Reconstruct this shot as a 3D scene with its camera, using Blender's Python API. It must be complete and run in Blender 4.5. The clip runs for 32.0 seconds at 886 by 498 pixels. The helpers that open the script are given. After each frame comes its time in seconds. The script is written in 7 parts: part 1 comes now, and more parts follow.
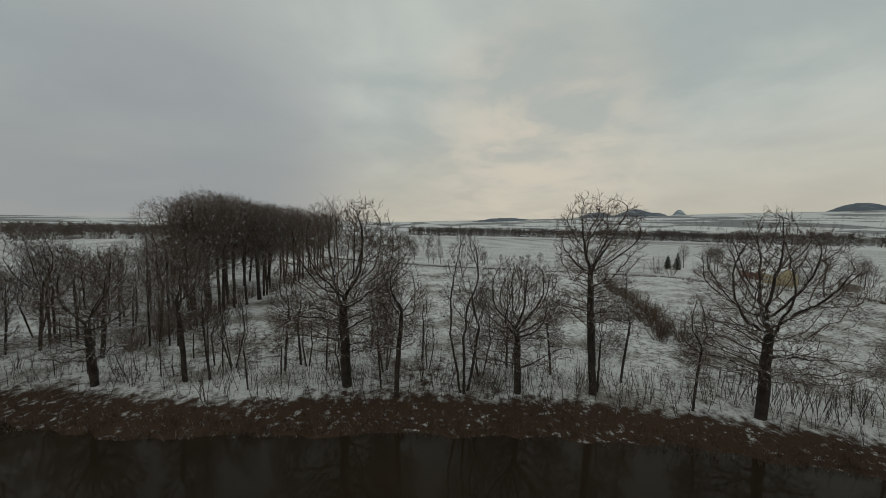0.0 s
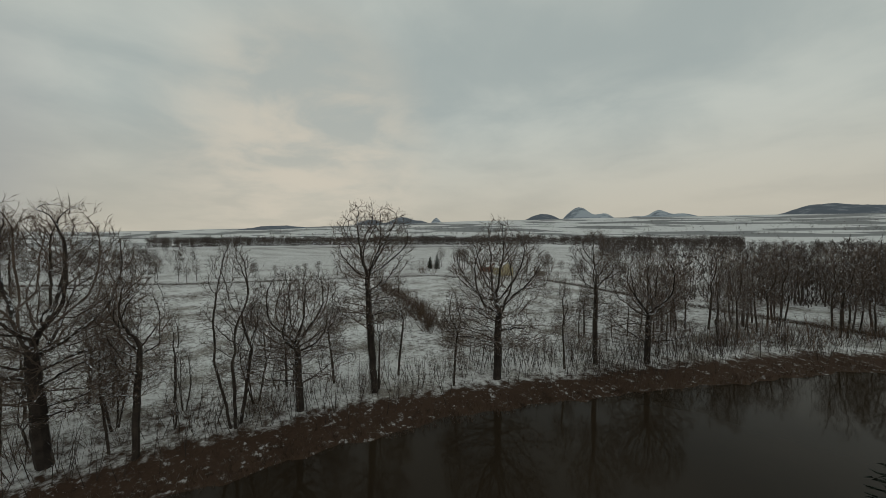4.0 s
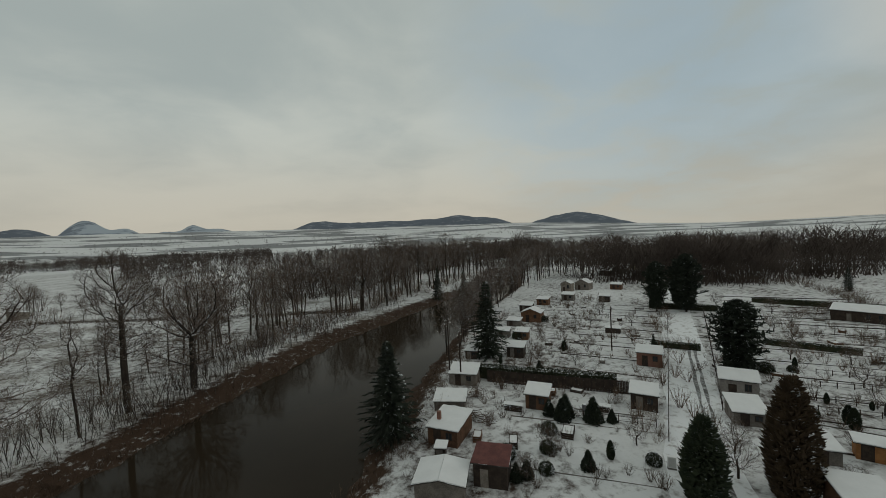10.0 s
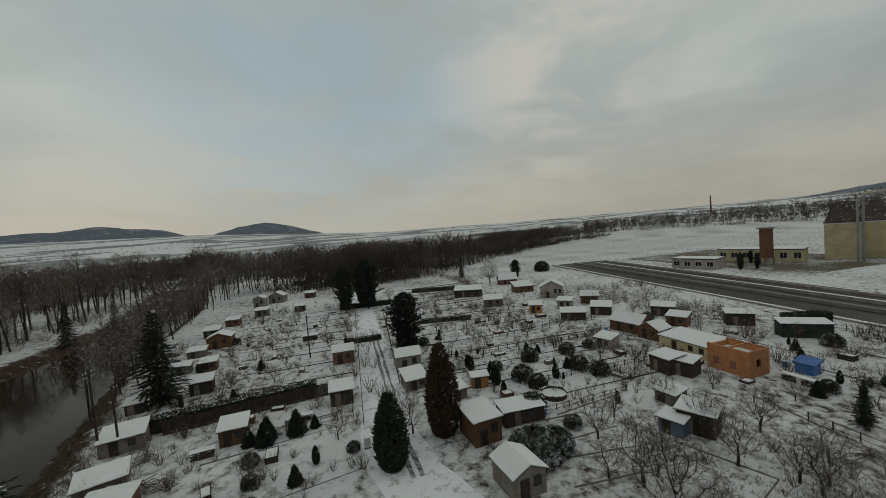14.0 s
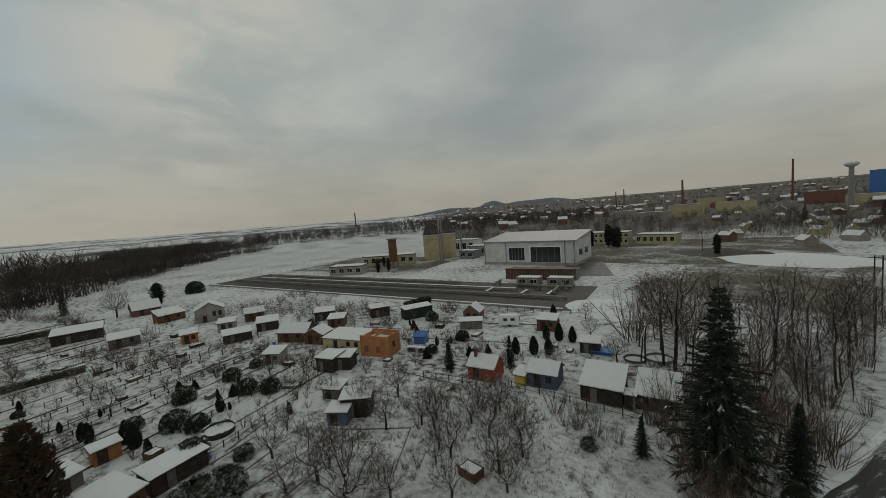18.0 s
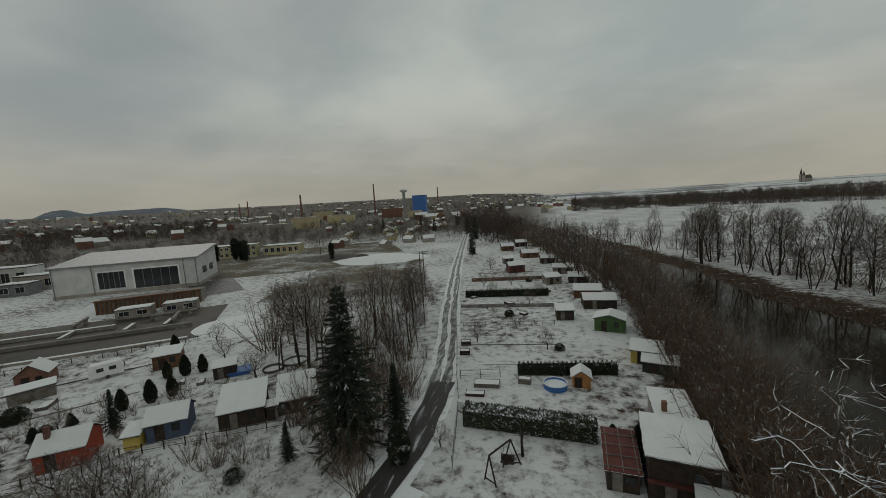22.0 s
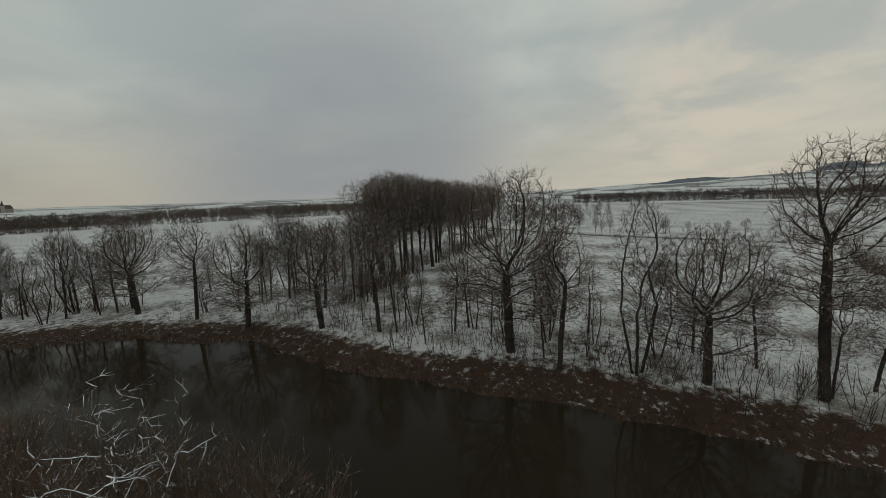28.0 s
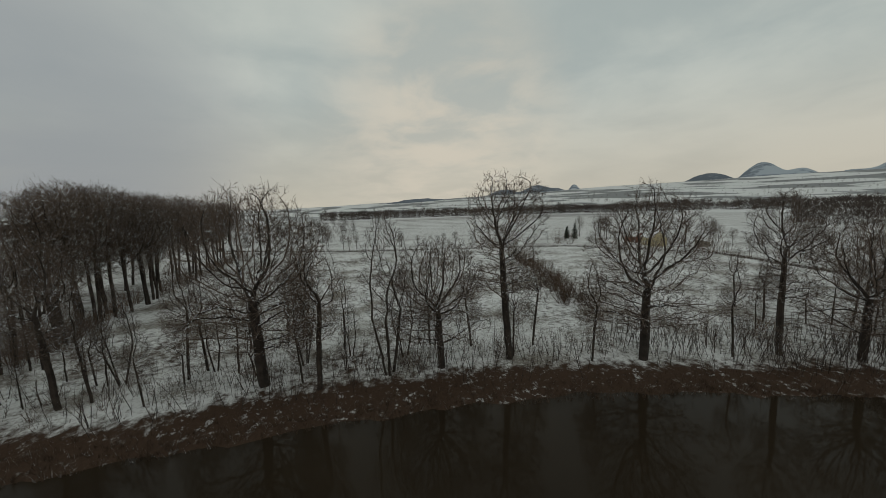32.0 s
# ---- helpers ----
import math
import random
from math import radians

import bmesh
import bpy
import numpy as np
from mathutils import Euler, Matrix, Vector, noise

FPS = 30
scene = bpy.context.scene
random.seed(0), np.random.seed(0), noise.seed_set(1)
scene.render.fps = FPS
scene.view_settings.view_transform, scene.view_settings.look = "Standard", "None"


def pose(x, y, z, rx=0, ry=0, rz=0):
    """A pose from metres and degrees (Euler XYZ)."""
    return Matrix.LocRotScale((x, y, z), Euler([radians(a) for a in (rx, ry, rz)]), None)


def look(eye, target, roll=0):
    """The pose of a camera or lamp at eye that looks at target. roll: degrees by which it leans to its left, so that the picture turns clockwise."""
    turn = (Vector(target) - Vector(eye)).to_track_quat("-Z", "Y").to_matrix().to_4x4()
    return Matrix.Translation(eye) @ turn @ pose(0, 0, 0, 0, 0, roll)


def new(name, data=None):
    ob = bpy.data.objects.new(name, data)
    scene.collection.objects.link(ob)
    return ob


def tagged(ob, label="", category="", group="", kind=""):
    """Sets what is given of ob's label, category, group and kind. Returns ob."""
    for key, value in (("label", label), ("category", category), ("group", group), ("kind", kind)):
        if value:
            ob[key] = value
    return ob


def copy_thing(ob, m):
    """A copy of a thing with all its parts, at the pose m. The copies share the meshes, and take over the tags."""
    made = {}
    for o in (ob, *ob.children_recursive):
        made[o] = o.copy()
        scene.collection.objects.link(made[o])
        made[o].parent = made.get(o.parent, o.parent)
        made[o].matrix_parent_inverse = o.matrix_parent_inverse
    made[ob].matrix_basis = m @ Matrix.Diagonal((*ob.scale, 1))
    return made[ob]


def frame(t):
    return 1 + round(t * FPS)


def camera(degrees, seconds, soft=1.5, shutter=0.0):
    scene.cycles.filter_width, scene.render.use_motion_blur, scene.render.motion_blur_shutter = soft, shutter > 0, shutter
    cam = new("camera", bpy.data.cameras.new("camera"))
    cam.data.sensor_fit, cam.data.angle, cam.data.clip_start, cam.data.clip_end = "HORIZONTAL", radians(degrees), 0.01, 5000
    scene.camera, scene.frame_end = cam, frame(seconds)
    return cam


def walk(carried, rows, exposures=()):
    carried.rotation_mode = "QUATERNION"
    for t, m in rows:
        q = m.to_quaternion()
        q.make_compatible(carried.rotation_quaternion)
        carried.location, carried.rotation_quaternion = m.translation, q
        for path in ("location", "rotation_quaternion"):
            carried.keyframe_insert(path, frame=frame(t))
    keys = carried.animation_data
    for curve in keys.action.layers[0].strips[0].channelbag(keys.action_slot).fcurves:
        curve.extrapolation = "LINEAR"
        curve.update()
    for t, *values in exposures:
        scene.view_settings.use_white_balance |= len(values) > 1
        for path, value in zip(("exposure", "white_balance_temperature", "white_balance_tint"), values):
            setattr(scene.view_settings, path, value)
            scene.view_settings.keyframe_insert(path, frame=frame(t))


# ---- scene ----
cam = camera(99.47, 32.0, soft=0.85)
EYE = Vector((0.0, 0.0, 25.75))
PATH = [  # seconds, heading clockwise from +y, pitch, lean
    (0.0, -77.73, -3.72, 0.87),
    (0.5, -75.43, -3.45, 0.71),
    (1.0, -72.72, -3.19, 0.58),
    (1.5, -69.32, -2.95, 0.49),
    (2.0, -65.20, -2.75, 0.43),
    (2.5, -60.42, -2.63, 0.34),
    (3.0, -55.24, -2.56, 0.25),
    (3.5, -49.96, -2.48, 0.11),
    (4.0, -44.68, -2.36, -0.07),
    (4.5, -39.40, -2.23, -0.28),
    (5.0, -34.13, -2.07, -0.49),
    (5.5, -28.87, -1.89, -0.72),
    (6.0, -23.61, -1.69, -0.91),
    (6.5, -18.39, -1.49, -1.03),
    (7.0, -13.20, -1.35, -1.11),
    (7.5, -7.94, -1.30, -1.19),
    (8.0, -2.61, -1.34, -1.32),
    (8.5, 2.72, -1.42, -1.52),
    (9.0, 8.03, -1.53, -1.85),
    (9.5, 13.32, -1.64, -2.27),
    (10.0, 18.62, -1.76, -2.72),
    (10.5, 23.96, -1.88, -3.16),
    (11.0, 29.37, -1.98, -3.55),
    (11.5, 34.87, -2.11, -3.89),
    (12.0, 40.42, -2.27, -4.08),
    (12.5, 46.00, -2.43, -4.16),
    (13.0, 51.67, -2.62, -4.27),
    (13.5, 57.44, -2.85, -4.42),
    (14.0, 63.28, -3.07, -4.57),
    (14.5, 69.20, -3.30, -4.65),
    (15.0, 75.16, -3.55, -4.65),
    (15.5, 81.17, -3.83, -4.61),
    (16.0, 87.23, -4.10, -4.54),
    (16.5, 93.32, -4.34, -4.45),
    (17.0, 99.46, -4.56, -4.36),
    (17.5, 105.62, -4.77, -4.28),
    (18.0, 111.75, -4.99, -4.24),
    (18.5, 117.83, -5.19, -4.14),
    (19.0, 123.92, -5.40, -4.02),
    (19.5, 130.09, -5.62, -3.91),
    (20.0, 136.44, -5.86, -3.82),
    (20.5, 143.05, -6.16, -3.79),
    (21.0, 149.98, -6.46, -3.75),
    (21.5, 157.21, -6.73, -3.64),
    (22.0, 164.71, -6.94, -3.47),
    (22.5, 172.41, -7.16, -3.27),
    (23.0, 180.18, -7.38, -3.10),
    (23.5, 187.91, -7.61, -3.03),
    (24.0, 195.60, -7.84, -2.98),
    (24.5, 203.30, -8.04, -2.91),
    (25.0, 211.04, -8.19, -2.78),
    (25.5, 218.81, -8.28, -2.62),
    (26.0, 226.56, -8.33, -2.49),
    (26.5, 234.29, -8.34, -2.41),
    (27.0, 242.05, -8.30, -2.33),
    (27.5, 249.86, -8.20, -2.25),
    (28.0, 257.74, -8.01, -2.13),
    (28.5, 265.56, -7.70, -1.99),
    (29.0, 272.84, -7.36, -1.89),
    (29.5, 279.17, -7.06, -1.89),
    (30.0, 284.38, -6.85, -1.90),
    (30.5, 288.46, -6.71, -1.87),
    (31.0, 291.46, -6.62, -1.86),
    (31.5, 293.50, -6.60, -1.89),
    (32.0, 294.94, -6.61, -1.92),
]


def heading(az, pitch, lean):
    a, p = radians(az), radians(pitch)
    aim = EYE + Vector((math.sin(a) * math.cos(p), math.cos(a) * math.cos(p), math.sin(p))) * 50
    return look(EYE, aim, lean)


walk(cam, [(t, heading(az, pitch, lean)) for t, az, pitch, lean in PATH],
     exposures=[(0.0, 0.0), (4.5, -0.04), (9.0, -0.07), (13.0, -0.11), (18.0, -0.21), (23.0, -0.2), (26.0, -0.12), (29.0, -0.02), (32.0, 0.0)])

# ---- world and sun ----
world = bpy.data.worlds.new("overcast_sky")
scene.world = world
world.use_nodes = True


class Nodes:
    """A thin wrapper to write node trees in few lines."""

    def __init__(self, tree):
        self.t = tree
        tree.nodes.clear()

    def add(self, kind, **inputs):
        n = self.t.nodes.new("ShaderNode" + kind)
        for k, v in inputs.items():
            self.put(n, k.replace("_", " "), v)
        return n

    def put(self, n, key, v):
        s = n.inputs[int(key[1:])] if key[0] == "i" and key[1:].isdigit() else n.inputs[key]
        if hasattr(v, "is_output"):
            self.t.links.new(v, s)
        elif hasattr(v, "outputs"):
            self.t.links.new(v.outputs[0], s)
        else:
            s.default_value = v

    def math(self, op, a, b=0.0, clamp=False):
        n = self.add("Math", i0=a, i1=b)
        n.operation, n.use_clamp = op, clamp
        return n

    def along(self, vec, way):
        """The dot product of a vector with a fixed way."""
        n = self.add("VectorMath")
        n.operation = "DOT_PRODUCT"
        self.put(n, "i0", vec)
        self.put(n, "i1", way)
        return n.outputs["Value"]

    def length(self, vec):
        n = self.add("VectorMath")
        n.operation = "LENGTH"
        self.put(n, "i0", vec)
        return n.outputs["Value"]

    def ramp(self, fac, lo, hi, a=0.0, b=1.0):
        n = self.add("MapRange", Value=fac, From_Min=lo, From_Max=hi, To_Min=a, To_Max=b)
        n.interpolation_type = "SMOOTHSTEP"
        return n

    def mix(self, fac, a, b, blend="MIX"):
        n = self.add("Mix", i0=fac)
        n.data_type, n.blend_type = "RGBA", blend
        self.put(n, "i6", a)
        self.put(n, "i7", b)
        return n.outputs[2]

    def noise(self, vec, scale, detail=4.0, rough=0.55, distort=0.0):
        n = self.add("TexNoise", Scale=scale, Detail=detail, Roughness=rough, Distortion=distort)
        if vec is not None:
            self.put(n, "Vector", vec)
        return n.outputs[0]


def rgb(r, g, b):
    return (r, g, b, 1.0)


SUN_AZ, SUN_EL = 128.0, 24.0
n = Nodes(world.node_tree)
ray = n.add("TexCoord").outputs["Generated"]
xyz = n.add("SeparateXYZ", Vector=ray)
height = xyz.outputs[2]
sky = n.add("TexSky")
sky.sky_type, sky.sun_disc, sky.altitude, sky.dust_density = "NISHITA", False, 200.0, 2.0
sky.sun_elevation, sky.sun_rotation = radians(SUN_EL), radians(SUN_AZ)
clear = n.mix(1.0, sky.outputs[0], rgb(0.085, 0.085, 0.085), "MULTIPLY")
# a cloud layer seen in perspective
lift = n.math("ADD", n.math("MAXIMUM", height, 0.0), 0.20)
layer = n.add("CombineXYZ", X=n.math("DIVIDE", xyz.outputs[0], lift), Y=n.math("DIVIDE", xyz.outputs[1], lift), Z=2.0)
big = n.noise(layer, 0.55, 4.0, 0.45, 0.25)
fine = n.noise(layer, 2.1, 6.0, 0.55, 0.3)
shade = n.ramp(n.math("ADD", n.math("MULTIPLY", big, 0.68), n.math("MULTIPLY", fine, 0.32)), 0.36, 0.64)
cloud = n.mix(shade, rgb(0.365, 0.415, 0.405), rgb(0.530, 0.560, 0.515))
# warmer and brighter towards the horizon
low = n.ramp(height, 0.0, 0.30, 1.0, 0.0)
warm = n.mix(n.noise(layer, 0.30, 3.0), rgb(0.46, 0.435, 0.36), rgb(0.61, 0.53, 0.41))
dusk = n.ramp(n.along(ray, (-0.45, 0.89, 0.0)), -0.9, 0.5, 0.66, 1.0)
warm = n.mix(1.0, warm, n.add("CombineColor", i0=dusk, i1=dusk, i2=dusk), "MULTIPLY")
cloud = n.mix(n.math("MULTIPLY", low, 0.74), cloud, warm)
# thin cover with blue between, in the north-east
gap = n.along(ray, (0.66, 0.62, 0.43))
thin = n.math("MULTIPLY", n.ramp(gap, 0.86, 1.0), n.ramp(fine, 0.30, 0.60))
cloud = n.mix(n.math("MULTIPLY", thin, 0.6), cloud, n.mix(0.55, clear, rgb(0.46, 0.60, 0.66)))
# a pale break beside the blue, east
break_east = n.along(ray, (0.90, 0.12, 0.40))
cloud = n.mix(n.math("MULTIPLY", n.ramp(break_east, 0.93, 1.0), n.ramp(fine, 0.38, 0.6, 0.1, 0.7)), cloud, rgb(0.60, 0.57, 0.50))
# a warm break in the cover, north-west
glow = n.along(ray, (-0.88, 0.42, 0.20))
cloud = n.mix(n.math("MULTIPLY", n.ramp(glow, 0.93, 1.0), n.ramp(fine, 0.34, 0.62, 0.2, 0.75)), cloud, rgb(0.63, 0.57, 0.47))
# the slate bank in the west
west = n.along(ray, (-0.90, -0.42, 0.11))
cloud = n.mix(n.math("MULTIPLY", n.ramp(west, 0.86, 1.0), n.ramp(big, 0.30, 0.6, 0.5, 0.85)), cloud, rgb(0.27, 0.295, 0.315))
# a darker mass of cloud in the south-east
mass = n.along(ray, (0.66, -0.52, 0.54))
cloud = n.mix(n.math("MULTIPLY", n.ramp(mass, 0.84, 1.0), n.ramp(big, 0.36, 0.6, 0.95, 0.35)), cloud, rgb(0.275, 0.305, 0.315))
back = n.add("Background", Color=cloud, Strength=1.0)
n.t.links.new(back.outputs[0], n.add("OutputWorld").inputs[0])

sun = new("sun", bpy.data.lights.new("sun", "SUN"))
sun.data.energy, sun.data.angle, sun.data.color = 0.30, radians(25), (1.0, 0.95, 0.88)
sun.matrix_world = look((0, 0, 60), (-math.sin(radians(SUN_AZ)) * 50, -math.cos(radians(SUN_AZ)) * 50,
                                     60 - 50 * math.tan(radians(SUN_EL))))


# ---- materials ----
def material(name, build, rough=0.8, bump=0.0, bump_scale=20.0, metal=0.0, spec=0.3):
    m = bpy.data.materials.new(name)
    m.use_nodes = True
    n = Nodes(m.node_tree)
    where = n.add("NewGeometry").outputs["Position"]
    col = build(n, where)
    b = n.add("BsdfPrincipled", Roughness=rough, Metallic=metal)
    n.put(b, "Base Color", col)
    n.put(b, "Specular IOR Level", spec)
    if bump:
        n.put(b, "Normal", n.add("Bump", Strength=bump, Distance=0.05, Height=n.noise(where, bump_scale, 5.0)))
    n.t.links.new(b.outputs[0], n.add("OutputMaterial").inputs[0])
    return m


def two_tone(a, b, scale, fine=14.0, lo=0.35, hi=0.65):
    """Two colours mingled at two scales, with a shift from object to object."""
    def build(n, where):
        f = n.math("ADD", n.math("MULTIPLY", n.noise(where, scale), 0.6), n.math("MULTIPLY", n.noise(where, fine), 0.4))
        c = n.mix(n.ramp(f, lo, hi), rgb(*a), rgb(*b))
        r = n.add("ObjectInfo").outputs["Random"]
        return n.mix(1.0, c, n.add("CombineColor", i0=n.ramp(r, 0, 1, 0.82, 1.15), i1=n.ramp(r, 0, 1, 0.82, 1.12), i2=n.ramp(r, 0, 1, 0.84, 1.10)), "MULTIPLY")
    return build


def snow_on(build, amount=0.5, scale=3.0, snow=(0.78, 0.80, 0.83)):
    """Snow that lies on faces turned up, in patches."""
    def whole(n, where):
        up = n.add("SeparateXYZ", Vector=n.add("NewGeometry").outputs["Normal"]).outputs[2]
        f = n.math("MULTIPLY", n.ramp(up, 0.25, 0.75), n.ramp(n.noise(where, scale), 0.62 - 0.4 * amount, 0.72 - 0.4 * amount))
        return n.mix(f, build(n, where), rgb(*snow))
    return whole


def ground_colour(n, where):
    p = n.add("SeparateXYZ", Vector=where)
    snow = n.mix(n.noise(where, 0.05, 4.0), rgb(0.58, 0.58, 0.578), rgb(0.73, 0.73, 0.722))
    grass = n.mix(n.noise(where, 1.3), rgb(0.06, 0.047, 0.03), rgb(0.15, 0.118, 0.075))
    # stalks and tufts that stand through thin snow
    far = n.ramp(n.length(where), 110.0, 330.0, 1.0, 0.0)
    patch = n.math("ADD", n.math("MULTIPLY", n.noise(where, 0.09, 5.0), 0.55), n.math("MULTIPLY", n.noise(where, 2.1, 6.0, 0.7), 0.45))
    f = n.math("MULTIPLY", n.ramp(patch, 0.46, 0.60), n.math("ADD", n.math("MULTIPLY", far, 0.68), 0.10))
    # kept gardens and ploughed land east of the river lie whiter
    kept = n.ramp(n.along(where, (0.93, -0.37, 0.0)), -20.0, 6.0)
    orchard_floor = n.ramp(n.length(n.add("Mapping", Vector=where, Location=(-34.0, 18.0, 0.0))), 12.0, 26.0, 0.62, 1.0)
    kept = n.math("MULTIPLY", kept, orchard_floor)
    f = n.math("MULTIPLY", f, n.math("SUBTRACT", 1.0, n.math("MULTIPLY", kept, 0.86)))
    c = n.mix(f, snow, grass)
    # bare soil and dead grass down the river banks
    soil = n.mix(n.noise(where, 2.6, 6.0), rgb(0.030, 0.019, 0.013), rgb(0.078, 0.047, 0.031))
    edge = n.math("ADD", p.outputs[2], n.math("MULTIPLY", n.math("SUBTRACT", n.noise(where, 0.55, 6.0, 0.7), 0.5), 1.5))
    patchy = n.ramp(n.noise(where, 0.9, 7.0, 0.75), 0.55, 0.63)
    drift = n.ramp(n.noise(where, 0.21, 4.0), 0.42, 0.58)
    soil = n.mix(n.math("MULTIPLY", n.math("MULTIPLY", patchy, drift), 0.6), soil, snow)
    c = n.mix(n.ramp(edge, -0.32, 0.08, 1.0, 0.0), c, soil)
    # ploughed and wooded far country
    away = n.ramp(n.length(where), 500.0, 1500.0)
    woods = n.ramp(n.noise(n.add("Mapping", Vector=where, Scale=(1.0, 2.2, 1.0)), 0.0020, 5.0, 0.55), 0.50, 0.53)
    c = n.mix(n.math("MULTIPLY", n.math("MULTIPLY", away, woods), 0.75), c, rgb(0.095, 0.10, 0.105))
    # gardens, hedges and bare plots of the built-up land in the south-east
    flat = n.add("CombineXYZ", X=p.outputs[0], Y=p.outputs[1], Z=0.0)
    unit = n.add("VectorMath")
    unit.operation = "NORMALIZE"
    n.put(unit, "i0", flat)
    built = n.math("MULTIPLY", n.ramp(n.along(unit.outputs[0], (0.56, -0.83, 0.0)), 0.80, 0.86), n.ramp(n.length(where), 240.0, 420.0))
    plots = n.ramp(n.noise(where, 0.022, 6.0, 0.7), 0.24, 0.42)
    return n.mix(n.math("MULTIPLY", n.math("MULTIPLY", built, plots), 0.93), c, n.mix(n.noise(where, 0.08), rgb(0.075, 0.062, 0.052), rgb(0.15, 0.125, 0.105)))


SNOW_GROUND = material("snow_ground", ground_colour, 0.9, 0.5, 3.0, spec=0.1)
SNOW = material("snow", lambda n, w: n.mix(n.noise(w, 0.9, 5.0), rgb(0.64, 0.64, 0.635), rgb(0.78, 0.78, 0.775)), 0.85, 0.3, 4.0, spec=0.1)
ROAD_SNOW = material("trodden_snow", lambda n, w: n.mix(n.ramp(n.noise(w, 0.8, 6.0, 0.7), 0.50, 0.68), rgb(0.77, 0.775, 0.78), rgb(0.42, 0.40, 0.38)), 0.85, 0.4, 6.0, spec=0.1)
ASPHALT = material("wet_asphalt", lambda n, w: n.mix(n.ramp(n.noise(n.add("Mapping", Vector=w, Scale=(2.0, 0.3, 1.0)), 0.7, 6.0, 0.75), 0.55, 0.68), rgb(0.045, 0.042, 0.04), rgb(0.55, 0.56, 0.58)), 0.55, 0.3, 30.0)
YARD = material("wet_concrete_yard", lambda n, w: n.mix(n.ramp(n.noise(w, 0.16, 6.0, 0.7), 0.60, 0.72), n.mix(n.noise(w, 1.0), rgb(0.036, 0.028, 0.021), rgb(0.075, 0.060, 0.046)), rgb(0.55, 0.58, 0.58)), 0.7, 0.3, 8.0)
BARK = material("bark", snow_on(two_tone((0.022, 0.017, 0.014), (0.060, 0.047, 0.037), 0.8), 0.34, 2.2), 0.9)
TWIGS = material("twigs", snow_on(two_tone((0.075, 0.054, 0.042), (0.150, 0.112, 0.086), 0.5), 0.22, 1.6), 0.9)
BRUSH = material("brown_brush", snow_on(two_tone((0.070, 0.046, 0.032), (0.160, 0.108, 0.073), 0.4), 0.10, 1.3), 0.9)
SNOWY_BARK = material("snow_laden_bark", snow_on(two_tone((0.050, 0.038, 0.028), (0.10, 0.078, 0.058), 1.4), 0.62, 0.8), 0.85)
DEAD_GRASS = material("dead_grass", snow_on(two_tone((0.045, 0.029, 0.019), (0.110, 0.072, 0.047), 0.35), 0.36, 0.7), 0.9)
FAR_WOOD = material("far_wood", two_tone((0.058, 0.045, 0.038), (0.115, 0.093, 0.080), 0.05, 0.6), 0.95, spec=0.1)
NEEDLES = material("spruce_needles", snow_on(two_tone((0.012, 0.018, 0.012), (0.032, 0.040, 0.025), 1.2), 0.05, 1.1), 0.85)
THUJA = material("thuja_scales", snow_on(two_tone((0.014, 0.022, 0.012), (0.032, 0.040, 0.020), 1.6), 0.12, 1.4), 0.85)
BROWN_THUJA = material("winter_brown_scales", snow_on(two_tone((0.030, 0.020, 0.011), (0.062, 0.041, 0.022), 1.6), 0.1, 1.4), 0.85)
HEDGE = material("hedge_leaves", snow_on(two_tone((0.020, 0.026, 0.014), (0.055, 0.058, 0.030), 1.4), 0.42, 1.8), 0.85)
WOOD_BROWN = material("brown_boards", two_tone((0.090, 0.045, 0.025), (0.16, 0.085, 0.048), 1.5, 9.0), 0.8, 0.3)
WOOD_DARK = material("dark_boards", two_tone((0.026, 0.018, 0.014), (0.060, 0.042, 0.032), 1.5, 9.0), 0.8, 0.3)
WOOD_GREY = material("weathered_boards", two_tone((0.12, 0.105, 0.09), (0.23, 0.205, 0.18), 1.2, 9.0), 0.85, 0.3)
WOOD_WARM = material("orange_boards", two_tone((0.30, 0.13, 0.045), (0.45, 0.21, 0.075), 1.5, 9.0), 0.8, 0.3)
RED_PAINT = material("red_paint", two_tone((0.33, 0.055, 0.030), (0.46, 0.090, 0.050), 1.0, 9.0), 0.7, 0.2)
MAROON = material("maroon_sheet", two_tone((0.075, 0.022, 0.018), (0.135, 0.042, 0.034), 1.0, 9.0), 0.6, 0.2)
BLUE_PAINT = material("slate_blue_paint", two_tone((0.075, 0.10, 0.16), (0.12, 0.15, 0.22), 1.0, 9.0), 0.7, 0.2)
BRIGHT_BLUE = material("bright_blue_sheet", two_tone((0.04, 0.125, 0.34), (0.065, 0.175, 0.44), 0.6, 5.0), 0.5, 0.1)
GREEN_PAINT = material("green_paint", two_tone((0.060, 0.11, 0.040), (0.10, 0.17, 0.060), 1.0, 9.0), 0.7, 0.2)
DARK_GREEN = material("dark_green_boards", two_tone((0.018, 0.026, 0.020), (0.040, 0.052, 0.040), 1.0, 9.0), 0.8, 0.2)
YELLOW_PAINT = material("yellow_paint", two_tone((0.50, 0.37, 0.085), (0.62, 0.47, 0.12), 1.0, 9.0), 0.7, 0.2)
CREAM = material("cream_render", two_tone((0.42, 0.36, 0.21), (0.56, 0.49, 0.31), 0.35, 4.0), 0.85, 0.2)
PALE_WALL = material("pale_panels", two_tone((0.46, 0.47, 0.46), (0.60, 0.61, 0.60), 0.3, 3.0), 0.75, 0.1)
GREY_WALL = material("grey_render", two_tone((0.22, 0.20, 0.18), (0.34, 0.31, 0.28), 0.6, 5.0), 0.85, 0.3)
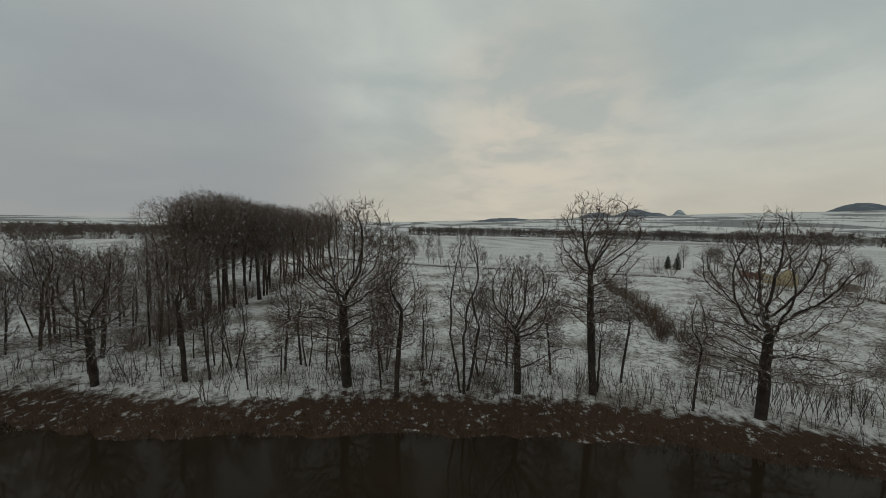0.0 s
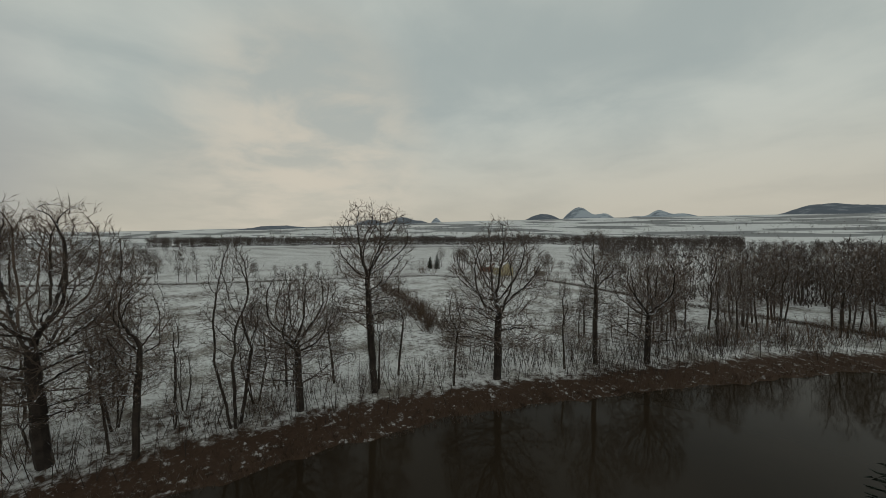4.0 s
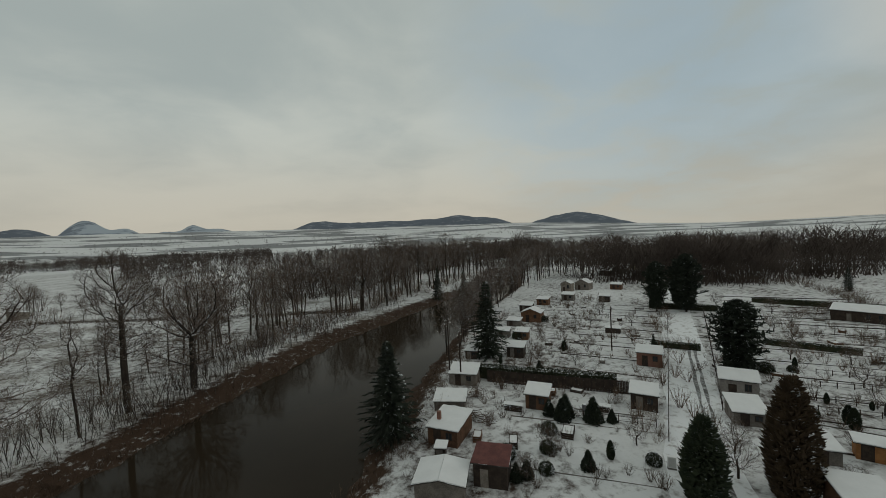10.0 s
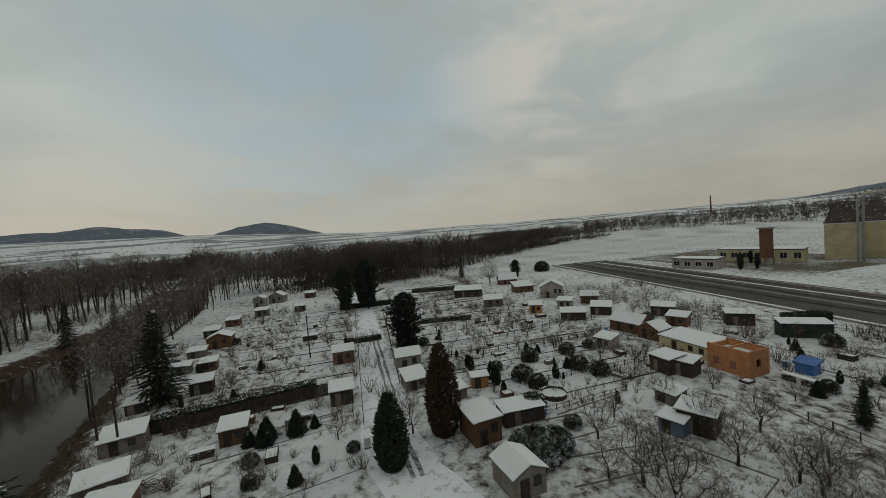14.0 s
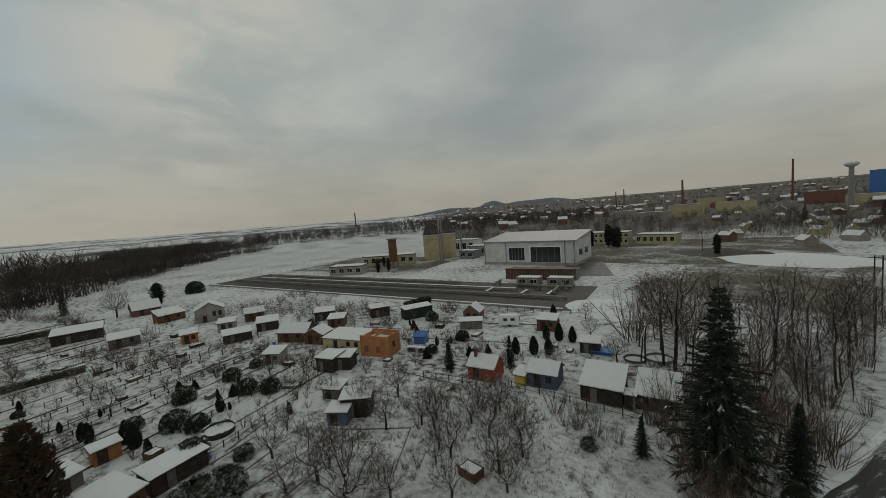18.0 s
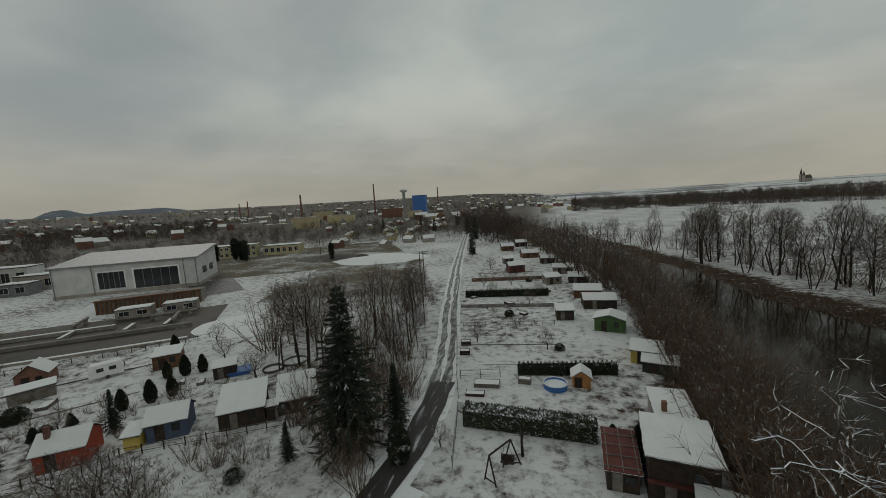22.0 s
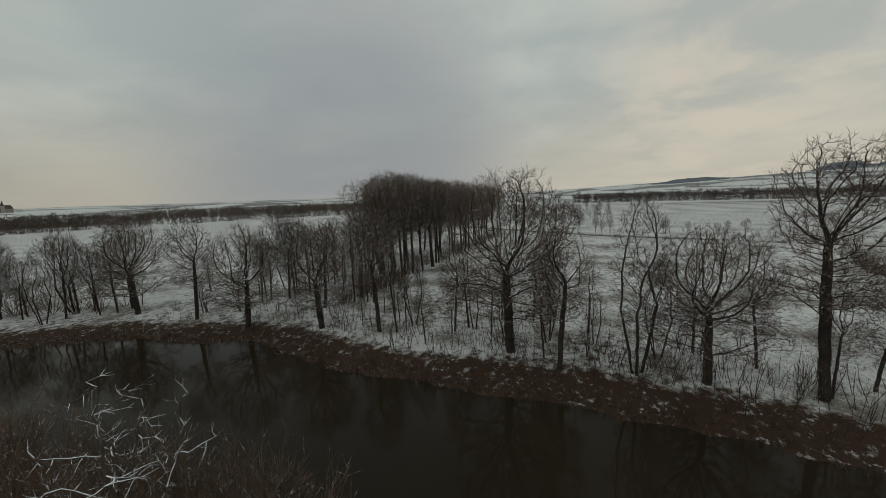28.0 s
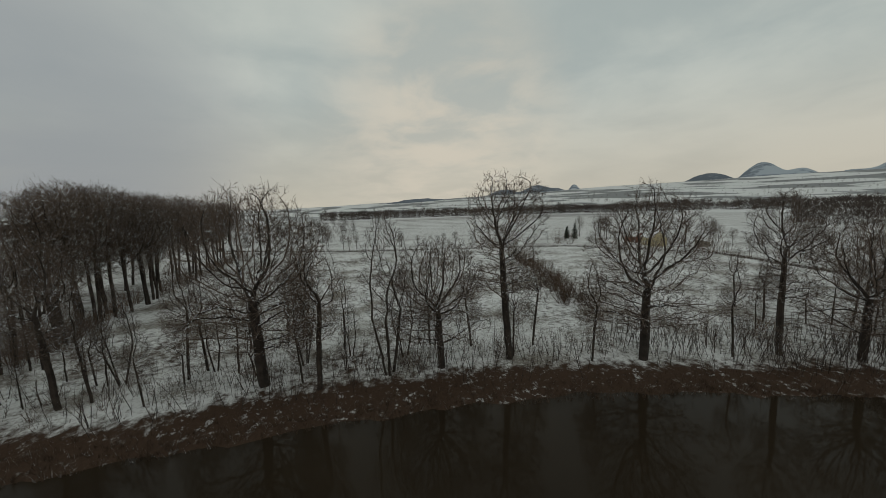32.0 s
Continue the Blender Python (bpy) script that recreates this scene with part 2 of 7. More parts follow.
BRICK = material("orange_brick", two_tone((0.36, 0.15, 0.065), (0.50, 0.23, 0.105), 1.2, 12.0), 0.85, 0.4)
RED_BRICK = material("red_brick", two_tone((0.14, 0.070, 0.052), (0.22, 0.115, 0.086), 0.6, 8.0), 0.85, 0.3)
CONCRETE = material("old_concrete", two_tone((0.17, 0.155, 0.135), (0.30, 0.275, 0.24), 0.5, 6.0), 0.85, 0.4)
RUST = material("rusty_steel", two_tone((0.085, 0.040, 0.022), (0.17, 0.085, 0.048), 1.2, 9.0), 0.75, 0.3)
STEEL = material("grey_steel", two_tone((0.18, 0.185, 0.19), (0.27, 0.275, 0.28), 1.0, 9.0), 0.5, 0.1, metal=0.4)
TAR_ROOF = material("tar_paper", snow_on(two_tone((0.035, 0.032, 0.030), (0.075, 0.068, 0.062), 0.8), 0.5, 1.0), 0.85, 0.2)
SLATE = material("dark_slates", snow_on(two_tone((0.050, 0.038, 0.033), (0.085, 0.064, 0.055), 0.7), 0.1, 0.8), 0.8, 0.2)
PANE = material("dark_pane", two_tone((0.018, 0.021, 0.024), (0.035, 0.040, 0.045), 0.5, 3.0), 0.12, spec=0.5)
WHITE = material("white_paint", two_tone((0.68, 0.69, 0.69), (0.80, 0.80, 0.79), 1.0, 6.0), 0.6, 0.1)
WASTE = material("snowy_waste_ground", lambda n, w: n.mix(n.ramp(n.math("ADD", n.math("MULTIPLY", n.noise(w, 0.05, 6.0, 0.65), 0.6), n.math("MULTIPLY", n.noise(w, 0.8, 6.0, 0.7), 0.4)), 0.37, 0.53), rgb(0.54, 0.55, 0.56), n.mix(n.noise(w, 0.5), rgb(0.085, 0.07, 0.05), rgb(0.17, 0.145, 0.105))), 0.9, 0.4, 5.0, spec=0.1)
# far hills: snow and forest tones lightened and blued to paint in distance haze
HILL_WOOD = material("hazed_snowy_forest", lambda n, w: n.mix(n.ramp(n.noise(w, 0.012, 7.0, 0.65), 0.50, 0.70), rgb(0.125, 0.142, 0.168), rgb(0.25, 0.27, 0.30)), 0.95, spec=0.05)
HILL_PALE = material("hazed_snowy_hill", lambda n, w: n.mix(n.ramp(n.noise(w, 0.006, 7.0, 0.6), 0.47, 0.58), rgb(0.36, 0.40, 0.44), rgb(0.18, 0.205, 0.24)), 0.95, spec=0.05)


def water_material():
    m = bpy.data.materials.new("river_water")
    m.use_nodes = True
    n = Nodes(m.node_tree)
    where = n.add("NewGeometry").outputs["Position"]
    wave = n.noise(n.add("Mapping", Vector=where, Scale=(0.6, 0.6, 0.6)), 1.1, 4.0, 0.6)
    b = n.add("BsdfPrincipled", Roughness=0.05, IOR=1.33)
    n.put(b, "Base Color", n.mix(n.noise(where, 0.06, 4.0), rgb(0.016, 0.011, 0.007), rgb(0.034, 0.025, 0.016)))
    n.put(b, "Specular IOR Level", 0.115)
    n.put(b, "Normal", n.add("Bump", Strength=0.05, Distance=0.08, Height=wave))
    n.t.links.new(b.outputs[0], n.add("OutputMaterial").inputs[0])
    return m


WATER = water_material()


# ---- mesh tools ----
class Mesh:
    """Vertices and faces of one part."""

    def __init__(self):
        self.v, self.f = [], []

    def add(self, verts, faces):
        k = len(self.v)
        self.v.extend(verts)
        self.f.extend([tuple(i + k for i in f) for f in faces])
        return self

    def box(self, x0, y0, z0, x1, y1, z1):
        return self.add([(x, y, z) for z in (z0, z1) for y in (y0, y1) for x in (x0, x1)],
                        [(0, 2, 3, 1), (4, 5, 7, 6), (0, 1, 5, 4), (2, 6, 7, 3), (0, 4, 6, 2), (1, 3, 7, 5)])

    def slab(self, a, b, c, d, thick):
        """A plate over four corners, that deep downwards."""
        top = [Vector(p) for p in (a, b, c, d)]
        low = [p - Vector((0, 0, thick)) for p in top]
        return self.add([tuple(p) for p in top + low],
                        [(0, 1, 2, 3), (7, 6, 5, 4), (0, 4, 5, 1), (1, 5, 6, 2), (2, 6, 7, 3), (3, 7, 4, 0)])

    def tube(self, pts, radii, sides=6, cap=False):
        k0 = len(self.v)
        for i, p in enumerate(pts):
            d = (Vector(pts[min(i + 1, len(pts) - 1)]) - Vector(pts[max(i - 1, 0)])).normalized()
            s = d.cross(Vector((0.31, 0.17, 0.93)) if abs(d.z) < 0.9 else Vector((1, 0, 0))).normalized()
            u = s.cross(d)
            for j in range(sides):
                a = 2 * math.pi * j / sides
                q = Vector(p) + (s * math.cos(a) + u * math.sin(a)) * radii[i]
                self.v.append(tuple(q))
        for i in range(len(pts) - 1):
            for j in range(sides):
                a, b = k0 + i * sides + j, k0 + i * sides + (j + 1) % sides
                self.f.append((a, b, b + sides, a + sides))
        if cap:
            self.f.append(tuple(k0 + (len(pts) - 1) * sides + j for j in range(sides)))
            self.f.append(tuple(k0 + j for j in reversed(range(sides))))
        return self

    def spike(self, p, d, length, r):
        """A thin three-sided point from p along d."""
        s = d.cross(Vector((0.31, 0.17, 0.93)) if abs(d.z) < 0.9 else Vector((1, 0, 0))).normalized() * r
        u = s.cross(d.normalized())
        a, b, c = p + s, p - s * 0.5 + u * 0.87, p - s * 0.5 - u * 0.87
        return self.add([tuple(a), tuple(b), tuple(c), tuple(p + d * length)], [(0, 1, 3), (1, 2, 3), (2, 0, 3)])

    def data(self, name, mat, smooth=False):
        me = bpy.data.meshes.new(name)
        me.from_pydata(self.v, [], self.f)
        me.materials.append(mat)
        if smooth:
            me.shade_smooth()
        me.update()
        return me


def part(name, mesh, mat, parent=None, label="", smooth=False):
    """Links a mesh as one object, under a thing or a part where given."""
    ob = new(name, mesh.data(name, mat, smooth) if isinstance(mesh, Mesh) else mesh)
    ob.parent = parent
    return tagged(ob, label)


def thing(name, label, category, group="", m=None):
    ob = tagged(new(name), label, category, group)
    if m is not None:
        ob.matrix_basis = m
    return ob


def at(x, y, turn=0.0, size=1.0, z=None):
    return pose(x, y, land(x, y) if z is None else z, 0, 0, turn) @ Matrix.Diagonal((size, size, size, 1))


# ---- the land: river, banks, fields, far slopes ----
RIVER = [((135, 250), 8), ((85, 170), 9), ((39, 122), 11.5), (( 18, 97), 15.4), ((4, 76), 15.6), ((-9, 55), 15.5), ((-15, 45), 16), ((-28.4, 18), 14.6),
         ((-32.2, -4), 15.5), ((-35.2, -31), 16.6), ((-39.6, -56), 20), ((-40, -79), 18.7), ((-35.5, -106), 12.5), ((-36, -120), 13), ((-22, -185), 12.5), ((4, -280), 12), ((50, -420), 12), ((75, -640), 12)]
WATER_Z = -1.25
RV = np.array([p for p, _ in RIVER], float)
RW = np.array([w for _, w in RIVER], float)


def shore(x, y):
    """Metres from the waterline, below 0 on the river."""
    p = np.stack([np.asarray(x, float), np.asarray(y, float)], -1)
    best = np.full(p.shape[:-1], 1e9)
    for a, b, wa, wb in zip(RV[:-1], RV[1:], RW[:-1], RW[1:]):
        d = b - a
        s = np.clip(((p - a) @ d) / (d @ d), 0, 1)
        best = np.minimum(best, np.hypot(p[..., 0] - a[0] - s * d[0], p[..., 1] - a[1] - s * d[1]) - (wa + s * (wb - wa)))
    return best


def step(e, lo, hi):
    s = np.clip((e - lo) / (hi - lo), 0, 1)
    return s * s * (3 - 2 * s)


SLOPES = [(-180, 45), (-115, 45), (-88, 40), (-72, 70), (-55, 110), (-40, 150), (-20, 168), (0, 160), (28, 140), (44, 80), (54, 40), (80, 36), (105, 48), (120, 95), (170, 95), (180, 60)]


def relief(x, y):
    """Height of the land."""
    x, y = np.asarray(x, float), np.asarray(y, float)
    e = shore(x, y) + 0.7 * np.sin(x * 0.31 + 1.1) * np.sin(y * 0.27) + 0.4 * np.sin(x * 0.83 + y * 0.61)
    beyond = x < np.interp(y, RV[::-1, 1], RV[::-1, 0])
    bank = np.where(e < 0, WATER_Z + np.maximum(e * 0.35, -1.5), WATER_Z + 1.25 * step(e, -0.3, np.where(beyond, 11.5, 4.6)))
    z = bank + 0.10 * np.sin(x * 0.13) * np.sin(y * 0.11 + 0.6)
    r, az = np.hypot(x, y), np.degrees(np.arctan2(x, y))
    top = np.interp(az, [a for a, _ in SLOPES], [h for _, h in SLOPES])
    return z + top * step(r, 750, 3900) + 4 * np.sin(x * 0.004) * np.sin(y * 0.005) * step(r, 600, 1500)


SEGMENTS = [(a[0], a[1], b[0] - a[0], b[1] - a[1], wa, wb - wa) for (a, wa), (b, wb) in zip(RIVER[:-1], RIVER[1:])]


def wet_edge(x, y):
    """shore() for one place."""
    best = 1e9
    for ax, ay, dx, dy, w, dw in SEGMENTS:
        t = min(1.0, max(0.0, ((x - ax) * dx + (y - ay) * dy) / (dx * dx + dy * dy)))
        best = min(best, math.hypot(x - ax - t * dx, y - ay - t * dy) - w - t * dw)
    return best


def land(x, y):
    """relief() for one place."""
    r = math.hypot(x, y)
    far = (0.0, 0.0)
    if r > 600:
        az = math.degrees(math.atan2(x, y))
        for (a0, h0), (a1, h1) in zip(SLOPES[:-1], SLOPES[1:]):
            if a0 <= az <= a1:
                far = (h0 + (h1 - h0) * (az - a0) / (a1 - a0), 4 * math.sin(x * 0.004) * math.sin(y * 0.005))

    def ease(e, lo, hi):
        t = min(1.0, max(0.0, (e - lo) / (hi - lo)))
        return t * t * (3 - 2 * t)

    e = wet_edge(x, y) + 0.7 * math.sin(x * 0.31 + 1.1) * math.sin(y * 0.27) + 0.4 * math.sin(x * 0.83 + y * 0.61)
    if e < 0:
        z = WATER_Z + max(e * 0.35, -1.5)
    else:
        beyond = x < float(np.interp(y, RIVER_Y, RIVER_X)) if e < 12 else False
        z = WATER_Z + 1.25 * ease(e, -0.3, 11.5 if beyond else 4.6)
    return z + 0.10 * math.sin(x * 0.13) * math.sin(y * 0.11 + 0.6) + far[0] * ease(r, 750, 3900) + far[1] * ease(r, 600, 1500)


RIVER_X, RIVER_Y = RV[::-1, 0].copy(), RV[::-1, 1].copy()


def axis(fine, edge):
    """Grid lines: close together near the middle, then ever wider."""
    a = list(np.arange(-fine, fine + 0.1, 1.6))
    g, s = fine, 1.6
    while g < edge:
        s *= 1.12
        g += s
        a = [-g] + a + [g]
    return np.array(a)


def sheet(name, mat, xs, ys, zs, label):
    X, Y = np.meshgrid(xs, ys)
    Z = zs(X, Y)
    nx, ny = len(xs), len(ys)
    i = np.arange(nx * ny).reshape(ny, nx)
    faces = np.stack([i[:-1, :-1], i[:-1, 1:], i[1:, 1:], i[1:, :-1]], -1).reshape(-1, 4)
    me = bpy.data.meshes.new(name)
    me.from_pydata(np.stack([X, Y, Z], -1).reshape(-1, 3).tolist(), [], faces.tolist())
    me.materials.append(mat)
    me.shade_smooth()
    return tagged(new(name, me), label, name.replace("_", " "), kind="structure")


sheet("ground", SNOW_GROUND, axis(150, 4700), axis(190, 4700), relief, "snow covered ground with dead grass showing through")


def ribbon(name, mat, line, width, lift, label, shift=0.0, kind="structure", ragged=0.0):
    """A road or track laid on the land along a line."""
    pts = []
    for a, b in zip(line[:-1], line[1:]):
        a, b = Vector(a), Vector(b)
        k = max(2, int((b - a).length / 3))
        pts += [a.lerp(b, i / k) for i in range(k)]
    pts.append(Vector(line[-1]))
    for _ in range(8):
        pts = [pts[0]] + [(pts[i - 1] + pts[i] * 2 + pts[i + 1]) / 4 for i in range(1, len(pts) - 1)] + [pts[-1]]
    m = Mesh()
    k = len(pts)
    for i, p in enumerate(pts):
        d = (pts[min(i + 1, k - 1)] - pts[max(i - 1, 0)]).normalized()
        side = Vector((d.y, -d.x))
        for s in (-0.5, -0.17, 0.17, 0.5):
            w = width * (1 + ragged * noise.noise((p.x * 0.4, p.y * 0.4, s)))
            q = p + side * (s * w + shift)
            m.v.append((q.x, q.y, land(q.x, q.y) + lift))
    for i in range(k - 1):
        for s in range(3):
            a = i * 4 + s
            m.f.append((a, a + 1, a + 5, a + 4))
    ob = part(name, m, mat, smooth=True)
    return tagged(ob, label, name.split("_")[0], kind=kind)


water = Mesh()
for (x, y), w in RIVER:
    i = [p for p, _ in RIVER].index((x, y))
    a, b = Vector(RIVER[max(i - 1, 0)][0]), Vector(RIVER[min(i + 1, len(RIVER) - 1)][0])
    d = (b - a).normalized()
    for s in (-1, 1):
        water.v.append((x - d.y * (w + 2.5) * s, y + d.x * (w + 2.5) * s, WATER_Z))
for i in range(len(RIVER) - 1):
    water.f.append((2 * i, 2 * i + 1, 2 * i + 3, 2 * i + 2))
tagged(part("river_water", water, WATER), "dark still river water reflecting bare trees", "river", kind="structure")

RUT_SNOW = material("slush", lambda n, w: n.mix(n.ramp(n.noise(n.add("Mapping", Vector=w, Scale=(2.2, 0.28, 1.0)), 0.9, 6.0, 0.75), 0.44, 0.62), rgb(0.075, 0.068, 0.06), rgb(0.52, 0.52, 0.52)), 0.5, 0.3, 9.0)
LANE_N = [(14, -30), (17, -20), (21, -8), (25, 8), (31, 22), (38, 30), (46, 35.5), (75, 61), (111, 93), (150, 127), (190, 160)]
LANE_S = [(17.5, -18), (15.4, -25), (13.8, -34), (14.7, -49.4), (17.8, -65), (23.3, -89.6), (30, -121.6), (41.8, -186), (58, -280), (73, -378), (92, -470), (98, -560), (120, -800)]
ribbon("road_north", ROAD_SNOW, LANE_N, 7.4, 0.04, "garden lane covered with trodden snow", ragged=0.2)
ribbon("road_south", ROAD_SNOW, LANE_S, 4.6, 0.05, "narrow lane with slushy snow", ragged=0.2)
for s in (-0.95, 0.85):
    ribbon("rut_track", RUT_SNOW, LANE_S, 1.15, 0.08, "dark wet wheel rut in the snow", s, ragged=0.9)
ribbon("rut_bend", ASPHALT, LANE_S[:4], 3.0, 0.10, "bare wet asphalt at the bend", ragged=0.5)
for s in (1.9, 0.9):
    ribbon("rut_lane", RUT_SNOW, LANE_N[4:8], 0.5, 0.08, "thin wheel rut in the snow", s, ragged=1.4)


# ---- trees ----
def turned(d, angle, rnd):
    """d bent by an angle to a random side."""
    s = d.cross(Vector((rnd.uniform(-1, 1), rnd.uniform(-1, 1), rnd.uniform(-1, 1)))).normalized()
    return (d * math.cos(angle) + s * math.sin(angle)).normalized()


def grow(rnd, stems, cloud, step, reach, kill, up, most=7500):
    """Limbs that grow from the stems towards the points of a cloud, forking as they go: places, parents."""
    gen = np.random.default_rng(rnd.randrange(10 ** 6))
    pos, par = [], []
    for stem in stems:
        for i, p in enumerate(stem):
            par.append(len(pos) - 1 if i else -1)
            pos.append(p)
    pos = np.array(pos, float)
    kids = np.zeros(most + 4000, int)
    gap = np.linalg.norm(cloud[:, None] - pos[None], axis=2)
    near, dist = gap.argmin(1), gap.min(1)
    for _ in range(130):
        ok = (dist < reach) & (kids[near] < 3)
        if not ok.any() or len(pos) > most:
            break
        pull = cloud[ok] - pos[near[ok]]
        pull /= np.linalg.norm(pull, axis=1)[:, None] + 1e-9
        way = np.zeros((len(pos), 3))
        np.add.at(way, near[ok], pull)
        who = np.unique(near[ok])
        way = way[who] / (np.linalg.norm(way[who], axis=1)[:, None] + 1e-9)
        way += np.array([0, 0, up]) + gen.normal(0, 0.13, way.shape)
        way /= np.linalg.norm(way, axis=1)[:, None]
        tip = pos[who] + way * step
        kids[who] += 1
        base = len(pos)
        pos = np.concatenate([pos, tip])
        par += who.tolist()
        gap = np.linalg.norm(cloud[:, None] - tip[None], axis=2)
        nearer = gap.min(1) < dist
        near = np.where(nearer, base + gap.argmin(1), near)
        dist = np.minimum(dist, gap.min(1))
        keep = dist > kill
        cloud, near, dist = cloud[keep], near[keep], dist[keep]
        if not len(cloud):
            break
    return pos, par


def clothe(rnd, pos, par, wood, crown, tip, root, twigs, long, thin, subs):
    """Tapered limbs along what has grown, thick ones into wood, thin ones and their twigs into crown."""
    n = len(pos)
    kids = [[] for _ in range(n)]
    for i, p in enumerate(par):
        if p >= 0:
            kids[p].append(i)
    load = np.ones(n)
    for i in range(n - 1, -1, -1):
        if kids[i]:
            load[i] = sum(load[k] for k in kids[i])
    rad = tip * load ** 0.44
    rad *= 1 + (root / rad.max() - 1) * (load / load.max()) ** 0.7
    starts = [i for i in range(n) if par[i] < 0]
    while starts:
        i = starts.pop()
        run = [par[i], i] if par[i] >= 0 else [i]
        while kids[run[-1]]:
            best = max(kids[run[-1]], key=lambda k: load[k])
            starts += [k for k in kids[run[-1]] if k != best]
            run.append(best)
        if len(run) < 2:
            continue
        r = [rad[k] for k in run]
        if par[run[0]] >= 0 or len(run) > 1 and par[i] >= 0:
            r[0] = r[1]
        big = r[0] > root * 0.16
        slim = run if big or len(run) < 4 else run[:1] + run[1:-1:2] + run[-1:]
        (wood if big else crown).tube([Vector(pos[k]) for k in slim], [rad[k] if k != run[0] else r[0] for k in slim[:-1]] + [tip * 0.5], 7 if r[0] > root * 0.6 else 5 if big else 3)
    for i in range(n):
        if rad[i] > tip * 3.2 or par[i] < 0:
            continue
        d = Vector(pos[i] - pos[par[i]]).normalized()
        for _ in range(twigs if kids[i] else twigs + 2):
            e = (turned(d, rnd.uniform(0.25, 0.95), rnd) + Vector((0, 0, 0.22))).normalized()
            reach = long * rnd.uniform(0.6, 1.35)
            crown.spike(Vector(pos[i]), e, reach, thin * 1.25)
            for k in range(subs):
                crown.spike(Vector(pos[i]) + e * reach * rnd.uniform(0.15, 0.8), (turned(e, rnd.uniform(0.35, 0.9), rnd) + Vector((0, 0, 0.15))).normalized(), reach * rnd.uniform(0.35, 0.7), thin)


def within(rnd, count, shape, lumps=0.55):
    """Points strewn in a crown; shape(z) gives its radius at a height from 0 to 10. Lumps leave gaps between the boughs."""
    out, shift = [], rnd.uniform(0, 90)
    while len(out) < count:
        z, a, q = rnd.uniform(0, 10), rnd.uniform(0, 6.2832), rnd.random() ** 0.55
        w = shape(z)
        if w <= 0 or rnd.random() > (w / 4.0) ** 0.8:
            continue
        p = (math.cos(a) * w * q, math.sin(a) * w * q, z)
        if noise.noise((p[0] * lumps + shift, p[1] * lumps, z * lumps)) > -0.12:
            out.append(p)
    return np.array(out)


def dome(z, lo, hi, wide, full=0.5):
    """Radius of a rounded crown between two heights, widest at a share of them."""
    if z <= lo or z >= hi:
        return 0.0
    s = (z - lo) / (hi - lo)
    s = s / full * 0.5 if s < full else 0.5 + (s - full) / (1 - full) * 0.5
    return wide * math.sin(math.pi * s) ** 0.62


GROWN = {  # bole, points, step, reach, crown(z), root, tip, twigs, twig length, thickness, upward pull
    "broad": (4.6, 2700, 0.22, 2.2, lambda z: max(dome(z, 2.0, 10, 3.3, 0.56), dome(z, 1.8, 4.8, 3.9)), 0.26, 0.0115, 1, 0.42, 0.0062, 0.24),
    "vase": (6.2, 1900, 0.19, 1.9, lambda z: max(dome(z, 4.0, 10, 2.0, 0.66), dome(z, 3.2, 5.4, 1.8)), 0.17, 0.0100, 1, 0.36, 0.0058, 0.38),
    "tall": (5.4, 1500, 0.18, 1.6, lambda z: dome(z, 1.8, 10, 1.5, 0.40), 0.11, 0.0085, 1, 0.36, 0.0058, 0.14),
    "round": (5.2, 1000, 0.25, 2.2, lambda z: dome(z, 2.9, 10, 2.3, 0.68), 0.12, 0.0095, 1, 0.62, 0.0058, 0.32),
    "many": (3.8, 1400, 0.20, 1.7, lambda z: dome(z, 1.5, 10, 1.8, 0.5), 0.090, 0.0085, 1, 0.38, 0.0058, 0.20),
    "tall_far": (5.2, 600, 0.26, 2.0, lambda z: dome(z, 1.8, 10, 1.5, 0.42), 0.12, 0.0105, 1, 0.64, 0.0078, 0.16),
    "many_far": (3.4, 640, 0.26, 2.0, lambda z: dome(z, 1.4, 10, 1.9, 0.5), 0.10, 0.0105, 1, 0.64, 0.0078, 0.20),
    "tall_lite": (5.0, 170, 0.42, 2.6, lambda z: dome(z, 2.0, 10, 1.5, 0.45), 0.11, 0.014, 2, 0.80, 0.0105, 0.20),
    "round_lite": (4.6, 240, 0.40, 2.8, lambda z: dome(z, 2.2, 10, 2.4, 0.6), 0.115, 0.013, 2, 0.95, 0.0100, 0.26),
    "snag": (4.2, 110, 0.34, 3.0, lambda z: dome(z, 1.6, 10, 2.9, 0.55), 0.12, 0.016, 1, 0.40, 0.010, 0.02),
    "fruit": (2.2, 400, 0.38, 2.8, lambda z: dome(z, 1.9, 10, 4.4, 0.5), 0.27, 0.020, 1, 0.90, 0.0125, 0.10),
}


def grown_tree(kind, rnd, wood, crown):
    bole, count, step, reach, shape, root, tip, twigs, long, thin, up = GROWN[kind]
    stems = []
    for k in range(3 if kind.startswith("many") else 1):
        a, lean = rnd.uniform(0, 6.28) + 2.1 * k, rnd.uniform(0.02, 0.10) + (0.16 if kind.startswith("many") else 0.0)
        q = 0.25 * (kind.startswith("many"))
        stem, x, y = [], math.cos(a) * q, math.sin(a) * q
        for i in range(int((bole + 0.2) / step) + 1):
            stem.append((x, y, -0.2 + i * step))
            x += (math.cos(a) * lean + rnd.uniform(-0.10, 0.10)) * step
            y += (math.sin(a) * lean + rnd.uniform(-0.10, 0.10)) * step
        stems.append(stem)
    pos, par = grow(rnd, stems, within(rnd, count, shape), step, reach, step * 1.1, up)
    clothe(rnd, pos, par, wood, crown, tip, root, twigs, long, thin, 0 if kind.endswith("lite") or kind == "snag" else 1 if kind.endswith("far") else 3)


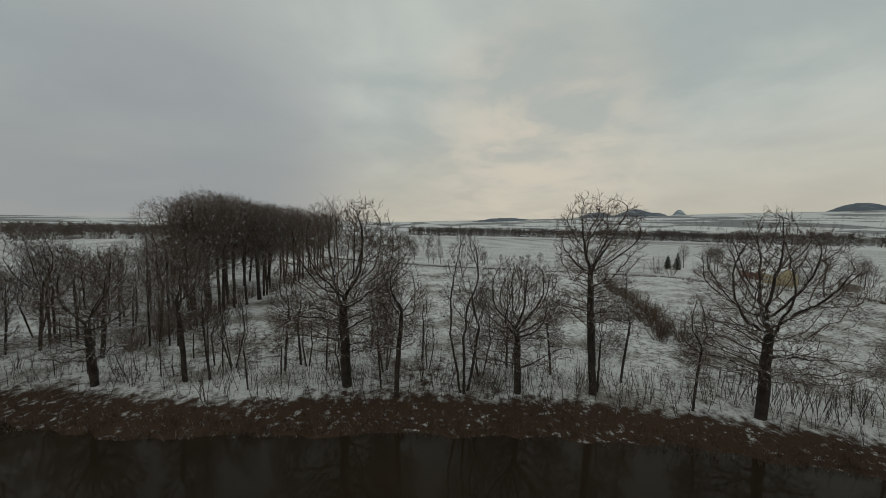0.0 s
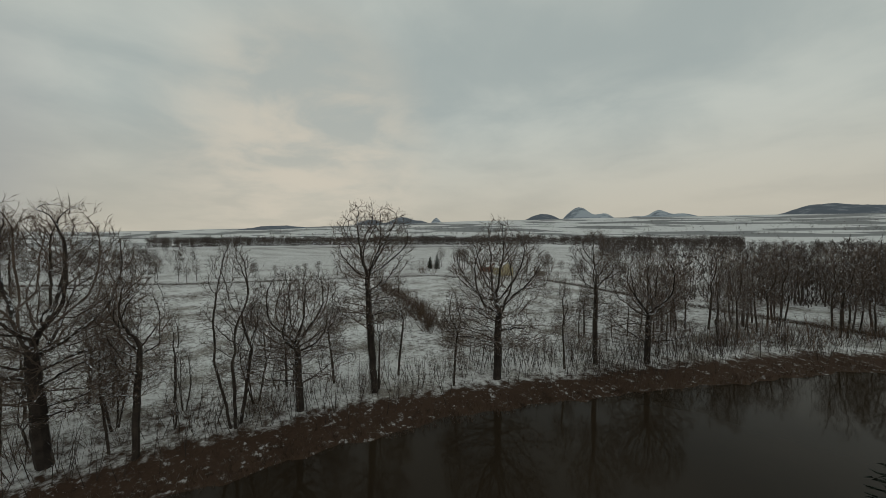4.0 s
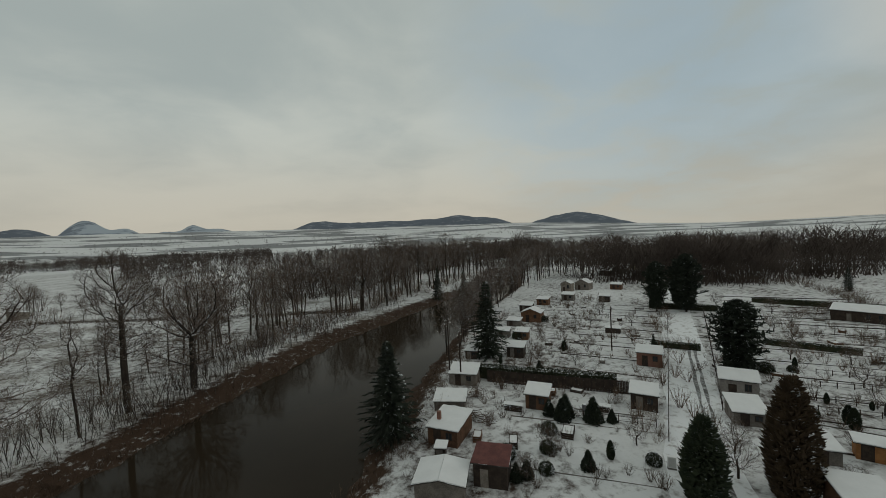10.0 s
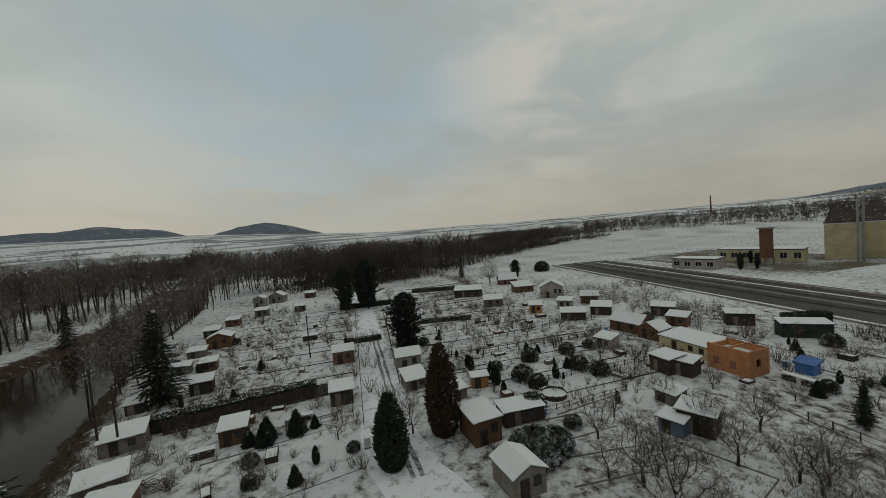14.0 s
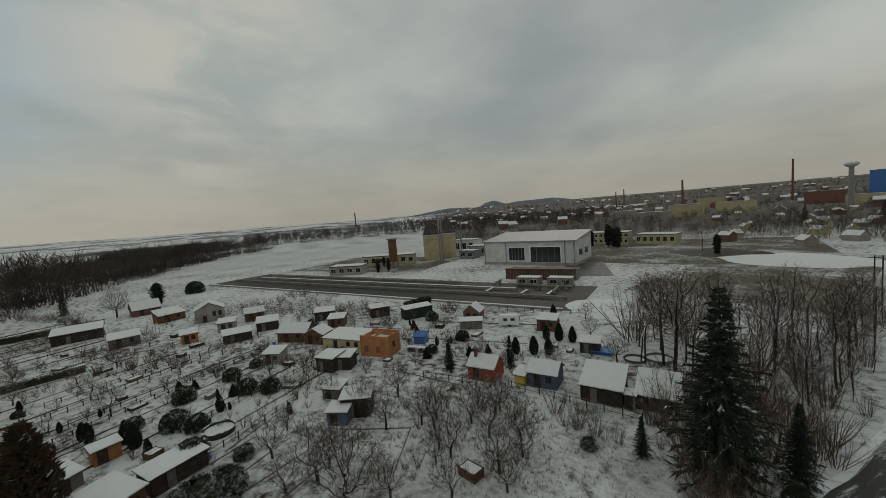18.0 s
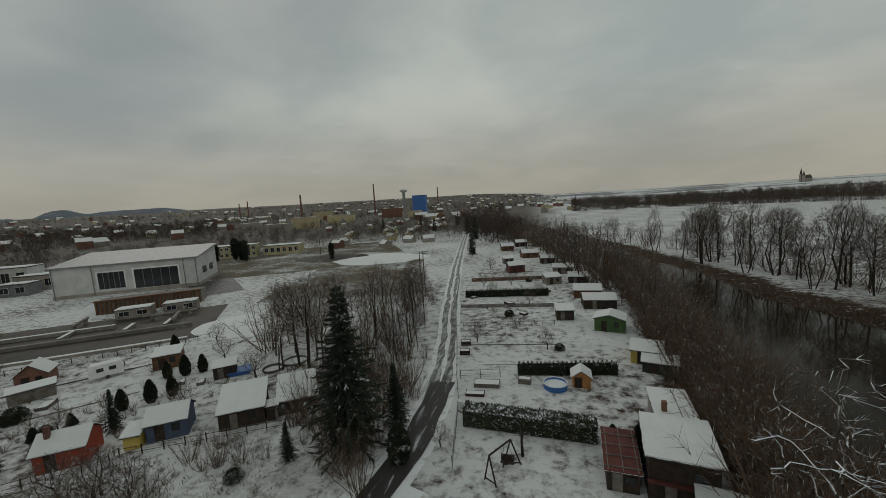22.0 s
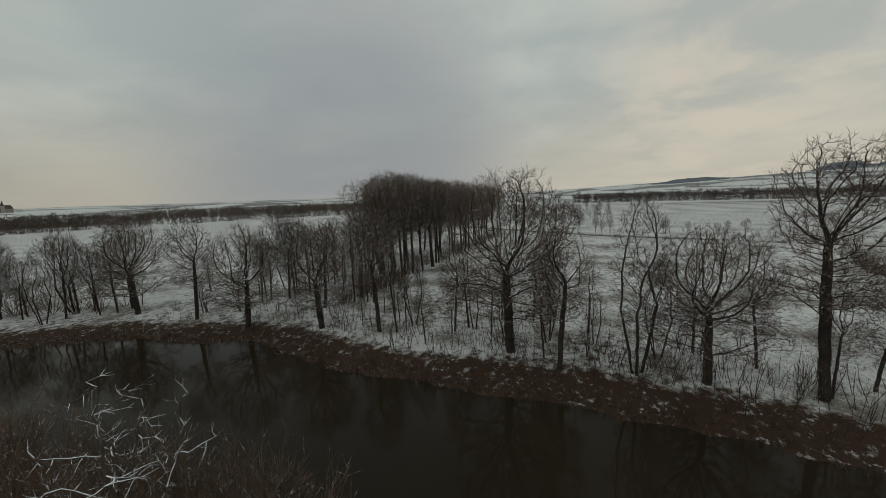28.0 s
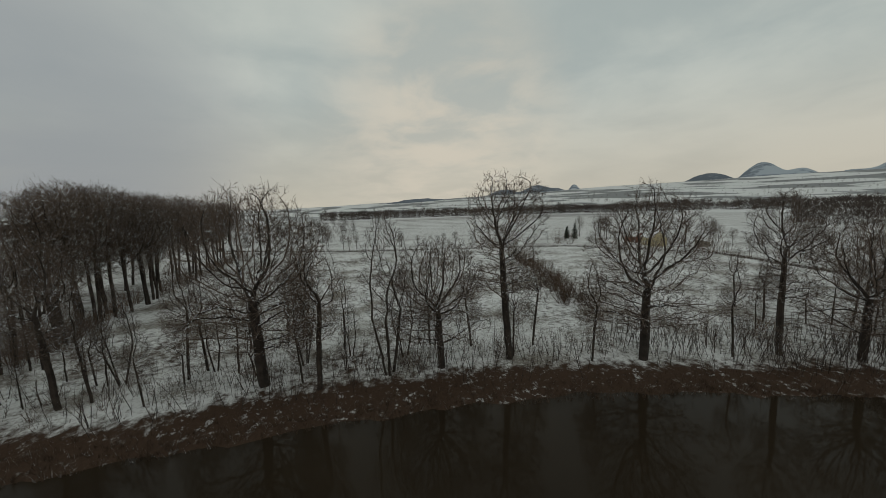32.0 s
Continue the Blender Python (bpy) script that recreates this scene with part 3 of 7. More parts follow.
def bare_tree(kind, seed, label):
    """A leafless tree 10 m high: a trunk with limbs, and a crown of branches and twigs."""
    rnd = random.Random(seed)
    wood, crown = Mesh(), Mesh()
    if kind in GROWN:
        grown_tree(kind, rnd, wood, crown)
    elif kind in ("withy", "withy_lite"):    # a stool of many long thin shoots
        for i in range(16 if kind == "withy" else 10):
            a = i * 2.4
            t = rnd.uniform(0.04, 0.80)
            d = Vector((math.cos(a) * math.sin(t), math.sin(a) * math.sin(t), math.cos(t)))
            q = Vector((math.cos(a) * 0.9, math.sin(a) * 0.9, -0.1)) * rnd.uniform(0.3, 1.6)
            q.z = -0.1
            knee = q + d * rnd.uniform(3, 4.5)
            tip = knee + (d + Vector((rnd.uniform(-0.3, 0.3), rnd.uniform(-0.3, 0.3), 0.35))).normalized() * rnd.uniform(3.0, 5.0)
            wood.tube([q, knee, tip], [0.075, 0.05, 0.015], 3)
            for k in range(20 if kind == "withy" else 10):
                base = q.lerp(knee, rnd.uniform(0.4, 1.0)) if k % 3 == 0 else knee.lerp(tip, rnd.random())
                e = turned(d, rnd.uniform(0.35, 1.2), rnd)
                crown.spike(base, e, rnd.uniform(0.8, 2.4), 0.022 if kind == "withy" else 0.045)
    elif kind == "whip":     # a few thin upright shoots
        for i in range(4):
            a = i * 2.4 + rnd.uniform(-0.5, 0.5)
            q = Vector((math.cos(a) * 3.0, math.sin(a) * 3.0, -0.1)) * rnd.uniform(0.2, 1.6)
            q.z = -0.1
            d = Vector((rnd.uniform(-0.38, 0.38), rnd.uniform(-0.38, 0.38), 1)).normalized()
            knee = q + d * rnd.uniform(3, 4.5)
            tip = knee + (d + Vector((rnd.uniform(-0.25, 0.25), rnd.uniform(-0.25, 0.25), 0))).normalized() * rnd.uniform(3, 5.4)
            wood.tube([q, knee, tip], [0.075, 0.055, 0.02], 3)
            for k in range(9):
                s = rnd.uniform(0.2, 1.0)
                base = q.lerp(knee, s * 2) if s < 0.5 else knee.lerp(tip, s * 2 - 1)
                crown.spike(base, (turned(d, rnd.uniform(0.4, 1.1), rnd) + Vector((0, 0, 0.2))).normalized(), rnd.uniform(0.8, 2.2), 0.030)
    else:                    # a low bush of few shoots
        for i in range(11):
            a = i * 2.4
            t = rnd.uniform(0.1, 0.85)
            d = Vector((math.cos(a) * math.sin(t), math.sin(a) * math.sin(t), math.cos(t)))
            q = Vector((math.cos(a) * 0.6, math.sin(a) * 0.6, -0.1))
            e = q + d * rnd.uniform(4, 5.5)
            tip = e + (d + Vector((rnd.uniform(-0.3, 0.3), rnd.uniform(-0.3, 0.3), 0.4))).normalized() * rnd.uniform(2.5, 4.5)
            wood.tube([q, e, tip], [0.13, 0.09, 0.03], 3)
            for k in range(6):
                crown.spike(q.lerp(tip, rnd.uniform(0.25, 0.95)), turned(d, rnd.uniform(0.4, 0.9), rnd), rnd.uniform(1.6, 3.4), 0.055)
    small = kind in ("bush", "whip", "withy", "withy_lite")
    ob = thing("shrub" if small else "bare_tree", label, "shrub" if small else "tree", m=pose(0, 0, -500))
    mats = {"whip": (BARK, TWIGS), "bush": (BRUSH, BRUSH), "withy": (BRUSH, BRUSH), "withy_lite": (BRUSH, BRUSH), "snag": (SNOWY_BARK, SNOWY_BARK)}.get(kind, (BARK, TWIGS))
    part("trunk", wood, mats[0], ob)
    part("crown", crown, mats[1], ob)
    return ob


def conifer(seed, kind, label):
    """A spruce 10 m high: a trunk and drooping boughs set with sprays."""
    rnd = random.Random(seed)
    wood, crown = Mesh(), Mesh()
    wood.tube([Vector((0, 0, -0.2)), Vector((0, 0, 5)), Vector((0, 0, 9.8))], [0.17, 0.10, 0.02], 7)
    tiers = 27
    for i in range(tiers):
        s = i / (tiers - 1)
        z = 0.7 + 9.0 * s
        reach = (2.05 if kind == "spruce" else 2.7) * ((1 - s) ** (0.8 if kind == "spruce" else 0.55)) * rnd.uniform(0.66, 1.2) + 0.10
        if kind == "pine":
            reach *= 0.35 + 0.9 * min(1.0, s * 2.4)
        for j in range(9):
            a = j * 0.698 + i * 0.41 + rnd.uniform(-0.2, 0.2)
            long = reach * rnd.uniform(0.5, 1.25)
            d = Vector((math.cos(a), math.sin(a), (-0.30 if kind == "spruce" else 0.25) + 0.5 * s + rnd.uniform(-0.1, 0.1))).normalized()
            p = Vector((0, 0, z))
            crown.spike(p, d, long, 0.07 + 0.05 * (1 - s))
            for k in range(13):
                f = 0.16 + 0.82 * k / 12
                q = p + d * long * f
                e = (turned(d, rnd.uniform(0.4, 0.9), rnd) + Vector((0, 0, -0.35 if kind == "spruce" else 0.3))).normalized()
                crown.spike(q, e, (0.30 + 0.30 * (1 - f)) * (0.45 + 0.75 * (1 - s)) * rnd.uniform(0.8, 1.4), 0.062)
                if kind == "pine":
                    for _ in range(3):
                        crown.spike(q + e * 0.2, turned(e, rnd.uniform(0.5, 1.3), rnd), rnd.uniform(0.3, 0.6), 0.10)
    ob = thing("spruce" if kind == "spruce" else "pine", label, "conifer", m=pose(0, 0, -500))
    part("trunk", wood, BARK, ob)
    part("crown", crown, NEEDLES, ob)
    return ob


def leafy(name, seed, shape, label, mat, count=1500, size=0.16, category="shrub"):
    """An evergreen of many small sprays round a dark core; shape(u, v) gives the outline in a 1 m unit."""
    rnd = random.Random(seed)
    core, crown = Mesh(), Mesh()
    for i in range(count):
        u, v = rnd.random(), rnd.random()
        p, out = shape(u, v, rnd)
        crown.spike(p - out * size * 0.4, (out * 0.7 + Vector((rnd.uniform(-0.4, 0.4), rnd.uniform(-0.4, 0.4), rnd.uniform(0.1, 0.8)))).normalized(),
                    size * rnd.uniform(0.7, 1.5), size * 0.42)
    rings = [Vector((0, 0, -0.02 + 1.0 * k / 6)) for k in range(7)]
    wide = []
    for k in range(7):
        p, out = shape(0.0, min(0.97, max(0.02, k / 6)), random.Random(1))
        wide.append(max(0.01, math.hypot(p.x, p.y) * 0.80))
    core.tube(rings, wide, 9)
    ob = thing(name, label, category, m=pose(0, 0, -500))
    part("stem", core, mat, ob)
    part("foliage", crown, mat, ob)
    return ob


def column_shape(u, v, rnd):
    a = u * 6.283
    w = 0.19 * (math.sin(math.pi * min(1, 0.12 + 0.88 * v)) ** 0.6) * (1.0 - 0.35 * v) * rnd.uniform(0.9, 1.1) + 0.006
    out = Vector((math.cos(a), math.sin(a), 0.3))
    return Vector((math.cos(a) * w, math.sin(a) * w, v)), out.normalized()


def cone_shape(u, v, rnd):
    a = u * 6.283
    w = 0.36 * (1 - v) ** 0.8 * rnd.uniform(0.86, 1.14) + 0.008
    return Vector((math.cos(a) * w, math.sin(a) * w, v)), Vector((math.cos(a), math.sin(a), 0.25)).normalized()


def dome_shape(u, v, rnd):
    a = u * 6.283
    w = 0.62 * math.sqrt(max(0.0, 1 - (v * 1.02 - 0.28) ** 2 / 0.56)) * rnd.uniform(0.86, 1.12)
    return Vector((math.cos(a) * w, math.sin(a) * w, v)), Vector((math.cos(a) * w, math.sin(a) * w, v - 0.3)).normalized()


OAKS = [bare_tree("broad", s, "broad bare oak with crooked limbs dusted with snow") for s in (11, 27)]
TALLS = [bare_tree("tall", s, "tall slender bare tree with upswept twigs") for s in (3, 8, 21)]
STEMS = [bare_tree("many", s, "bare alder with several stems on the bank") for s in (5, 14)]
FRUITS = [bare_tree("fruit", s, "pruned bare fruit tree standing in snow") for s in (2, 9, 33)]
FAR_TALLS = [bare_tree("tall_far", s, "slender bare tree in a row of many") for s in (31, 44, 52)]
FAR_STEMS = [bare_tree("many_far", s, "bare tree with many thin stems") for s in (36, 47)]
VASES = [bare_tree("vase", s, "tall bare tree forking into rising limbs") for s in (81, 82)]
LITE_TALLS = [bare_tree("tall_lite", s, "thin bare tree") for s in (71, 72, 73)]
BUSHES = [bare_tree("bush", s, "small bare bush with thin shoots") for s in (61, 62, 63)]
ROUNDS = [bare_tree("round", s, "bare tree with a full rounded crown") for s in (91, 92, 93, 94)]
LITE_ROUNDS = [bare_tree("round_lite", s, "bare tree with a rounded crown") for s in (95, 96, 97)]
WITHIES = [bare_tree("withy", s, "leafless willow brush with long brown shoots") for s in (101, 102, 103)]
LOW_WITHIES = [bare_tree("withy_lite", s, "low leafless brush with brown shoots") for s in (104, 105, 106)]
WHIPS = [bare_tree("whip", s, "thin leafless saplings") for s in (111, 112, 113, 114)]
SNAG = bare_tree("snag", 6, "leaning bare willow whose limbs carry fresh snow")
SPRUCE = conifer(12, "spruce", "dark green spruce with drooping boughs")
PINE = conifer(19, "pine", "dense dark pine with a rounded top")
THUJA_COLUMN = leafy("thuja", 3, column_shape, "dark green columnar thuja", THUJA, 1900, 0.055, "conifer")
SMALL_CONE = leafy("dwarf_conifer", 4, cone_shape, "small cone shaped conifer dusted with snow", NEEDLES, 700, 0.10, "conifer")
ROUND_BUSH = leafy("evergreen_bush", 5, dome_shape, "rounded evergreen bush in the snow", HEDGE, 1500, 0.085)
WIDE_BUSH = leafy("spreading_pine", 7, dome_shape, "wide bushy pine dusted with snow", HEDGE, 5200, 0.05)
BROWN_COLUMN = leafy("brown_thuja", 6, column_shape, "tall winter-brown thuja beside the lane", BROWN_THUJA, 2300, 0.055, "conifer")
PLANTS = random.Random(77)


def plant(ob, x, y, tall, unit=10.0, wide=1.0, group="", label="", turn=None, sink=0.0):
    """A copy of a plant, that high, on the land."""
    k = tall / unit
    m = pose(x, y, land(x, y) - sink, 0, 0, PLANTS.uniform(0, 360) if turn is None else turn) @ Matrix.Diagonal((k * wide, k * wide, k, 1))
    return tagged(copy_thing(ob, m), label, group=group)


# the row on the far bank, from north to south
ROW = "trees along the river bank"
for kind, x, y, tall in ((TALLS[0], 77, 196, 24), (STEMS[0], 55, 183, 22), (TALLS[1], 39, 163, 23), (OAKS[1], 32, 173, 24), (STEMS[1], 25, 146, 21), (OAKS[0], 15, 142, 25),
                         (TALLS[2], -12, 109, 19), (STEMS[0], -14, 104, 16), (OAKS[1], -23, 81, 23), (VASES[1], -30, 73, 27), (TALLS[1], -33, 66, 16),
                         (OAKS[0], -39.4, 53.4, 29.5), (TALLS[2], -43, 46, 17), (TALLS[1], -53, 42, 19), (VASES[0], -50.1, 34.9, 32), (TALLS[2], -50.6, 36, 15),
                         (TALLS[1], -58, 32, 18), (OAKS[1], -52.6, 23.6, 22), (STEMS[1], -60, 20, 16), (STEMS[0], -54.6, 15.6, 26), (VASES[1], -55, 5, 22),
                         (STEMS[1], -65, 4, 18), (TALLS[0], -58, 3, 14), (OAKS[1], -60, -2.2, 31), (TALLS[1], -67, -6, 14), (TALLS[2], -68, -13, 20), (STEMS[0], -71, -22, 16),
                         (TALLS[0], -61, -17, 12), (TALLS[1], -66, -24, 18), (VASES[1], -66, -27.5, 23), (OAKS[1], -67, -40.5, 22), (VASES[0], -80, -47, 22),
                         (OAKS[0], -67, -58, 23), (TALLS[1], -89, -70, 20), (STEMS[1], -97, -69, 19), (VASES[0], -69, -73, 23), (OAKS[1], -71, -92, 24), (STEMS[0], -62, -108, 17),
                         (TALLS[0], -64, -118, 16), (STEMS[1], -57, -128, 18), (OAKS[0], -52, -146, 20), (TALLS[1], -50, -158, 18), (STEMS[0], -45, -176, 19)):
    reach = max(v.co.z for o in kind.children for v in o.data.vertices)
    plant(kind, x, y, tall, unit=reach, group=ROW, wide=1.05 if kind in VASES else 1.0)

# woods behind the bank and along hedgerows
def scatter(kinds, line, count, width, lo, hi, seed, group="", label="", wide=1.0):
    """Plants strewn along a line."""
    rnd = random.Random(seed)
    pts = [Vector(p) for p in line]
    for i in range(count):
        s = (i + rnd.random()) / count * (len(pts) - 1)
        k = min(int(s), len(pts) - 2)
        p = pts[k].lerp(pts[k + 1], s - k) + Vector((rnd.uniform(-width, width), rnd.uniform(-width, width))) * 0.5
        if wet_edge(p.x, p.y) < 0.8:
            continue
        plant(rnd.choice(kinds), p.x, p.y, rnd.uniform(lo, hi), group=group, label=label, wide=wide)


PATTERN = {}


def arrays(ob):
    """Corner, loop and face counts of a pattern plant, with its material."""
    if ob not in PATTERN:
        out = []
        for o in ob.children:
            me = o.data
            v = np.empty(len(me.vertices) * 3)
            me.vertices.foreach_get("co", v)
            l = np.empty(len(me.loops), np.int32)
            me.loops.foreach_get("vertex_index", l)
            c = np.empty(len(me.polygons), np.int32)
            me.polygons.foreach_get("loop_total", c)
            out.append((v.reshape(-1, 3), l, c, me.materials[0]))
        PATTERN[ob] = out
    return PATTERN[ob]


def strew(name, kinds, line, count, width, lo, hi, seed, label, category, wet=0.8):
    """A thicket of plants along a line, too many to count: one mesh."""
    rnd = random.Random(seed)
    pts = [Vector(p) for p in line]
    V, L, C, mats, slot, k = [], [], [], [], [], 0
    for i in range(count):
        s = (i + rnd.random()) / count * (len(pts) - 1)
        j = min(int(s), len(pts) - 2)
        p = pts[j].lerp(pts[j + 1], s - j) + Vector((rnd.uniform(-width, width), rnd.uniform(-width, width))) * 0.5
        ob, tall, turn = rnd.choice(kinds), rnd.uniform(lo, hi), rnd.uniform(0, 6.283)
        if wet_edge(p.x, p.y) < wet:
            continue
        c, n, q = math.cos(turn), math.sin(turn), tall / 10
        for v, l, f, m in arrays(ob):
            if m not in mats:
                mats.append(m)
            V.append(np.stack([(v[:, 0] * c - v[:, 1] * n) * q + p.x, (v[:, 0] * n + v[:, 1] * c) * q + p.y, v[:, 2] * q + land(p.x, p.y)], -1))
            L.append(l + k)
            C.append(f)
            slot.append(np.full(len(f), mats.index(m), np.int32))
            k += len(v)
    V, L, C, slot = np.concatenate(V), np.concatenate(L), np.concatenate(C), np.concatenate(slot)
    me = bpy.data.meshes.new(name)
    me.vertices.add(len(V))
    me.vertices.foreach_set("co", V.ravel())
    me.loops.add(len(L))
    me.loops.foreach_set("vertex_index", L.astype(np.int32))
    me.polygons.add(len(C))
    me.polygons.foreach_set("loop_start", np.concatenate([[0], np.cumsum(C)[:-1]]).astype(np.int32))
    for m in mats:
        me.materials.append(m)
    me.polygons.foreach_set("material_index", slot)
    me.update(calc_edges=True)
    return tagged(new(name, me), label, category, kind="stuff")


COPSE, BESIDE = "trees of the copse", "trees beside the river"
scatter(ROUNDS, [(-101, -42), (-125, -38), (-160, -32), (-200, -27), (-260, -20)], 32, 8, 29, 34, 1, COPSE)
scatter(ROUNDS + FAR_TALLS, [(-84, -44), (-92, -42), (-101, -41)], 5, 5, 18, 25, 87, COPSE)
scatter(ROUNDS, [(-112, -47), (-160, -46), (-200, -44)], 10, 10, 32, 36, 2, COPSE, wide=1.1)
scatter(ROUNDS + FAR_TALLS, [(-82, -66), (-98, -60), (-125, -58), (-170, -66), (-240, -80)], 26, 8, 17, 25, 62, COPSE)
scatter(ROUNDS + FAR_TALLS, [(20, 165), (60, 200), (110, 235), (170, 270)], 30, 22, 21, 29, 8, BESIDE)
scatter(ROUNDS + FAR_STEMS, [(46, 122), (62, 142), (84, 160), (110, 178), (150, 205)], 24, 12, 14, 22, 15, BESIDE)
scatter(ROUNDS + FAR_STEMS, [(-76, -92), (-70, -112), (-62, -135), (-56, -165)], 16, 9, 15, 24, 74, BESIDE)
scatter(ROUNDS, [(-285, 7), (-242, 46), (-206, 114)], 16, 14, 7, 13, 11, "trees along the field road")
scatter(FAR_TALLS, [(-46, 84), (-30, 104), (-8, 134)], 18, 20, 9, 17, 35, "young trees by the field")
scatter(FAR_TALLS, [(-70, 20), (-74, -4), (-80, -30), (-92, -60), (-95, -90)], 20, 16, 9, 18, 36, "young trees by the field")
scatter(FAR_TALLS + FAR_STEMS, [(-60, 36), (-63, 12), (-68, -16), (-72, -44), (-72, -84)], 16, 8, 6, 13, 37, "young trees by the bank")
scatter(FAR_STEMS + FAR_TALLS, [(-17.4, -24), (-18, -44), (-20, -66), (-22, -90), (-22, -112)], 20, 2.5, 6, 11, 38, "trees on the near bank")

scatter(FAR_TALLS + FAR_STEMS, [(-19, -62), (-22, -90), (-20, -118), (-11, -150)], 14, 4, 10, 16, 85, "trees on the near bank")
strew("undergrowth", WITHIES + LOW_WITHIES, [(-84, -44), (-102, -41), (-130, -37), (-197, -23), (-250, -14)], 84, 6, 3.0, 7, 3, "leafless undergrowth below the copse", "scrub")
strew("hedgerow", WITHIES, [(-68, 67), (-95, 82), (-146, 105)], 60, 5, 4, 7.5, 4, "dense brown leafless hedgerow", "hedgerow")
strew("bank_scrub", WHIPS + LOW_WITHIES, [(-62, 60), (-40, 80), (-22, 100), (0, 132)], 80, 14, 2.0, 5.5, 5, "leafless scrub above the river bank", "scrub")
strew("hedgerow", LOW_WITHIES + LITE_ROUNDS, [(-15, 157), (-60, 178), (-104, 184), (-160, 162)], 34, 9, 5, 9, 6, "leafless hedgerow beside the field", "hedgerow")
strew("bank_scrub", WHIPS, [(-40, 58), (-49, 33), (-54, 10), (-60, -12), (-68, -34), (-74, -60)], 130, 9, 2.2, 7.0, 7, "leafless scrub above the river bank", "scrub")
strew("river_wood", LITE_ROUNDS, [(-20, 185), (40, 230), (120, 290)], 40, 25, 17, 24, 9, "bare riverside wood beyond the bend", "wood")
strew("field_trees", LITE_ROUNDS + LOW_WITHIES, [(-206, 114), (-176, 165), (-120, 227), (-50, 270)], 50, 12, 5, 13, 10, "bare trees along the field road", "trees")
strew("river_wood", LITE_ROUNDS + LOW_WITHIES, [(-80, -100), (-66, -130), (-58, -165), (-40, -215), (-10, -280)], 60, 12, 7, 14, 12, "bare riverside trees and scrub", "wood")
strew("river_wood", LITE_ROUNDS + LOW_WITHIES, [(-12, -118), (-6, -150), (2, -190), (14, -235), (30, -290)], 60, 12, 10, 19, 13, "bare riverside trees beyond the gardens", "wood")
strew("river_wood", LITE_ROUNDS, [(30, -300), (60, -400), (70, -520)], 60, 40, 14, 22, 14, "bare riverside wood in the distance", "wood")
strew("river_wood", LITE_ROUNDS + LOW_WITHIES, [(-19, -96), (-15, -130), (-6, -170), (6, -220), (22, -280)], 70, 9, 8, 17, 27, "bare riverside trees beyond the gardens", "wood")
strew("bank_scrub", WITHIES, [(-18, -14), (-18.5, -32), (-20, -52), (-22, -76), (-23.5, -100), (-22, -130)], 230, 5.0, 6.0, 13.0, 26, "tangled brown scrub on the near bank", "scrub", -3.0)
strew("bank_scrub", BUSHES + LOW_WITHIES, [(-16, -12), (-13, 6), (-6, 22), (2, 38)], 26, 3, 2, 4.5, 25, "tangled brown scrub on the near bank", "scrub", -1.0)
strew("bank_scrub", BUSHES + LOW_WITHIES, [(41, 108), (30, 90), (19, 70), (10, 55)], 24, 4, 1.5, 3.6, 17, "leafless scrub on the near bank", "scrub")
strew("thicket", LITE_ROUNDS + WITHIES[:1], [(28, -48), (27, -58), (30, -70), (33, -84), (42, -72), (48, -58), (39, -50)], 34, 10, 8, 14, 18, "airy bare thicket between gardens and lane", "thicket")
strew("thicket", WITHIES, [(19, -34), (23, -40), (27, -36), (30, -32), (38, -26)], 20, 6, 2.0, 5.0, 19, "bare thicket below the spruce", "thicket")
strew("thicket", WITHIES + LITE_ROUNDS[:1], [(20, -40), (24, -48), (22, -56), (27, -66), (28, -80), (33, -94), (38, -108)], 48, 8, 3, 7, 28, "bare thicket between gardens and lane", "thicket")
strew("currant_bushes", BUSHES, [(45, 10), (80, 20), (100, 40), (70, 50), (50, 80), (90, 110)], 300, 26, 0.7, 2.0, 29, "small bare currant bushes in snow", "bushes")
strew("currant_bushes", BUSHES, [(36, -10), (60, 0), (90, 5), (80, -20), (60, -35), (40, -40)], 300, 22, 0.7, 2.2, 30, "small bare currant bushes in snow", "bushes")
strew("currant_bushes", BUSHES, [(20, 34), (34, 36), (30, 52), (44, 66), (70, 90), (90, 120)], 220, 16, 0.7, 1.9, 32, "small bare currant bushes in snow", "bushes")
strew("currant_bushes", BUSHES, [(2, -62), (10, -84), (6, -104), (16, -130), (20, -160)], 50, 14, 0.7, 1.8, 24, "small bare currant bushes in snow", "bushes")
strew("bank_scrub", WHIPS, [(-52, 44), (-58, 24), (-64, 2), (-70, -26), (-72, -64), (-74, -100)], 70, 16, 1.5, 4.5, 33, "leafless scrub and saplings on the meadow", "scrub")
strew("bank_scrub", WHIPS + LITE_TALLS[:1], [(-44, 58), (-30, 74), (-16, 98), (4, 126)], 240, 13, 2.0, 7.0, 39, "brown leafless scrub behind the bank trees", "scrub")
strew("bank_scrub", WHIPS, [(-36, 60), (-20, 90), (2, 122), (30, 152)], 150, 14, 2.0, 6.0, 34, "leafless scrub and saplings on the meadow", "scrub")


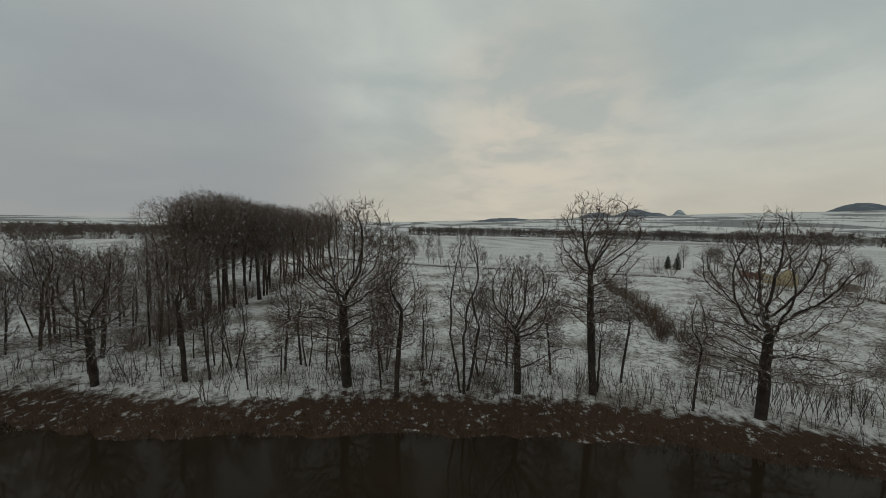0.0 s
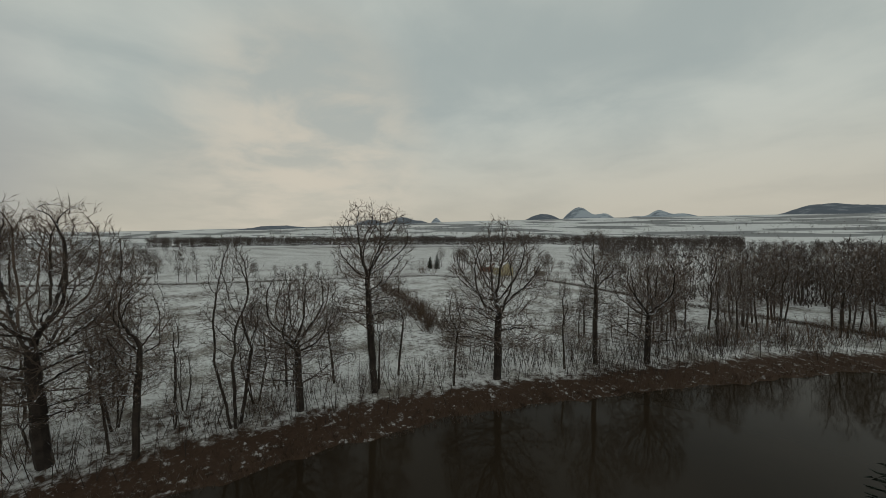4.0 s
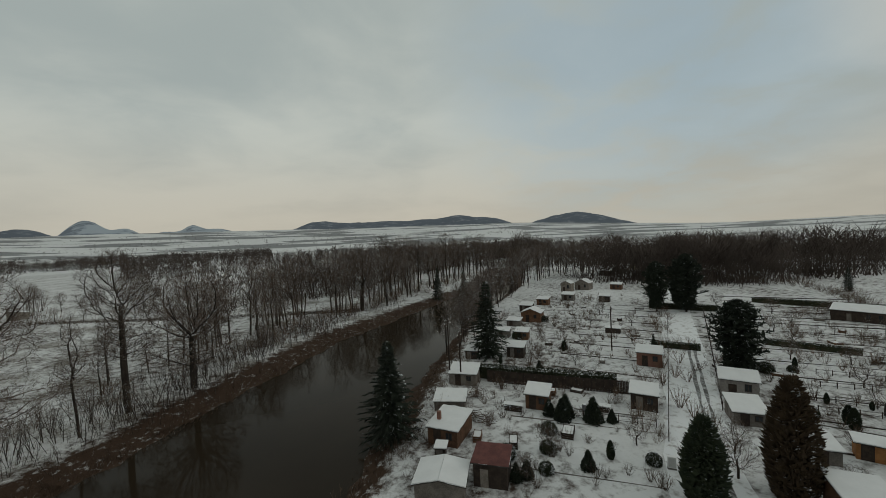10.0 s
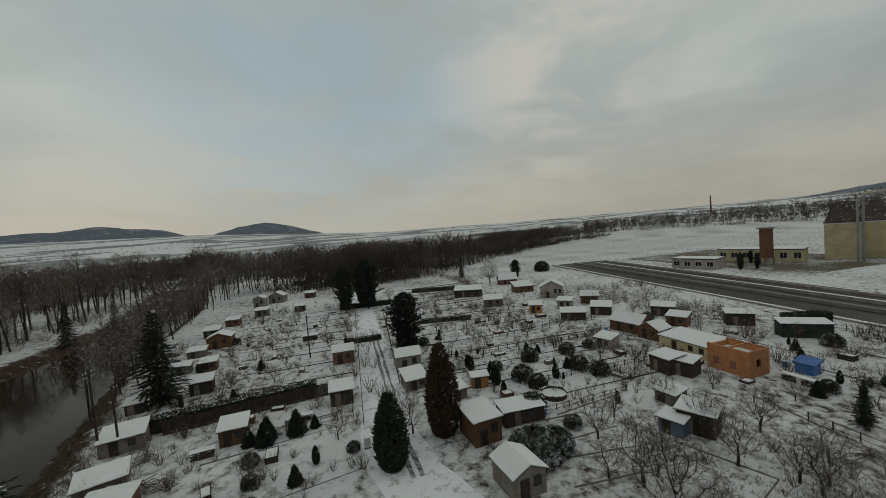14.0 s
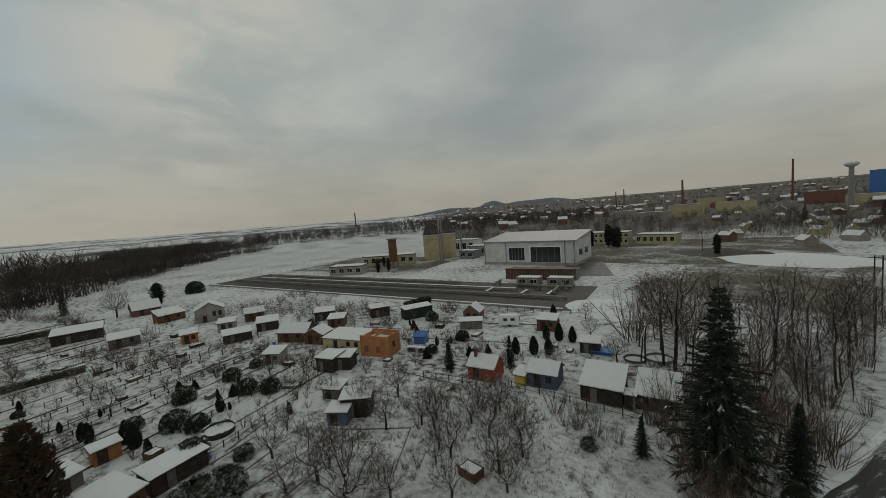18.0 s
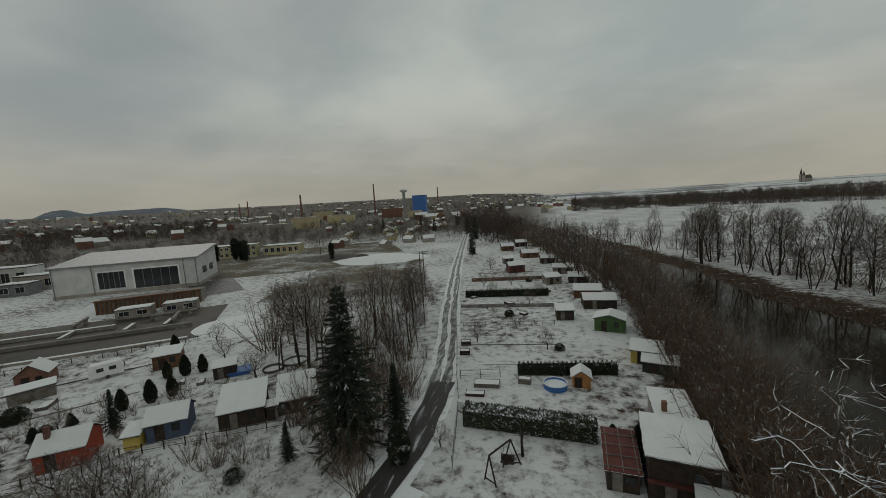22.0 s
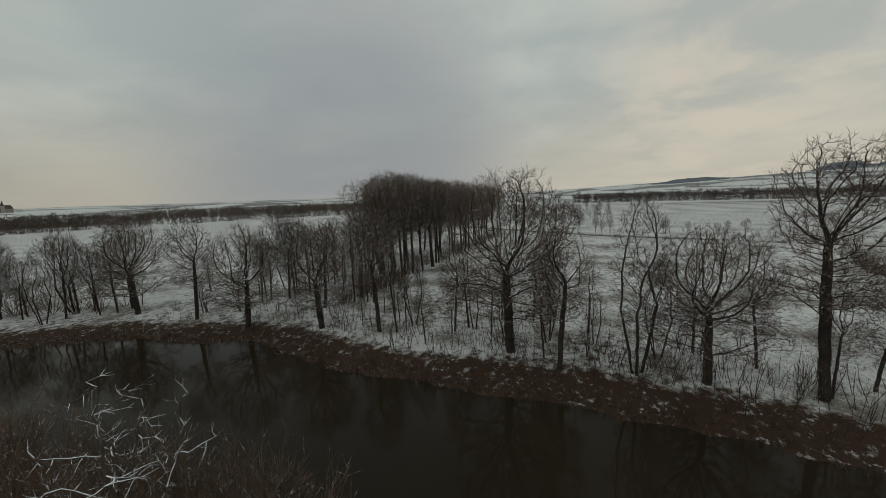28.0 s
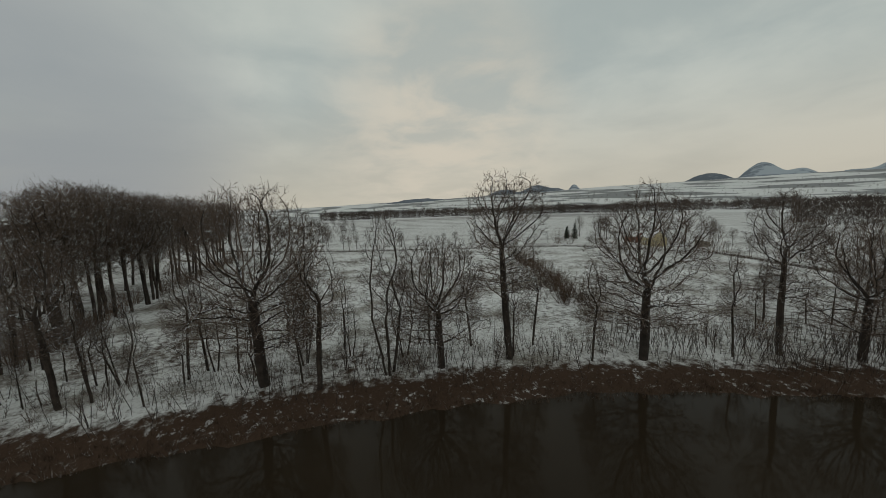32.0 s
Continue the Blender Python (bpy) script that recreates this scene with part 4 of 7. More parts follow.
strew("garden_brush", LOW_WITHIES, [(141, 21), (139, 8), (154, 0), (127, -10), (118, 12), (107, -2), (118, -17), (100, -14)], 110, 9, 1.8, 4.2, 64, "brown brush among garden houses", "brush")
strew("garden_brush", LOW_WITHIES + BUSHES, [(116, 52), (106, 39), (90, 25), (86, 46), (110, 62)], 60, 8, 1.2, 3.2, 65, "brown brush among garden houses", "brush")
strew("field_hedge", LOW_WITHIES, [(118, 64), (148, 62), (165, 76), (180, 95), (174, 119), (160, 140)], 120, 6, 2.0, 5.0, 66, "brown hedge at the edge of the field", "hedgerow")
strew("garden_brush", LOW_WITHIES + BUSHES, [(97, -30), (90, -18), (73, -20), (84, -34), (100, -40)], 60, 6, 1.4, 3.4, 67, "brown brush among garden houses", "brush")
strew("garden_brush", LOW_WITHIES + BUSHES, [(68, 5), (61, 2), (70, -2), (76, 2)], 24, 4, 1.4, 3.4, 68, "brown brush beside the sheds", "brush")
strew("garden_brush", LOW_WITHIES, [(10, 44), (15, 52), (22, 64), (30, 77), (42, 92), (56, 106)], 60, 5, 1.2, 3.6, 69, "brown brush beside the river gardens", "brush")
strew("garden_brush", LOW_WITHIES + BUSHES, [(40, 34), (50, 46), (66, 60), (84, 76), (104, 94), (130, 118)], 90, 10, 1.2, 3.6, 70, "brown bushes along the garden lane", "brush")
strew("garden_brush", LOW_WITHIES, [(-15, -44), (-15.5, -56), (-17, -70), (-17, -86), (-15, -104), (-12, -124)], 40, 4, 1.2, 3.5, 71, "brown brush behind the cabins", "brush")
strew("bank_scrub", LOW_WITHIES, [(-16, 100), (4, 130), (24, 155), (50, 182), (90, 215)], 90, 12, 2.5, 7.5, 72, "brown leafless scrub below the bank trees", "scrub")
strew("bank_scrub", LOW_WITHIES, [(-52, 40), (-60, 14), (-66, -14), (-68, -46), (-70, -90)], 70, 9, 1.4, 4.0, 73, "brown leafless scrub below the bank trees", "scrub")


strew("river_wood", LITE_ROUNDS, [(44, 108), (58, 128), (76, 146), (96, 164), (128, 190)], 46, 10, 10, 18, 75, "bare riverside wood beside the gardens", "wood")
strew("river_wood", LITE_ROUNDS, [(27, 80), (36, 93), (48, 109), (62, 128), (84, 152)], 46, 6, 10, 17, 79, "bare trees on the bank beside the gardens", "wood")
strew("river_wood", LITE_ROUNDS, [(-30, 100), (-10, 128), (14, 152), (44, 186), (90, 228)], 60, 16, 15, 24, 80, "bare trees in a belt along the far bank", "wood")
strew("garden_brush", BUSHES + LOW_WITHIES, [(20, 46), (26, 58), (40, 66), (52, 80), (66, 92), (84, 108), (104, 122)], 130, 16, 0.9, 2.8, 81, "brown bushes and perennials among the river gardens", "brush")
strew("garden_brush", BUSHES + LOW_WITHIES, [(44, 16), (62, 28), (80, 40), (100, 34), (92, 14), (74, 8), (58, 2)], 130, 16, 0.8, 2.4, 82, "brown bushes and perennials among the garden plots", "brush")
strew("garden_brush", LOW_WITHIES + LITE_ROUNDS[:1], [(100, 60), (120, 44), (132, 24), (122, 2), (106, -12), (92, -22)], 90, 14, 1.6, 4.6, 83, "bare bushes and small trees round the garden houses", "brush")
strew("bank_brambles", LOW_WITHIES, [(6, 40), (14, 56), (24, 72), (34, 88), (46, 104)], 60, 4, 1.0, 2.6, 84, "brambles along the near bank", "brush", 0.2)
strew("river_wood", LITE_ROUNDS + LITE_TALLS, [(92, 222), (120, 212), (150, 196), (184, 172), (214, 152), (240, 140)], 110, 34, 13, 21, 86, "bare wood behind the gardens", "wood")
strew("orchard_brush", BUSHES + LOW_WITHIES, [(27, -24), (33, -28), (40, -24), (33, -14), (44, -16), (46, -24)], 36, 7, 0.8, 2.4, 76, "bare brush and brambles in the orchard", "brush")


def tufts(line, width, count, lo, hi, seed, label, near=-0.4, wide=7.0):
    """Dead grass and reeds standing on the banks."""
    rnd = random.Random(seed)
    pts = [Vector(p) for p in line]
    m = Mesh()
    for i in range(count):
        s = rnd.random() * (len(pts) - 1)
        j = min(int(s), len(pts) - 2)
        p = pts[j].lerp(pts[j + 1], s - j) + Vector((rnd.uniform(-width, width), rnd.uniform(-width, width))) * 0.5
        e = wet_edge(p.x, p.y)
        if e < near or e > wide * (0.25 + 0.75 * rnd.random()):
            continue
        z = land(p.x, p.y)
        for k in range(4):
            d = Vector((rnd.uniform(-0.6, 0.6), rnd.uniform(-0.6, 0.6), 1)).normalized()
            m.spike(Vector((p.x + rnd.uniform(-0.2, 0.2), p.y + rnd.uniform(-0.2, 0.2), z - 0.05)), d, rnd.uniform(lo, hi), 0.026)
    return tagged(part("dead_grass", m, DEAD_GRASS), label, "grass", kind="stuff")


tufts([(36, 150), (10, 120), (-12, 85), (-32, 55), (-46, 25), (-51, -5), (-56, -35), (-60, -62), (-56, -90), (-46, -115)], 22, 17000, 0.4, 1.2, 51, "dead brown grass and reeds on the far bank")
tufts([(50, 108), (31, 86), (18, 66), (6, 47), (-4, 30), (-14, 8), (-17, -14), (-19, -40), (-20, -64), (-24, -92), (-23, -112)], 10, 3500, 0.3, 0.9, 52, "dead brown grass on the near bank")
tufts([(-62, 60), (-70, 20), (-76, -20), (-80, -60)], 40, 1500, 0.3, 0.9, 53, "dead grass stalks standing through the snow", 4.0, 40.0)
tufts([(24, -26), (32, -20), (40, -14), (48, -6)], 20, 1500, 0.15, 0.5, 54, "dead grass showing through the orchard snow", 4.0, 300.0)
for x, y, tall in ((-16.4, -24.8, 17.5), (-18.5, -29, 14)):
    plant(SNAG, x, y, tall, wide=1.1)
for x, y, tall in ((-19.0, -12, 9), (-18, -2, 10), (-14.5, 4, 9)):
    plant(STEMS[0], x, y, tall, group="trees on the near bank")


THICKET_TREES = "trees by the lane"
for x, y, tall in ((36, -48, 17), (40.5, -52, 15), (45, -57, 13), (31, -62, 13), (27, -72, 13), (30, -82, 12), (34, -95, 11), (38, -62, 14), (24, -55, 9)):
    plant(ROUNDS[int(x) % 4], x, y, tall, group=THICKET_TREES, wide=1.2)
strew("thicket", WITHIES, [(17.5, -29), (20.5, -36), (21, -47), (27, -46), (36, -47), (30, -40), (24, -34)], 34, 4.5, 3.5, 8, 63, "dense brown brush round the foot of the spruce", "thicket")


def far_wood(name, spots, lo, hi, seed, label, mat=FAR_WOOD, holes=0.0):
    """A distant belt of leafless trees, too many to count."""
    rnd = random.Random(seed)
    m = Mesh()
    for x, y in spots(rnd):
        if noise.noise((x * 0.011 + 3, y * 0.011, seed)) < holes - 0.45 or wet_edge(x, y) < 3:
            continue
        z, tall = land(x, y), rnd.uniform(lo, hi) * (0.9 + 0.5 * noise.noise((x * 0.02, y * 0.02, 0)))
        p = Vector((x, y, z - 0.5))
        near = math.hypot(x, y) < 620
        m.spike(p, Vector((rnd.uniform(-0.06, 0.06), rnd.uniform(-0.06, 0.06), 1)), tall * 0.95, tall * 0.0075)
        wide = rnd.uniform(0.24, 0.38) * tall
        for k in range(7 if near else 3):      # undergrowth at its foot
            d = Vector((rnd.uniform(-0.7, 0.7), rnd.uniform(-0.7, 0.7), 1)).normalized()
            m.spike(p + Vector((rnd.uniform(-4, 4), rnd.uniform(-4, 4), 0)), d, tall * rnd.uniform(0.14, 0.40), tall * (0.010 if near else 0.022))
        for k in range(28 if near else 12):
            b = k * 2.4 + rnd.random()
            up = rnd.uniform(-0.9, 1.0)
            reach = rnd.uniform(0.35, 0.85) * math.sqrt(1 - up * up * 0.9) * wide
            q = p + Vector((math.cos(b) * reach, math.sin(b) * reach, tall * (0.60 + 0.27 * up)))
            d = Vector((math.cos(b) * 0.6 + rnd.uniform(-0.5, 0.5), math.sin(b) * 0.6 + rnd.uniform(-0.5, 0.5), rnd.uniform(0.3, 1.2))).normalized()
            m.spike(q - d * tall * 0.10, d, tall * rnd.uniform(0.20, 0.34), tall * (0.0075 if near else 0.019))
    return tagged(part(name, m, mat), label, "wood", kind="stuff")


def sector(az0, az1, r0, r1, count):
    def spots(rnd):
        for _ in range(count):
            a, r = radians(rnd.uniform(az0, az1)), r0 + (r1 - r0) * rnd.random() ** 1.3
            yield r * math.sin(a), r * math.cos(a)
    return spots


def belt(line, width, count):
    def spots(rnd):
        for _ in range(count):
            s = rnd.random() * (len(line) - 1)
            j = min(int(s), len(line) - 2)
            p = Vector(line[j]).lerp(Vector(line[j + 1]), s - j)
            yield p.x + rnd.uniform(-width, width) / 2, p.y + rnd.uniform(-width, width) / 2
    return spots


far_wood("far_wood", sector(-83, -6, 850, 1010, 2300), 17, 23, 1, "dark belt of bare woodland beyond the fields", holes=-0.6)
far_wood("far_wood", sector(-70, 34, 1500, 2500, 1500), 9, 15, 21, "hedgerows and small woods on the snowy slopes", holes=0.42)
far_wood("far_wood", sector(-22, 38, 380, 760, 1500), 13, 22, 2, "dark belt of bare woodland beyond the fields", holes=0.1)
far_wood("far_wood", sector(24, 60, 290, 520, 700), 15, 24, 3, "bare woodland behind the gardens", holes=0.15)
far_wood("far_wood", belt([(150, 165), (180, 125), (272, 118), (350, 108), (430, 92), (540, 45)], 50, 1000), 15, 24, 4, "bare woodland at the edge of the snowy field")
far_wood("far_wood", sector(84, 134, 640, 1500, 2600), 11, 20, 5, "dark belt of bare woodland before the town", holes=0.1)
far_wood("far_wood", sector(112, 172, 270, 1000, 2300), 6, 14, 6, "scattered bare trees among the factories", holes=0.2)
far_wood("far_wood", sector(106, 182, 1000, 2600, 3400), 9, 20, 16, "bare trees and thickets between the town houses", holes=0.1)
far_wood("far_wood", belt([(8, -230), (30, -300), (62, -400), (80, -560), (100, -760)], 46, 620), 13, 20, 7, "bare woodland along the lane and river")
far_wood("far_wood", sector(184, 264, 650, 1150, 3600), 15, 24, 8, "dark belt of bare woodland beyond the western field")
far_wood("far_wood", sector(246, 282, 300, 620, 420), 10, 18, 9, "bare woodland behind the copse", holes=0.1)
far_wood("far_wood", belt([(-20, 190), (10, 230), (60, 280), (140, 330)], 50, 300), 16, 24, 10, "bare riverside wood beyond the bend")


def hill(bumps, dist, mat, label, depth=500.0):
    """A far hill: rounded humps side by side, each with its azimuth, angle of height and half width in degrees."""
    m = Mesh()
    lo, hi = min(b[0] - 3.6 * b[2] for b in bumps), max(b[0] + 3.6 * b[2] for b in bumps)
    na, nr = int((hi - lo) / 0.22), 9
    for i in range(na + 1):
        az = lo + (hi - lo) * i / na
        el = sum((b[1] * math.exp(-0.62 * abs((az - b[0]) / b[2]) ** 2.0)) ** 5 for b in bumps) ** 0.2 + 0.08 * noise.noise((az * 0.9, dist, 0)) + 0.04 * noise.noise((az * 3.1, dist, 5))
        a = radians(az)
        for k in range(nr):
            s = k / (nr - 1) * 2 - 1
            r = dist + s * depth
            x, y = r * math.sin(a), r * math.cos(a)
            top = 25 + dist * math.tan(radians(max(el, 0.0)))
            base = land(x, y) - 12
            m.v.append((x, y, base + (top - base) * max(0.0, math.cos(s * math.pi / 2)) ** 1.1 + 3 * noise.noise((x * 0.01, y * 0.01, 0))))
    for i in range(na):
        for k in range(nr - 1):
            q = i * nr + k
            m.f.append((q, q + nr, q + nr + 1, q + 1))
    return tagged(part("backdrop_hill", m, mat, smooth=True), label, "hill", kind="structure")


# distance haze on these hills is mixed into their base colours
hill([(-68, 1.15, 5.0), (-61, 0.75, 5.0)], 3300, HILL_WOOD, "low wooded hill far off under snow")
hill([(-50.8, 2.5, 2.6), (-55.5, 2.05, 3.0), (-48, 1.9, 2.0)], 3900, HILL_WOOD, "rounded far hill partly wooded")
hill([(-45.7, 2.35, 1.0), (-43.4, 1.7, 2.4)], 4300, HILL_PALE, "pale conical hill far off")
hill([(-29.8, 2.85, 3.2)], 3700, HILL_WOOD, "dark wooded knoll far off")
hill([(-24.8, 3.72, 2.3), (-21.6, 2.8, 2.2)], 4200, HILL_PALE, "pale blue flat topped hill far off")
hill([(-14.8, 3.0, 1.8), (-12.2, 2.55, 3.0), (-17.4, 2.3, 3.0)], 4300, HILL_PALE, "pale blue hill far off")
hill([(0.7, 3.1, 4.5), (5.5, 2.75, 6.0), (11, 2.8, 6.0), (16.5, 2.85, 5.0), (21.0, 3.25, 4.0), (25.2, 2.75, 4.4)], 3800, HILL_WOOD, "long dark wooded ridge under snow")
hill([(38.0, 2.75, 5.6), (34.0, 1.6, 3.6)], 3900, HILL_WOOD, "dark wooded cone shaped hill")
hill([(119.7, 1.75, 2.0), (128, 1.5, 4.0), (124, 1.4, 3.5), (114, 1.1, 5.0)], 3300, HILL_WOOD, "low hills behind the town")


# ---- buildings ----
def local(x, y, turn, z=None):
    return pose(x, y, (land(x, y) if z is None else z), 0, 0, turn)


def opening(body, name, x0, z0, x1, z1, y, mat, frame_mat, label=""):
    """A door or window in the front: a frame that stands proud, and a leaf or pane set in it."""
    f = Mesh()
    w = 0.07
    for a in ((x0 - w, z0, x0, z1), (x1, z0, x1 + w, z1), (x0 - w, z1, x1 + w, z1 + w)):
        f.box(a[0], y - 0.06, a[1], a[2], y + 0.02, a[3])
    if name == "window":
        f.box(x0 - w, y - 0.06, z0 - w, x1 + w, y + 0.02, z0)
        f.box((x0 + x1) / 2 - 0.03, y - 0.05, z0, (x0 + x1) / 2 + 0.03, y + 0.01, z1)
    ob = part(name, f, frame_mat, body, label)
    part("pane" if name == "window" else "leaf", Mesh().box(x0, y - 0.03, z0, x1, y + 0.015, z1), mat, ob)
    return ob


def shed(x, y, turn, w, d, h, walls, label, roof="mono", rise=0.5, over=0.25, snow=0.10, door=True, windows=1, name="garden_shed", category="shed",
         group="garden sheds", cover=SNOW, stack=False, deck=TAR_ROOF, trim=WOOD_DARK):
    """A small house: x, y is the middle of its front, which turns to local -y. h: eaves."""
    ob = thing(name, label, category, group, local(x, y, turn))
    hw = w / 2
    body = Mesh()
    back = h + (rise if roof == "mono" else 0.0)
    if roof == "gable":
        body.add([(-hw, 0, -0.3), (hw, 0, -0.3), (hw, d, -0.3), (-hw, d, -0.3), (-hw, 0, h), (hw, 0, h), (hw, d, h), (-hw, d, h), (-hw, d / 2, h + rise), (hw, d / 2, h + rise)],
                 [(0, 1, 5, 4), (2, 3, 7, 6), (1, 2, 6, 9, 5), (3, 0, 4, 8, 7), (4, 5, 9, 8), (6, 7, 8, 9)])
    elif roof == "front_gable":
        body.add([(-hw, 0, -0.3), (hw, 0, -0.3), (hw, d, -0.3), (-hw, d, -0.3), (-hw, 0, h), (hw, 0, h), (hw, d, h), (-hw, d, h), (0, 0, h + rise), (0, d, h + rise)],
                 [(0, 1, 5, 8, 4), (2, 3, 7, 9, 6), (1, 2, 6, 5), (3, 0, 4, 7), (5, 6, 9, 8), (7, 4, 8, 9)])
    else:
        body.add([(-hw, 0, -0.3), (hw, 0, -0.3), (hw, d, -0.3), (-hw, d, -0.3), (-hw, 0, h), (hw, 0, h), (hw, d, back), (-hw, d, back)],
                 [(0, 1, 5, 4), (1, 2, 6, 5), (2, 3, 7, 6), (3, 0, 4, 7), (4, 5, 6, 7)])
    wall = part("wall", body, walls, ob)
    o = over
    plates = []
    if roof == "gable":
        s = rise / (d / 2)
        plates = [((-hw - o, -o, h - s * o), (hw + o, -o, h - s * o), (hw + o, d / 2, h + rise), (-hw - o, d / 2, h + rise)),
                  ((hw + o, d + o, h - s * o), (-hw - o, d + o, h - s * o), (-hw - o, d / 2, h + rise), (hw + o, d / 2, h + rise))]
    elif roof == "front_gable":
        s = rise / hw
        plates = [((-hw - o, d + o, h - s * o), (-hw - o, -o, h - s * o), (0, -o, h + rise), (0, d + o, h + rise)),
                  ((hw + o, -o, h - s * o), (hw + o, d + o, h - s * o), (0, d + o, h + rise), (0, -o, h + rise))]
    else:
        s = rise / d
        plates = [((-hw - o, -o, h - s * o), (hw + o, -o, h - s * o), (hw + o, d + o, back + s * o), (-hw - o, d + o, back + s * o))]
    r, c = Mesh(), Mesh()
    for q in plates:
        top = [Vector(p) + Vector((0, 0, 0.10)) for p in q]
        r.slab(*top, 0.10)
        mid = sum(top, Vector()) / 4
        c.slab(*[mid + (p - mid) * 0.985 + Vector((0, 0, snow + 0.004)) for p in top], snow)
    roof_ob = part("roof", r, deck, ob)
    if snow:
        part("snow_cover", c, cover, roof_ob, "layer of snow on the roof")
    if door:
        dx = -hw * 0.35
        opening(wall, "door", dx - 0.42, 0.02, dx + 0.42, min(1.95, h - 0.15), 0.0, WOOD_DARK if walls is not WOOD_DARK else WOOD_GREY, trim)
    for k in range(windows):
        wx = hw * (0.45 if windows == 1 else 0.30 + 0.4 * k)
        if h > 1.6:
            opening(wall, "window", wx - 0.35, h * 0.45, wx + 0.35, h * 0.80, 0.0, PANE, trim)
    if stack:
        part("chimney", Mesh().box(-hw * 0.7, d * 0.3, h * 0.6, -hw * 0.7 + 0.45, d * 0.3 + 0.45, h + rise + 1.0), RED_BRICK, ob)
    return ob


def block(name, x, y, turn, w, d, h, walls, label, rows=1, cols=4, group="", category="building", roof_mat=TAR_ROOF, parapet=0.35, snow=0.15, win=0.55):
    """A flat roofed building with rows of real windows in its front and sides."""
    ob = thing(name, label, category, group, local(x, y, turn))
    wall = part("wall", Mesh().box(-w / 2, 0, -1.5, w / 2, d, h), walls, ob)
    top = part("roof", Mesh().box(-w / 2 - 0.15, -0.15, h, w / 2 + 0.15, d + 0.15, h + parapet), roof_mat, ob)
    if snow:
        part("snow_cover", Mesh().box(-w / 2 + 0.1, 0.1, h + parapet, w / 2 - 0.1, d - 0.1, h + parapet + snow), SNOW, top)
    sh = h / rows
    for j in range(rows):
        for i in range(cols):
            cx = -w / 2 + w * (i + 0.5) / cols
            hw = w / cols * win / 2
            opening(wall, "window", cx - hw, sh * j + sh * 0.32, cx + hw, sh * j + sh * 0.78, 0.0, PANE, WHITE)
    return ob


# the gardens between the lane and the river, north
G1 = -43.0
shed(13.5, 43.8, G1, 4.0, 5.2, 2.1, WOOD_BROWN, "brown wooden garden hut with a snowy flat roof", rise=0.3, stack=True)
shed(15.5, 34.4, -35, 3.5, 3.2, 2.5, WOOD_DARK, "open lean-to with a red ribbed roof", rise=0.25, cover=MAROON, snow=0.03, windows=0)
shed(10.1, 34.8, -28, 5.0, 4.0, 1.5, WOOD_GREY, "low grey shed with a snowy gabled roof", roof="front_gable", rise=0.5, door=False)
shed(12.0, 39.9, -29, 1.0, 1.0, 2.1, WOOD_DARK, "narrow dark outhouse with snow on top", rise=0.1, windows=0)
shed(17.4, 52.1, -27, 4.5, 3.4, 1.4, WOOD_GREY, "low lean-to half covered with snow", rise=0.4, door=False, windows=0)
shed(22.7, 60.1, -34, 4.7, 3.6, 2.0, WOOD_GREY, "weathered shed with a sloping snowy roof", rise=0.6)
shed(29.5, 72.5, -37, 2.4, 2.6, 1.7, WOOD_DARK, "small dark shed under snow", rise=0.3)
shed(29.1, 47.1, G1, 3.2, 3.0, 2.15, WOOD_BROWN, "brown garden shed with a snowy roof and a small window", rise=0.5)
shed(42.4, 40.6, -48, 3.4, 3.2, 2.3, WOOD_DARK, "dark shed beside the lane with a snowy roof", rise=0.45)
shed(38.1, 69.2, -40, 3.5, 3.0, 2.2, WOOD_DARK, "dark shed with a thick snow layer", rise=0.4)
shed(57.9, 95.0, -46, 5.6, 4.5, 2.7, WOOD_BROWN, "brown gabled garden house", roof="front_gable", rise=1.1)
shed(50.9, 92.8, -44, 3.7, 3.0, 1.6, WOOD_GREY, "low shed roofed with snow", rise=0.3)
shed(57.2, 53.3, -48, 4.2, 3.6, 2.5, RED_BRICK, "reddish brick shed beside the lane", rise=0.4)
shed(108.6, 135.5, -59, 6.1, 5, 3.0, WOOD_GREY, "grey cottage with a snowy gable", roof="front_gable", rise=1.6)
shed(152.5, 170, -68, 6.6, 5, 2.9, WOOD_DARK, "dark cottage with a snowy gable", roof="gable", rise=1.9)
shed(187.7, 184, -70, 6, 6, 4.2, CREAM, "pale cottage behind the gardens", roof="front_gable", rise=2.4)
shed(187, 161, -76, 4.5, 6, 6.2, CREAM, "tall pale house among dark trees", roof="front_gable", rise=2.2)
shed(100, 135, -57, 4.2, 4, 3.6, WOOD_GREY, "grey shed against the wood", roof="front_gable", rise=1.0)
shed(68.4, 74.4, -50, 3.4, 2.0, 1.2, WOOD_DARK, "low dark lean-to in the snow", rise=0.1, windows=0, door=False)
shed(46.0, 80.0, -42, 3.0, 2.6, 1.9, WOOD_BROWN, "brown shed near the river", rise=0.4)
shed(43.0, 84.0, -42, 3.0, 2.4, 1.6, WOOD_GREY, "grey shed near the river", rise=0.4)
shed(64.0, 108.0, -46, 4.0, 3.4, 2.1, WOOD_DARK, "dark hut near the river", rise=0.5)
shed(75.0, 115.0, -50, 4.0, 3.2, 2.1, WOOD_BROWN, "brown hut near the river", rise=0.5)
shed(88.0, 118.0, -50, 4.4, 3.2, 2.2, WOOD_GREY, "grey hut under snow", rise=0.5)
shed(96.0, 108.0, -50, 3.4, 3.0, 2.1, WOOD_DARK, "dark hut under snow", rise=0.5)
shed(120.0, 128.0, -55, 4.4, 3.2, 2.2, WOOD_BROWN, "brown hut under snow", rise=0.5)

